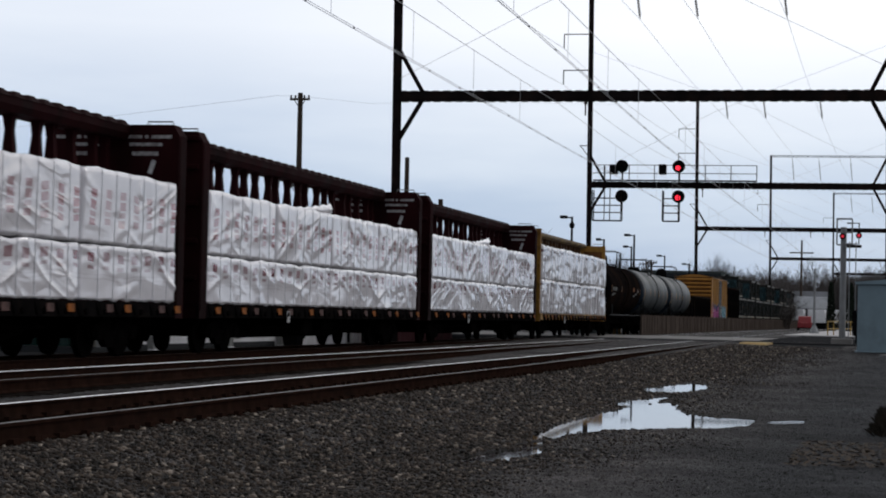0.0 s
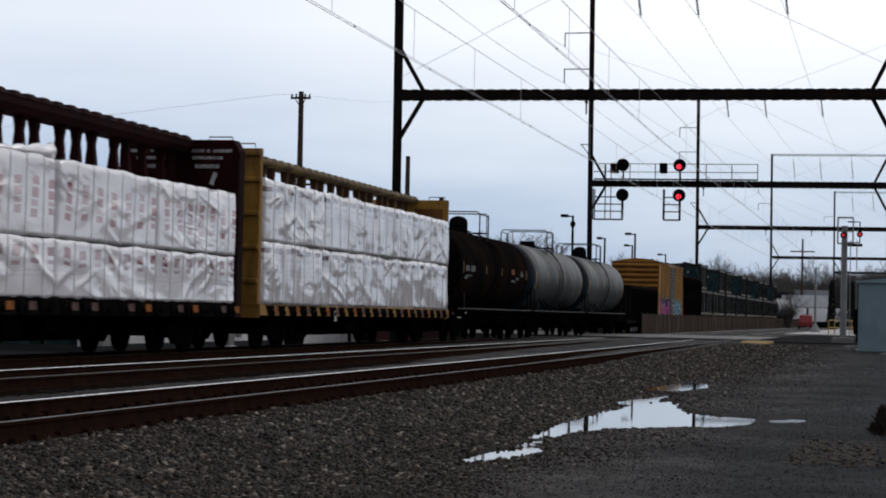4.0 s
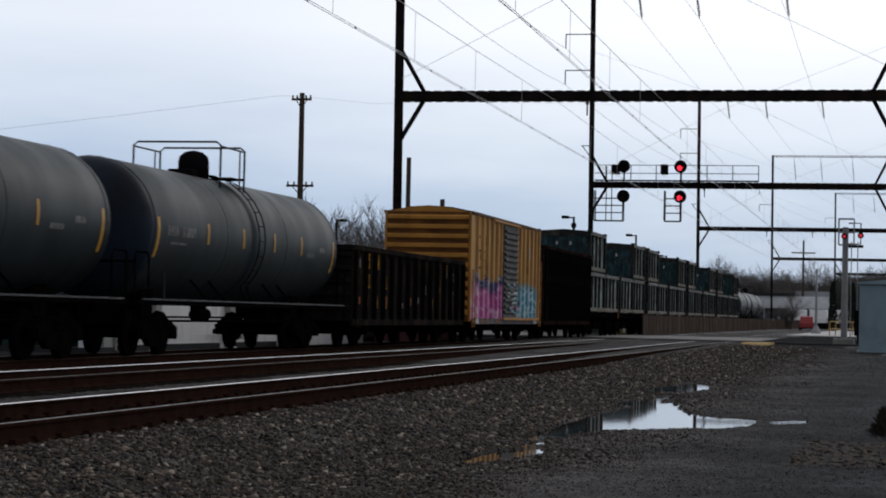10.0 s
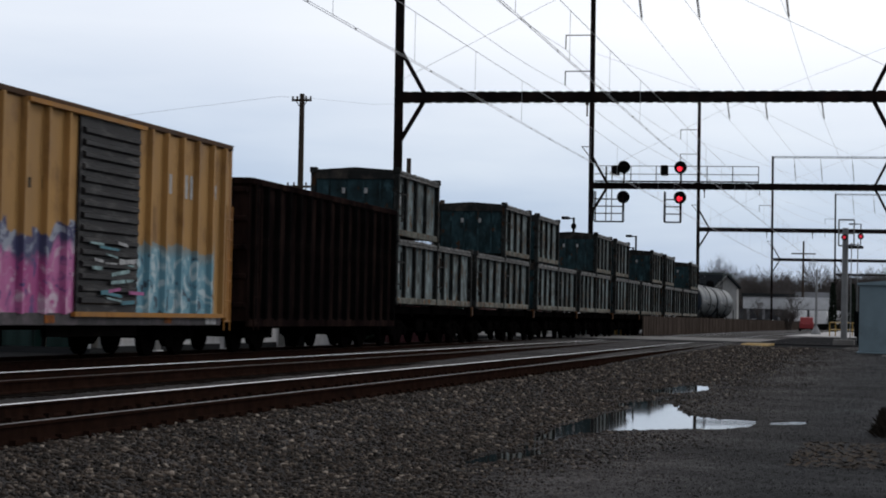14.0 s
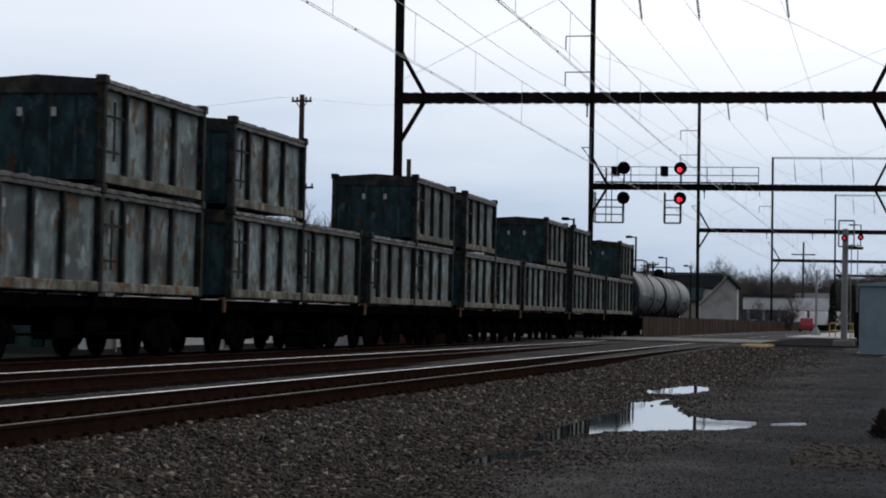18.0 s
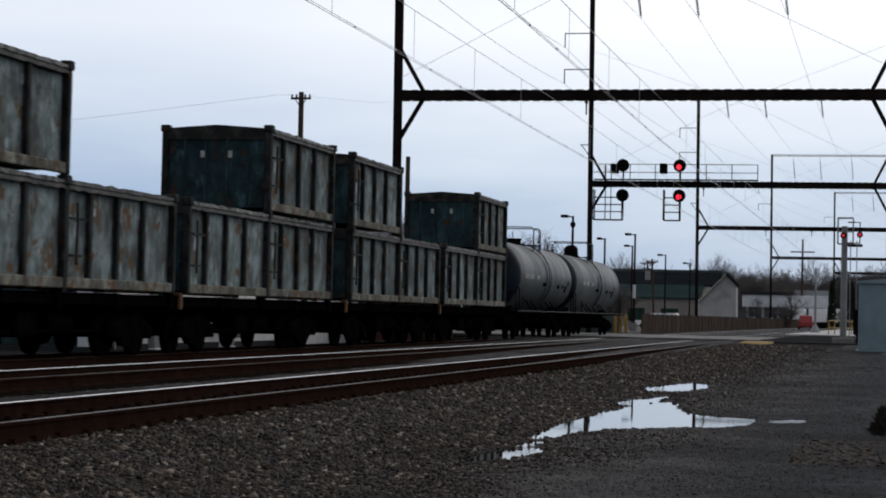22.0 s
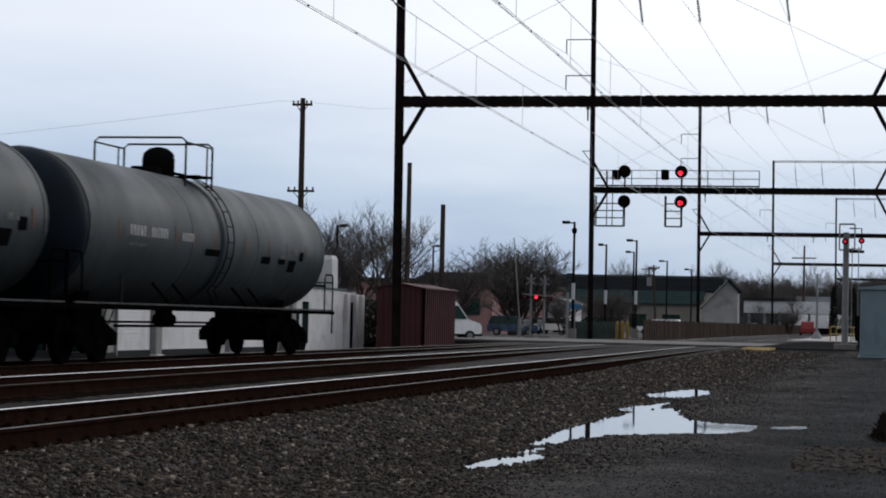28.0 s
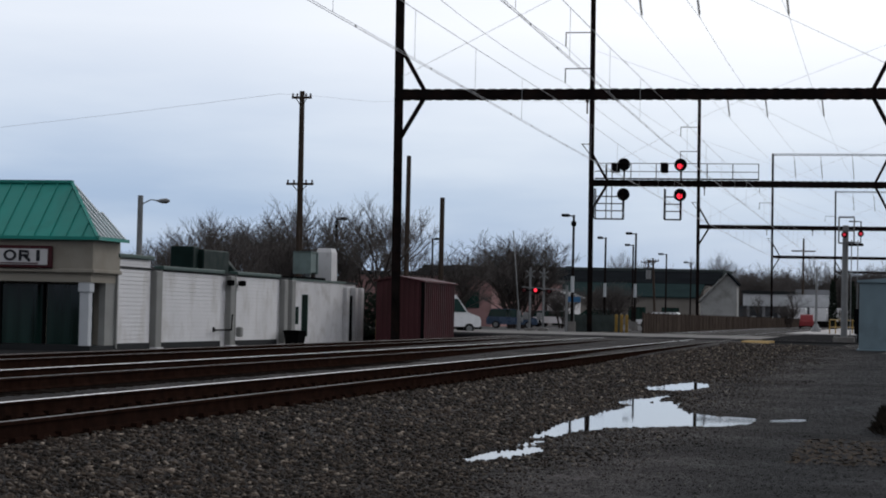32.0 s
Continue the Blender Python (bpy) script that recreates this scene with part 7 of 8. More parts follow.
    part("tub", Geo().loft([[(a * w, c * w * 0.6, z) for a, c in ((-1, -1), (1, -1), (1, 1), (-1, 1))] for w, z in ((0.5, 0.0), (0.62, 0.62))]), M_BLACK, bn)
    part("lid", Geo().box(-0.66, 0.66, -0.42, 0.42, 0.62, 0.72, 0.03), M_BLACK, bn)
    for x, y in ((88.6, 23.2), (93.2, 24.2), (92.0, 22.6)):
        bo = thing("bollard", "yellow painted steel bollard", "bollard", pose(x, y, -0.34), "bollards")
        part("post", Geo().tube([(0, 0, 0), (0, 0, 0.95), (0, 0, 1.0)], [0.11, 0.11, 0.06], 10), M_YELLOW, bo)


def make_shed():
    s = thing("storage_shed", "maroon ribbed metal storage shed beside the portal column", "shed", pose(86.0, 0, -0.36))
    ya, yb, L, ze, zp = 20.55, 22.6, 6.2, 2.66, 2.84
    ym = (ya + yb) / 2 + 0.1
    part("end_wall", Geo().prism([(ya, 0), (yb, 0), (yb, ze), (ym, zp), (ya, ze)], 0.0, 0.06), M_SHED, s)
    part("back_wall", Geo().prism([(ya, 0), (yb, 0), (yb, ze), (ym, zp), (ya, ze)], L - 0.06, L), M_SHED, s)
    for y in (ya, yb):
        part("side_wall", Geo().box(0.06, L - 0.06, y - 0.03, y + 0.03, 0, ze), M_SHED, s)
    for i in range(16):
        x = 0.2 + i * (L - 0.4) / 15
        part("wall_rib", Geo().box(x - 0.05, x + 0.05, ya - 0.075, ya - 0.03, 0.02, ze - 0.02, 0.01), M_SHED, s)
    for i in range(8):
        y = ya + 0.2 + i * (yb - ya - 0.4) / 7
        part("wall_rib", Geo().box(-0.04, 0.0, y - 0.05, y + 0.05, 0.02, ze + 0.02), M_SHED, s)
    for y, in ((ya,), (yb,)):
        part("roof_sheet", Geo().loft([[(x, y + (-0.15 if y == ya else 0.15), ze - 0.03), (x, ym, zp + 0.02), (x, ym, zp + 0.07), (x, y + (-0.15 if y == ya else 0.15), ze + 0.03)] for x in (-0.15, L + 0.15)]), M_SHED, s)
    part("corner_trim", Geo().box(-0.07, 0.03, ya - 0.09, ya + 0.05, 0, ze), M_BLACK, s)
    part("kerb", Geo().box(-0.4, L + 0.4, ya - 0.5, ya - 0.1, -0.1, 0.08, 0.02), M_CONC, s)
    w = thing("block_wall", "pale grey concrete wall behind the shed", "wall", pose(93.2, 0, -0.36), kind="structure")
    part("panel", Geo().box(0, 0.3, 20.9, 22.2, 0, 2.75, 0.02), M_CONC, w)


# ---- poles and street lamps ----
def make_pole(name, label, cat, x, y, z1, r0, r1, arms=(), lean=0.0, zb=-0.4):
    p = thing(name, label, cat, pose(x, y, zb), "poles")
    h = z1 - zb
    part("shaft", Geo().tube([(0, 0, 0), (0, lean * 0.5, h * 0.5), (0, lean, h)], [r0, (r0 + r1) / 2, r1], 10), M_WOODPOLE, p)
    for z, w in arms:
        q = lean * (z - zb) / h
        part("crossarm", Geo().bar((-0.08, q - w, z - zb), (-0.08, q + w, z - zb), 0.10, 0.12), M_WOODPOLE, p)
        for k in (-0.9, -0.45, 0.45, 0.9):
            part("insulator", Geo().tube([(-0.08, q + k * w, z - zb + 0.05), (-0.08, q + k * w, z - zb + 0.22)], 0.05, 8), M_PORC, p)
        part("arm_brace", Geo().bar((-0.1, q - w * 0.6, z - zb), (-0.1, q, z - zb - 0.5), 0.03, 0.04).bar((-0.1, q + w * 0.6, z - zb), (-0.1, q, z - zb - 0.5), 0.03, 0.04), M_STEEL, p)
    return p


def make_street_lamp(x, y, h, arm, zb=-0.1):
    p = thing("street_lamp", "dark car park lamp post with a flat rectangular head", "street lamp", pose(x, y, zb), "street lamps")
    part("post", Geo().tube([(0, 0, 0.6), (0, 0, h)], [0.09, 0.07], 8), M_STEEL, p)
    part("base", Geo().tube([(0, 0, 0), (0, 0, 0.7)], 0.25, 10), M_CONC, p)
    part("arm", Geo().bar((0, 0, h - 0.08), (0, arm * 0.5, h - 0.04), 0.07, 0.08), M_STEEL, p)
    part("lamp_head", Geo().box(-0.2, 0.2, min(arm * 0.4, arm), max(arm * 0.4, arm), h - 0.12, h + 0.06, 0.03), M_BLACK, p)
    return p


def make_poles():
    make_pole("utility_pole", "tall weathered wooden utility pole with crossarms", "utility pole", 105, 31.95, 12.7, 0.20, 0.14, ((12.35, 0.55), (7.7, 0.75)), 0.05)
    make_pole("bare_pole", "cut-off weathered wooden pole", "pole", 112, 27.74, 9.8, 0.16, 0.13)
    make_pole("bare_pole", "cut-off weathered wooden pole", "pole", 125, 28.73, 8.2, 0.18, 0.15)
    p = make_pole("lamp_pole", "wooden pole with a cobra-head street light", "street lamp", 90, 35.2, 6.15, 0.16, 0.13)
    p.children[0].data.materials[0] = M_ALU
    part("arm", Geo().tube([(0, 0, 6.1), (0, -0.5, 6.35), (0, -0.95, 6.32)], 0.03, 6), M_ALU, p)
    part("lamp_head", Geo().loft([[(r * math.cos(a) * 0.6, -1.15 + d, 6.3 + r * math.sin(a) * 0.5) for a in [2 * math.pi * q / 8 for q in range(8)]] for d, r in ((0.35, 0.06), (0.1, 0.22), (-0.15, 0.25), (-0.3, 0.1))]), M_ALU, p)
    for x, y, h, arm in ((125, 20.35, 7.3, 0.75), (150, 22.0, 6.9, 0.6), (150, 19.75, 7.25, 0.75), (170, 22.6, 7.1, 0.7), (200, 23.3, 7.3, 0.8), (225, 23.5, 7.2, 0.8), (160, 37.5, 7.0, -0.5), (118, 33.6, 6.6, -0.6)):
        p = make_street_lamp(x, y, h, arm)
        if x == 125:
            part("camera_dome", Geo().loft([[(r * math.cos(a), r * math.sin(a), z) for a in [2 * math.pi * q / 10 for q in range(10)]] for r, z in ((0.05, 6.95), (0.15, 6.88), (0.17, 6.75), (0.14, 6.62), (0.04, 6.56))]), M_BLACK, p, "dark round camera dome", smooth=True)
            part("side_arm", Geo().bar((0, 0, 4.1), (0, 0.42, 4.1), 0.05, 0.06), M_BLACK, p)
        if x in (125, 150):
            part("sleeve", Geo().tube([(0, 0, 2.5), (0, 0, 3.5)], 0.11, 8), M_POST, p, "pale sleeve round the post")
    q = make_pole("utility_pole", "leaning utility pole with a grey transformer can", "utility pole", 205, 24.9, 6.9, 0.13, 0.10, ((6.6, 0.6),), 0.35)
    part("transformer", Geo().tube([(0, 0.75, 5.2), (0, 0.75, 6.1)], 0.26, 10), M_ALU, q, "grey transformer can")
    make_pole("utility_pole", "thin far utility pole with two crossarms", "utility pole", 300, 37.6, 9.4, 0.16, 0.12, ((9.0, 1.1), (8.2, 0.8)))
    g = Geo()
    top = Vector((104.9, 31.95, 12.5))
    g.tube([top, (104, 33.0, 12.45), (100, 40.3, 11.0), (95, 46.6, 9.6), (80, 62, 9.0)], 0.007, 5)
    tagged(part("power_line", g, M_WIRE), "thin power line running from a utility pole", "wire", "pole wires")
    g = Geo().tube([top, (118, 31.5, 13.5), (130, 30.2, 14.9), (190, 27, 21.0)], 0.006, 5)
    tagged(part("power_line", g, M_WIRE), "thin power line running from a utility pole", "wire", "pole wires")


# ---- bare trees ----
def tree_meshes(seed, height, spread_, stems):
    rnd = random.Random(seed)
    wood, twig = Geo(), Geo()

    def grow(p, d, length, r, depth):
        n = 3 if depth < 2 else 2
        pts, radii = [p], [r]
        q, e = p.copy(), d.copy()
        for i in range(n):
            e = (e + Vector((rnd.uniform(-1, 1), rnd.uniform(-1, 1), rnd.uniform(-0.3, 0.6))) * 0.16).normalized()
            q = q + e * length / n
            pts.append(q.copy())
            radii.append(r * (1 - 0.45 * (i + 1) / n))
        (wood if depth < 2 else twig).tube(pts, radii, 6 if depth < 2 else (4 if depth < 4 else 3))
        if depth >= 5:
            return
        for k in range(rnd.randint(2, 4) if depth > 0 else rnd.randint(6, 7)):
            t = rnd.uniform(0.35, 1.0)
            i = min(n - 1, int(t * n))
            base = pts[i].lerp(pts[i + 1], t * n - i)
            side = Vector((rnd.uniform(-1, 1), rnd.uniform(-1, 1), 0)).normalized()
            nd = (e * 0.75 + side * spread_ * rnd.uniform(0.5, 1.1) + Vector((0, 0, 0.18))).normalized()
            grow(base, nd, length * rnd.uniform(0.58, 0.80), max(0.008, r * rnd.uniform(0.42, 0.62)), depth + 1)

    for s in range(stems):
        a = 2 * math.pi * s / stems
        lean = 0.0 if stems == 1 else 0.35
        grow(Vector((0.12 * math.cos(a) * (stems > 1), 0.12 * math.sin(a) * (stems > 1), 0)), Vector((lean * math.cos(a), lean * math.sin(a), 1)).normalized(), height * (0.36 if stems == 1 else 0.34), height * (0.016 if stems == 1 else 0.011), 0)
    return wood.mesh("trunk", M_BARK), twig.mesh("crown", M_TWIG)


def make_trees():
    kinds = [tree_meshes(4, 7.6, 0.62, 1), tree_meshes(9, 7.4, 0.75, 1), tree_meshes(21, 7.2, 0.7, 3), tree_meshes(33, 7.0, 0.95, 6)]

    def plant(k, x, y, s, label="bare winter tree with a twiggy crown", z=-0.2):
        t = thing("tree", label, "tree", pose(x, y, z, 0, 0, (x * 37 + y * 91) % 360) @ Matrix.Scale(s * 1.18, 4), "bare trees")
        part("trunk", kinds[k][0], None, t)
        part("crown", kinds[k][1], None, t)

    plant(3, 150, 29.0, 1.25, "large spreading bare tree beside the car park")
    plant(3, 151, 28.3, 1.0, "large spreading bare tree beside the car park")
    plant(2, 153, 29.6, 1.1, "large spreading bare tree beside the car park")
    rnd = random.Random(12)
    for i, (x, y, s) in enumerate(((112, 29.5, 1.02), (116, 31.8, 1.08), (120, 33.5, 1.0), (114, 33.6, 0.95), (118, 36.2, 1.1), (121, 38.6, 1.12), (116, 38.9, 0.95), (119, 41.5, 0.95), (112, 41.6, 0.8), (117, 44.0, 0.85), (110, 44.5, 0.7), (122, 35.6, 1.15), (125, 31.0, 1.0), (126, 40.5, 1.1), (108, 36.2, 0.7), (124, 46.0, 0.9), (131, 34.0, 1.1), (128, 28.4, 0.9), (124, 43.5, 1.0), (110, 38.4, 0.85), (113, 35.2, 0.9))):
        plant((i * 2 + i // 3) % 4, x, y, s)
    for i in range(58):
        x = rnd.uniform(330, 520)
        plant(rnd.randrange(4), x, x * rnd.uniform(0.0, 0.135) + 2, rnd.uniform(1.15, 2.0) * x / 430, "distant bare tree on the skyline", -0.2)
    for i in range(16):
        x = rnd.uniform(300, 420)
        plant(rnd.randrange(4), x, x * rnd.uniform(0.10, 0.30), rnd.uniform(0.6, 0.9) * x / 380, "distant bare tree behind the buildings", -0.2)
    for i in range(22):
        plant(i % 4, 350 + 3 * i, -1.0 + (i * 2.9) % 17, 1.40 + 0.12 * (i % 4), "distant bare tree on the skyline")
    for i in range(10):
        x = rnd.uniform(262, 322)
        plant(rnd.randrange(4), x, x * rnd.uniform(0.02, 0.105), rnd.uniform(0.45, 0.75), "low bare scrub tree before the depot")
    for x, y, tall in ((236, 8.5, 5.6), (232, 6.2, 5.4)):
        e = thing("evergreen_tree", "slim dark evergreen tree behind the platform", "tree", pose(x, y, 0.0), "evergreen trees")
        part("trunk", Geo().tube([(0, 0, 0), (0, 0, tall * 0.8)], [0.12, 0.04], 6), M_BARK, e)
        g = Geo()
        for k in range(1500):
            z = tall * rnd.random() ** 0.8
            r, a = 0.62 * (1.05 - z / tall) ** 0.5 * rnd.random() ** 0.5, rnd.uniform(0, 6.28)
            c = Vector((r * math.cos(a), r * math.sin(a), z))
            u, v = (Vector((rnd.gauss(0, 1), rnd.gauss(0, 1), rnd.gauss(0, 1))).normalized() * 0.12 for _ in range(2))
            g.face([c - u, c + v, c + u, c - v])
        part("foliage", g, M_HEDGE, e)
    # scrub along the building line, low and dense
    for i in range(12):
        x = rnd.uniform(150, 260)
        plant(2 + rnd.randrange(2), x, x * rnd.uniform(0.13, 0.2), rnd.uniform(0.5, 0.7), "low bare scrub tree behind the crossing")


def make_hill():
    g = Geo()
    nx, ny = 3, 160
    for i in range(nx + 1):
        for j in range(ny + 1):
            y = -300 + 900 * j / ny
            x = 560 + 140 * i + 0.1 * abs(y)
            z = (0, 10.0, 15.0, 13.0)[i] + (2.4 * noise.noise((y * 0.02, i, 1)) + 1.2 * noise.noise((y * 0.09, i, 4)) + 0.6 * noise.noise((y * 0.35, i, 8))) * (i > 0)
            g.v.append((x, y, z))
    for i in range(nx):
        for j in range(ny):
            a = i * (ny + 1) + j
            g.f.append((a, a + ny + 1, a + ny + 2, a + 1))
            g.k.append(0)
    tagged(part("backdrop", g, M_HILL), "low wooded winter hill on the horizon", "hill", kind="structure")


# ---- buildings and vehicles beyond the crossing ----
def make_block(name, label, x0, x1, y0, y1, z1, wall, roof, ridge=0.0, along="x", windows=(), zb=-0.3):
    b = thing(name, label, "building")
    part("wall", Geo().box(x0, x1, y0, y1, zb, z1), wall, b)
    if ridge:
        if along == "x":
            ym = (y0 + y1) / 2
            part("gable", Geo().prism([(y0, z1), (y1, z1), (ym, z1 + ridge)], x0 + 0.02, x1 - 0.02), wall, b)
            for ya in (y0 - 0.4, y1 + 0.4):
                part("roof", Geo().loft([[(x, ya, z1 - 0.15), (x, ym, z1 + ridge), (x, ym, z1 + ridge + 0.2), (x, ya, z1 + 0.05)] for x in (x0 - 0.3, x1 + 0.3)]), roof, b)
        else:
            xm = (x0 + x1) / 2
            for xa in (x0 - 0.4, x1 + 0.4):
                part("roof", Geo().loft([[(xa, y, z1 - 0.15), (xm, y, z1 + ridge), (xm, y, z1 + ridge + 0.2), (xa, y, z1 + 0.05)] for y in (y0 - 0.3, y1 + 0.3)]), roof, b)
    else:
        part("roof", Geo().box(x0 - 0.3, x1 + 0.3, y0 - 0.3, y1 + 0.3, z1, z1 + 0.35, 0.05), roof, b)
    for (xa, ya, w, za, zz) in windows:
        part("window", Geo().box(xa - 0.06, xa, ya, ya + w, za, zz), M_GLASS, b)
    return b


def make_far_buildings():
    make_block("pink_building", "faded pink block building with a dark flat roof", 165, 200, 33.6, 46, 4.0, M_PINK, M_DARKROOF, windows=((165, 34.6, 1.2, 1.4, 2.8), (165, 37.5, 1.2, 1.4, 2.8)))
    make_block("white_garage", "small white garage beside the car park", 190, 198, 31.4, 33.3, 2.7, M_PLASTER, M_ALU, 0.35, "x", windows=((190, 31.8, 1.0, 0.0, 2.0),))
    w = thing("warehouse", "wide tan warehouse with a green lower roof and dark upper roof", "building")
    y0, y1 = 25.9, 66.0
    part("wall", Geo().box(255, 262, y0, y1, -0.3, 3.45), M_TAN, w)
    part("lower_roof", Geo().loft([[(254.6, y, 3.40), (263, y, 5.20), (263, y, 5.35), (254.6, y, 3.58)] for y in (y0 - 0.3, y1)]), M_GREENROOF2, w, "dull green lower roof")
    part("upper_wall", Geo().box(263, 290, y0 - 0.1, y1, -0.3, 5.2), M_TAN, w)
    part("upper_roof", Geo().loft([[(262.8, y, 5.15), (276, y, 7.0), (276, y, 7.2), (262.8, y, 5.35)] for y in (y0 - 1.4, y1)]), M_SLATE, w, "dark slate upper roof")
    part("ridge_sheet", Geo().loft([[(276, y, 6.6), (276, y, 7.55), (291, y, 7.6), (291, y, 6.6)] for y in (y0 - 1.4, y1)]), M_RIDGE, w, "grey-green ridge sheet")
    for i in range(9):
        y = 28 + i * 4.2
        part("window", Geo().box(254.93, 255.0, y, y + 2.2, 0.6, 2.2), M_GLASS, w)
    h = thing("gabled_house", "pale grey building with a lopsided gable beyond the fence", "building")
    out = [(20.3, -0.3), (24.7, -0.3), (24.7, 3.0), (21.55, 6.3), (20.35, 5.1)]
    part("wall", Geo().prism(out, 248, 251), M_GREYWALL, h)
    part("roof", Geo().loft([[(x, 24.9, 2.85), (x, 21.55, 6.36), (x, 21.5, 6.55), (x, 25.0, 3.0)] for x in (247.6, 251.3)]), M_GREYWALL, h, "pale grey roof slope")
    part("rear_roof", Geo().loft([[(x, 20.15, 4.95), (x, 21.55, 6.36), (x, 21.5, 6.58), (x, 20.05, 5.15)] for x in (247.6, 251.3)]), M_SLATE, h, "dark short roof slope")
    d = thing("far_depot", "long low depot with white upper cladding over dark loading bays", "building")
    part("lower_wall", Geo().box(322.4, 345, 12.1, 27.0, 0, 3.05), M_BAY, d, "shaded grey loading bays")
    part("upper_cladding", Geo().box(322, 345, 12.0, 25.4, 3.05, 4.95, 0.03), M_WHITECLAD, d)
    part("roof_edge", Geo().box(321.7, 345.3, 17.4, 25.6, 4.95, 5.45, 0.03), M_DARKROOF, d)
    part("upper_storey", Geo().box(331, 345, 12.2, 17.8, 4.95, 5.9), M_PALEWALL, d)
    for k in range(6):
        part("pier", Geo().box(322.1, 322.4, 12.4 + k * 2.4, 12.8 + k * 2.4, 0, 3.05), M_PALEWALL, d)
    make_block("far_store", "white store far behind the car park", 300, 310, 28, 40, 3.8, M_PLASTER, M_DARKROOF)
    for y in (7.0, 10.4, 13.6):
        t = thing("parked_trailer", "white box trailer parked at the far depot", "trailer", pose(312, y + 3.0, 0.0), "trailers")
        part("box", Geo().box(0, 8, -1.25, 1.25, 0.9, 2.9, 0.03), M_CARWHITE, t)
        for x in (1.0, 6.8):
            part("wheel", Geo().tube([(x, -1.2, 0.5), (x, 1.2, 0.5)], 0.5, 12), M_TYRE, t)


def make_vehicle(kind, paint, label, m, cabin=None):
    c = thing("parked_" + kind, label, "car" if kind != "van" else "van", m, "parked vehicles")
    L, W = (4.6, 1.8) if kind != "van" else (6.0, 2.05)
    if kind == "suv":
        low = [(-2.3, 0.35), (-2.3, 0.85), (-2.15, 1.05), (2.0, 1.0), (2.25, 0.85), (2.3, 0.4)]
        cab = [(-2.2, 1.02), (-1.95, 1.62), (-1.6, 1.70), (0.3, 1.68), (1.15, 1.02)]
    elif kind == "sedan":
        low = [(-2.3, 0.32), (-2.3, 0.80), (-1.6, 0.92), (1.2, 0.92), (2.2, 0.75), (2.3, 0.38)]
        cab = [(-1.75, 0.90), (-1.1, 1.40), (0.2, 1.42), (1.0, 0.90)]
    else:
        low = [(-3.0, 0.45), (-3.0, 2.5), (-2.8, 2.65), (1.2, 2.62), (2.05, 1.45), (2.9, 1.15), (3.0, 0.9), (3.0, 0.45)]
        cab = [(0.9, 1.45), (0.95, 2.35), (1.3, 2.35), (1.95, 1.45)]
    part("body", Geo().loft([[(x, y * (1 if 0 < i < 3 else 0.94), z) for x, z in low] for i, y in enumerate((-W / 2, -W / 2 + 0.08, W / 2 - 0.08, W / 2))]), paint, c)
    part("cabin_glass", Geo().loft([[(x, y, z) for x, z in cab] for y in (-W / 2 + (0.12 if kind != "van" else -0.005), W / 2 - (0.12 if kind != "van" else -0.005))]), cabin or M_GLASS, c, "" if cabin else "dark window glass")
    if kind != "van":
        top = [(x, z) for x, z in cab if z > 1.3]
        part("roof", Geo().loft([[(x, y, z + e) for x, z in top for e in (0,)] + [(x, y, z + 0.05) for x, z in reversed(top)] for y in (-W / 2 + 0.14, W / 2 - 0.14)]), paint, c)
    for x in (-L / 2 + 0.85, L / 2 - 0.85):
        for y in (-W / 2 + 0.1, W / 2 - 0.1):
            w = part("wheel", Geo().disc((0, 0, 0), (0, 1, 0), 0.34, 0.24, 16), M_TYRE, c, m=pose(x, y, 0.34))
            part("rim", Geo().disc((0, -0.13 if y < 0 else 0.13, 0), (0, 1, 0), 0.2, 0.02, 12), M_ALU, w)
    for y in (-W / 2 + 0.3, W / 2 - 0.3):
        part("headlight", Geo().box(L / 2 - 0.12, L / 2 - 0.01, y - 0.18, y + 0.18, 0.68, 0.84, 0.02), M_POST, c)
        part("tail_light", Geo().box(-L / 2 - 0.01, -L / 2 + 0.08, y - 0.12, y + 0.12, 0.75, 1.0, 0.02), M_CARRED, c)
    part("bumper", Geo().box(L / 2 - 0.1, L / 2 + 0.04, -W / 2 + 0.05, W / 2 - 0.05, 0.3, 0.55, 0.04), M_BLACK, c)


def make_vehicles():
    make_vehicle("van", M_CARWHITE, "white van with a dark bumper at the shed", pose(111.5, 25.9, -0.16, 0, 0, -62) @ Matrix.Scale(0.82, 4))
    make_vehicle("suv", M_CARBLUE, "dark blue sport utility vehicle in the car park", pose(143, 27.55, -0.06, 0, 0, -82) @ Matrix.Scale(0.80, 4))
    make_vehicle("sedan", M_CARWHITE, "white saloon car in the car park", pose(176, 30.0, -0.10, 0, 0, 80))
    make_vehicle("sedan", M_CARGREY, "silver saloon car in the car park", pose(183, 31.9, -0.10, 0, 0, -80))
    make_vehicle("suv", M_CARGREY, "silver sport utility vehicle in the car park", pose(190, 29.2, -0.10, 0, 0, 95))
    make_vehicle("van", M_CARWHITE, "white van parked beyond the green fence", pose(205, 24.3, -0.10, 0, 0, 80) @ Matrix.Scale(0.6, 4))
    make_vehicle("sedan", M_CARWHITE, "white saloon car beyond the green fence", pose(198, 23.5, -0.10, 0, 0, 85))
    make_vehicle("suv", M_CARRED, "red panel-backed utility vehicle beside the platform", pose(252, 12.15, -0.012, 0, 0, 2) @ Matrix.Scale(0.98, 4), M_CARRED)
    for i in range(6):
        make_vehicle("sedan", (M_CARGREY, M_CARBLUE, M_CARWHITE)[i % 3], "car parked far off by the depot", pose(300 + 6 * i, 20.5 + 1.3 * i, -0.05, 0, 0, 80 + i * 5))


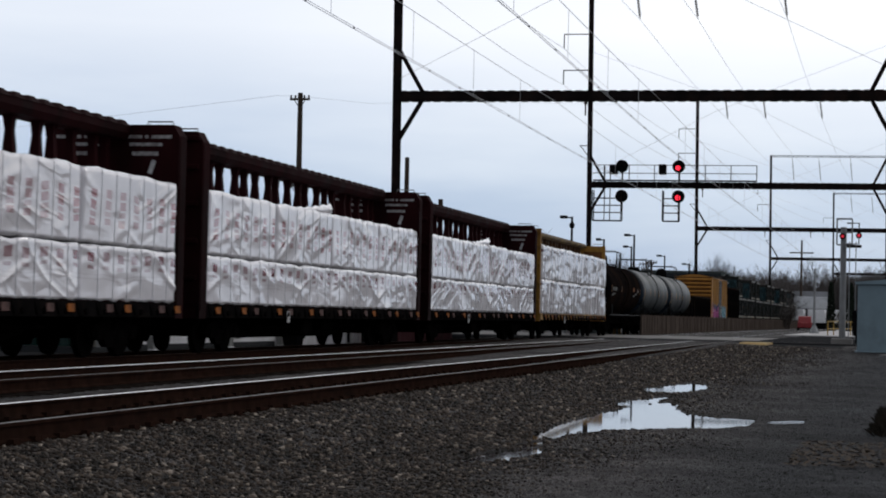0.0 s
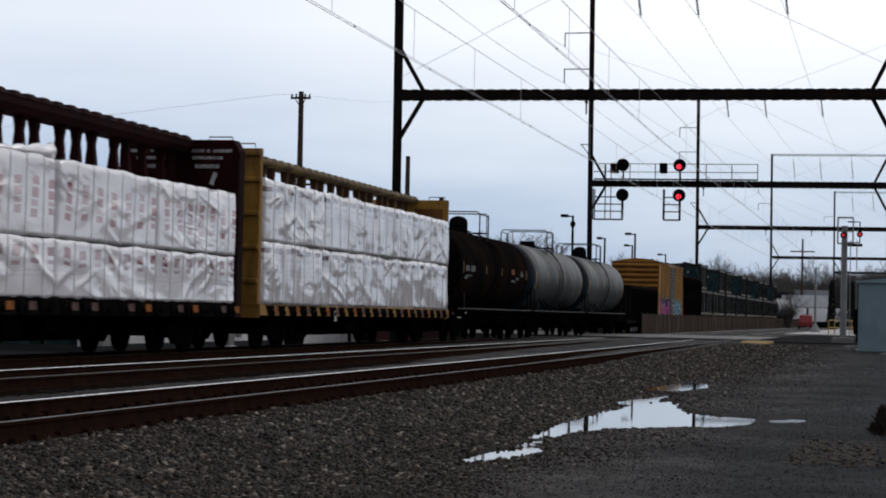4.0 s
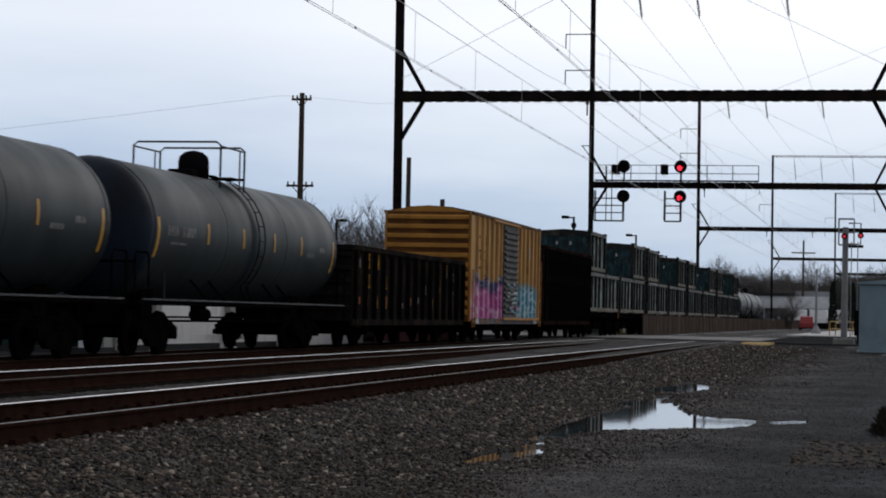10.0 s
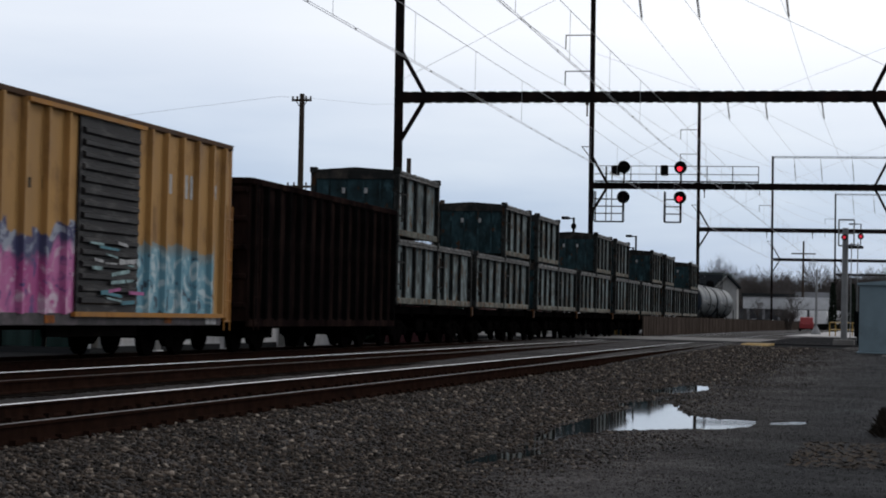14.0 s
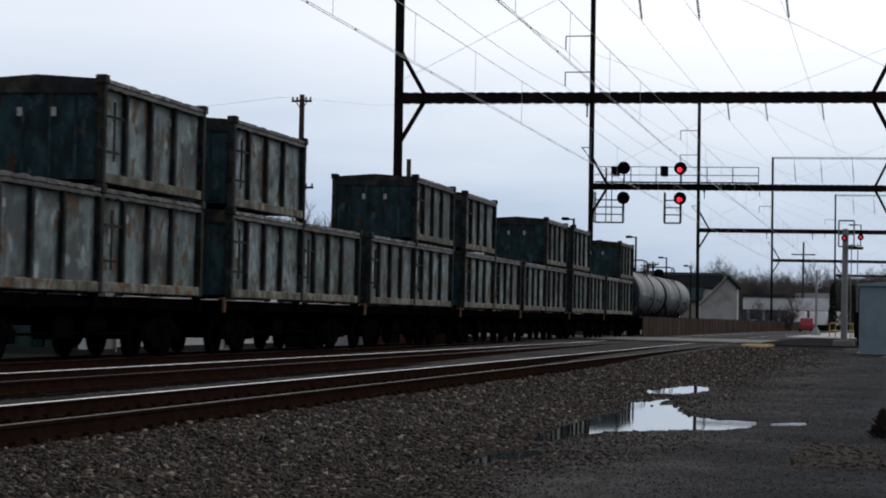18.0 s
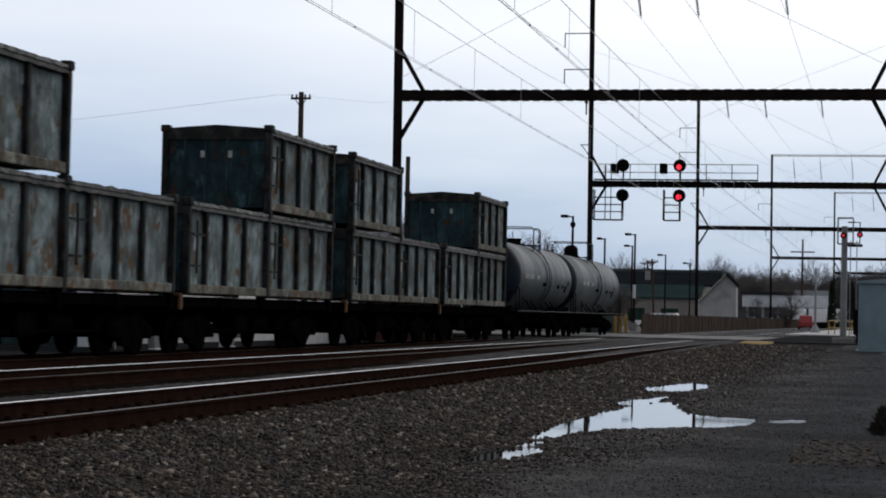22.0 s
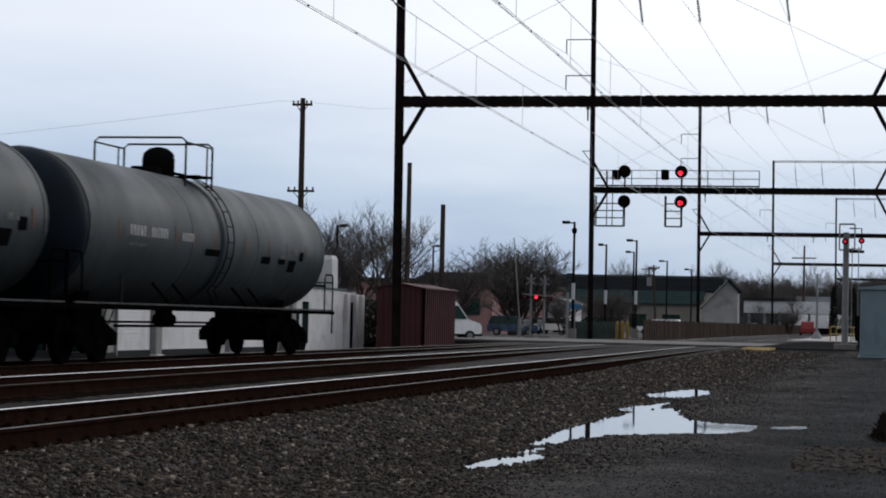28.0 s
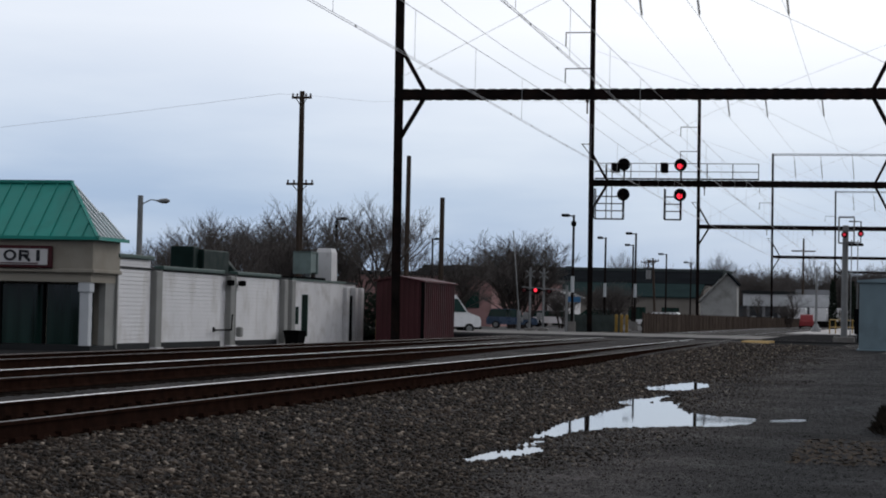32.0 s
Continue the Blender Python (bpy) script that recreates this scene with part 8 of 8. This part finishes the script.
# ---- fences, crossing gear, line-side gear ----
def make_fences():
    f = thing("track_fence", "long brown slatted fence between the tracks", "fence")
    s, i = 122.0, 0
    slat = Geo().box(-0.46, 0.46, -0.02, 0.02, 0.06, 1.25).mesh("slat", M_FENCE)
    post = Geo().box(-0.05, 0.05, -0.05, 0.05, 0.0, 1.32, 0.01).mesh("post", M_FENCE)
    while s < 372:
        part("slat", slat, None, f, m=on_line(s, D2 + 1.95, -0.05))
        if i % 3 == 0:
            part("post", post, None, f, m=on_line(s - 0.47, D2 + 1.95, -0.05))
        s += 0.95
        i += 1
    f = thing("lot_fence", "low dull green slatted fence beside the crossing", "fence")
    for k in range(6):
        y = 17.94 + k * 0.62
        part("panel", Geo().box(130.0, 130.05, y, y + 0.58, -0.1, 1.05), M_FENCEGREEN, f)
        part("post", Geo().box(129.95, 130.1, y - 0.05, y, -0.1, 1.15), M_FENCEGREEN, f)
    for k in range(3):
        b = thing("bollard", "yellow painted steel bollard", "bollard", pose(128, 18.0 - k * 0.33, -0.1), "bollards")
        part("post", Geo().tube([(0, 0, 0), (0, 0, 1.15), (0, 0, 1.2)], [0.10, 0.10, 0.05], 8), M_YELLOW, b)
    r = thing("platform_railing", "low yellow steel railing at the platform", "railing")
    for k in range(7):
        part("post", Geo().tube([(150 + k * 2, 5.6 - k * 0.35, 0.0), (150 + k * 2, 5.6 - k * 0.35, 1.1)], 0.04, 6), M_YELLOW, r)
    for z in (0.55, 1.08):
        part("rail", Geo().tube([(150, 5.6, z), (162, 3.5, z)], 0.035, 6), M_YELLOW, r)


def make_crossing_signal(x, y, lit, h=3.0):
    c = thing("crossing_signal", "railway crossing signal post with paired lamps", "crossing signal", pose(x, y, -0.1), "crossing signals")
    part("post", Geo().tube([(0, 0, 0), (0, 0, h + 1.4)], 0.07, 8), M_ALU, c)
    part("base", Geo().box(-0.3, 0.3, -0.3, 0.3, 0, 0.25, 0.03), M_CONC, c)
    part("lamp_bar", Geo().bar((-0.1, -0.4, h), (-0.1, 0.4, h), 0.05, 0.06), M_BLACK, c)
    for k, yy in enumerate((-0.36, 0.36)):
        part("lamp_disc", Geo().disc((-0.12, yy, h), (1, 0, 0), 0.18, 0.04, 18), M_BLACK, c)
        part("lamp_lens", Geo().disc((-0.16, yy, h), (1, 0, 0), 0.10, 0.03, 14), M_RED if lit and k == 0 else M_DARKRED, c, "red crossing lamp")
    for a in (-1, 1):
        part("cross_board", Geo().bar((-0.1, -0.28, h + 1.0 - a * 0.22), (-0.1, 0.28, h + 1.0 + a * 0.22), 0.03, 0.07), M_ALU, c)
    part("gate_machine", Geo().box(-0.15, 0.15, 0.1, 0.4, 0.75, 1.2, 0.04), M_ALU, c)


M_DARKRED = mat("unlit_red_lens", (0.09, 0.008, 0.010), 0.3, 0.0, 0.1, 3.0, spec=0.4)


def make_lineside():
    make_crossing_signal(124, 22.82, True, 2.58)
    make_crossing_signal(124.6, 22.08, False, 2.55)
    g = thing("crossing_gate", "raised crossing gate arm with dark counterweight", "crossing gate", pose(123, 23.3, -0.1))
    part("mast", Geo().tube([(0, 0, 0), (0, 0, 1.3)], 0.12, 8), M_ALU, g)
    part("gate_arm", Geo().bar((0, 0, 1.0), (0.2, 0.5, 6.2), 0.05, 0.10), M_ALU, g)
    part("counterweight", Geo().box(-0.12, 0.12, -0.25, 0.05, 0.6, 0.9, 0.04), M_ALU, g)
    g = thing("crossing_gate", "lowered white crossing gate arm over the road", "crossing gate", pose(122.6, 21.5, -0.1))
    part("gate_arm", Geo().bar((0, 1.6, 2.75), (0, -1.2, 2.6), 0.04, 0.06), M_ALU, g)
    part("mast", Geo().tube([(0, -1.2, 0), (0, -1.2, 2.9)], 0.08, 8), M_ALU, g)
    b = thing("road_sign", "small blue road sign on a post", "sign", pose(128, 20.72, -0.1))
    part("post", Geo().tube([(0, 0, 0), (0, 0, 2.3)], 0.04, 6), M_ALU, b)
    part("plate", Geo().box(-0.06, -0.03, -0.42, 0.42, 1.92, 2.26, 0.01), M_BLUESIGN, b)
    up = thing("utility_pole", "slim far utility pole with a crossarm", "utility pole", pose(330, 16.6, -0.2))
    part("pole", Geo().tube([(0, 0, 0), (0, 0, 14.2)], [0.22, 0.14], 8), M_WOODPOLE, up)
    part("crossarm", Geo().bar((0, -1.9, 12.2), (0, 1.9, 12.2), 0.16, 0.2), M_WOODPOLE, up)
    # relay cabinet
    c = thing("relay_cabinet", "pale blue-grey steel relay cabinet on gravel", "relay cabinet", pose(80, 0, -0.12))
    part("body", Geo().box(0, 2.2, -0.9, 1.88, 0.06, 2.62, 0.03), M_CABINET, c)
    part("roof", Geo().prism([(-1.0, 2.62), (1.98, 2.62), (1.98, 2.70), (0.5, 2.84), (-1.0, 2.70)], -0.1, 2.3), M_CABINET, c)
    part("plinth", Geo().box(-0.05, 2.25, -0.95, 1.96, -0.2, 0.07, 0.02), M_CABINET, c)
    for y in (1.2, 0.45):
        part("panel_seam", Geo().box(-0.02, 0.0, y - 0.03, y + 0.03, 0.1, 2.6), M_CABINET, c)
    # signal mast with lamps
    m = thing("signal_mast", "stout grey cantilever signal mast with red lamps", "signal", pose(100, 2.95, -0.1))
    part("column", Geo().tube([(0, 0.1, 0.0), (0, 0.1, 5.7)], [0.16, 0.14], 14), M_ALU, m)
    part("base", Geo().box(-0.5, 0.5, -0.4, 0.6, 0, 0.35, 0.04), M_CONC, m)
    part("cage", Geo().tube([(0, -0.05, 5.9), (0, -0.62, 5.9), (0, -0.62, 4.9), (0, -0.05, 4.9)], 0.04, 6).box(-0.2, 0.2, -0.75, -0.05, 4.72, 4.85, 0.02), M_STEEL, m)
    for y, z in ((0.15, 5.25), (-0.62, 5.3)):
        part("lamp_disc", Geo().disc((-0.22, y, z), (1, 0, 0), 0.15, 0.05, 16), M_BLACK, m)
        part("lamp_lens", Geo().disc((-0.26, y, z), (1, 0, 0), 0.075, 0.03, 12), M_REDDIM, m, "glowing red lens")
    for x in (-0.3, 0.3):
        for y in (-0.3, 0.42):
            part("cage_post", Geo().bar((x, y, 4.85), (x, y, 6.1), 0.05, 0.05), M_ALU, m)
    for z in (4.85, 5.45, 6.1):
        for x in (-0.3, 0.3):
            part("cage_rail", Geo().bar((x, -0.3, z), (x, 0.42, z), 0.05, 0.05), M_ALU, m)
    part("ladder", Geo().tube([(-0.25, -0.2, 0.3), (-0.25, -0.2, 5.0)], 0.025, 5).tube([(-0.25, -0.5, 0.3), (-0.25, -0.5, 5.0)], 0.025, 5), M_ALU, m)
    s = thing("gate_mast", "slim grey mast on a broad flared base", "mast", pose(170, 7.45, 0.08) @ Matrix.Scale(1.44, 4))
    part("mast", Geo().tube([(0, 0, 0), (0, 0, 3.7)], [0.08, 0.055], 10), M_ALU, s)
    part("base", Geo().loft([[(r * math.cos(a), r * math.sin(a), z) for a in [2 * math.pi * q / 10 for q in range(10)]] for r, z in ((0.30, 0), (0.27, 0.12), (0.10, 0.45))]), M_ALU, s)
    bx = thing("equipment_box", "small black equipment box on a post", "equipment box", pose(99, 2.35, -0.1))
    part("case", Geo().box(-0.2, 0.2, -0.2, 0.2, 0.5, 1.7, 0.03), M_BLACK, bx)
    part("stand", Geo().tube([(0, 0, 0), (0, 0, 0.6)], 0.06, 6), M_BLACK, bx)


def make_weeds():
    rnd = random.Random(8)
    g = Geo()
    for i in range(1500):
        x, y = 27.5 + rnd.gauss(0, 0.35), 0.17 + rnd.gauss(0, 0.10)
        a, h = rnd.uniform(0, 6.28), rnd.uniform(0.06, 0.40) * math.exp(-((y - 0.17) / 0.2) ** 2)
        z = ground_z(x, y) - 0.02
        dx, dy = 0.16 * math.cos(a), 0.16 * math.sin(a)
        w = 0.012
        g.face([(x - w, y - w, z), (x + w, y + w, z), (x + dx * 0.6, y + dy * 0.6, z + h * 0.8), (x + dx, y + dy, z + h)])
    tagged(part("weed_clump", g, M_WEED), "dark clump of dead weeds in the gravel", "weeds", kind="stuff")
    g = Geo()
    for i in range(900):
        x, y = rnd.uniform(21, 25), rnd.uniform(0.1, 1.2)
        z = ground_z(x, y) + 0.015
        a = rnd.uniform(0, 6.28)
        s = rnd.uniform(0.02, 0.05)
        g.face([(x + s * math.cos(a), y + s * math.sin(a), z + rnd.uniform(0, 0.03)), (x - s * math.sin(a), y + s * math.cos(a), z + 0.01), (x - s * math.cos(a), y - s * math.sin(a), z + rnd.uniform(0, 0.03))])
    tagged(part("leaf_litter", g, M_LITTER), "scattered brown dead leaves on gravel", "leaves", kind="stuff")


def make_hedge():
    """A dark evergreen hedge of many small leaves between the building's end and the shed."""
    rnd = random.Random(3)
    h = thing("hedge", "dark evergreen hedge between the white building and the shed", "hedge", pose(96, 24.6, -0.3))
    g = Geo()
    for i in range(5200):
        x, y, z = rnd.uniform(-1.2, 1.2), rnd.uniform(-2.2, 2.2), rnd.uniform(0.05, 2.25) * (1 - 0.08 * rnd.random())
        if (x / 1.25) ** 2 + max(0, z - 1.6) ** 2 > 1.0:
            continue
        s_ = rnd.uniform(0.05, 0.10)
        a, b = Vector((rnd.gauss(0, 1), rnd.gauss(0, 1), rnd.gauss(0, 1))).normalized() * s_, Vector((rnd.gauss(0, 1), rnd.gauss(0, 1), rnd.gauss(0, 1))).normalized() * s_
        c = Vector((x, y, z))
        g.face([c - a, c + b, c + a, c - b])
    part("foliage", g, M_HEDGE, h)
    st = Geo()
    for k in range(7):
        st.tube([(0, -1.8 + k * 0.6, 0), (0.1, -1.8 + k * 0.6, 1.2)], 0.04, 5)
    part("stems", st, M_BARK, h)


M_HEDGE = mat("dark_evergreen_leaves", (0.012, 0.018, 0.012), 0.8, 0.0, 0.4, 6.0)


# ---- build ----
make_ground()
make_tracks()
for px_, yl_, yr_, zb_ in PORTALS:
    make_portal("overhead_portal", px_, yl_, yr_, zb_, 22.3 if px_ < 250 else 23.3, 13.6 if px_ < 100 else 11.85)
make_wires()
make_signal_bridge()
make_paving()
make_shop()
make_annex()
make_shed()
make_poles()
make_trees()
make_hill()
make_far_buildings()
make_vehicles()
make_fences()
make_lineside()
make_weeds()
make_hedge()
make_train()
make_stones("gravel_stones", "loose crushed stone on the wet ground", 190000, 5, (12.3, 88, -0.8, 7.4), 0.0165)
motions()
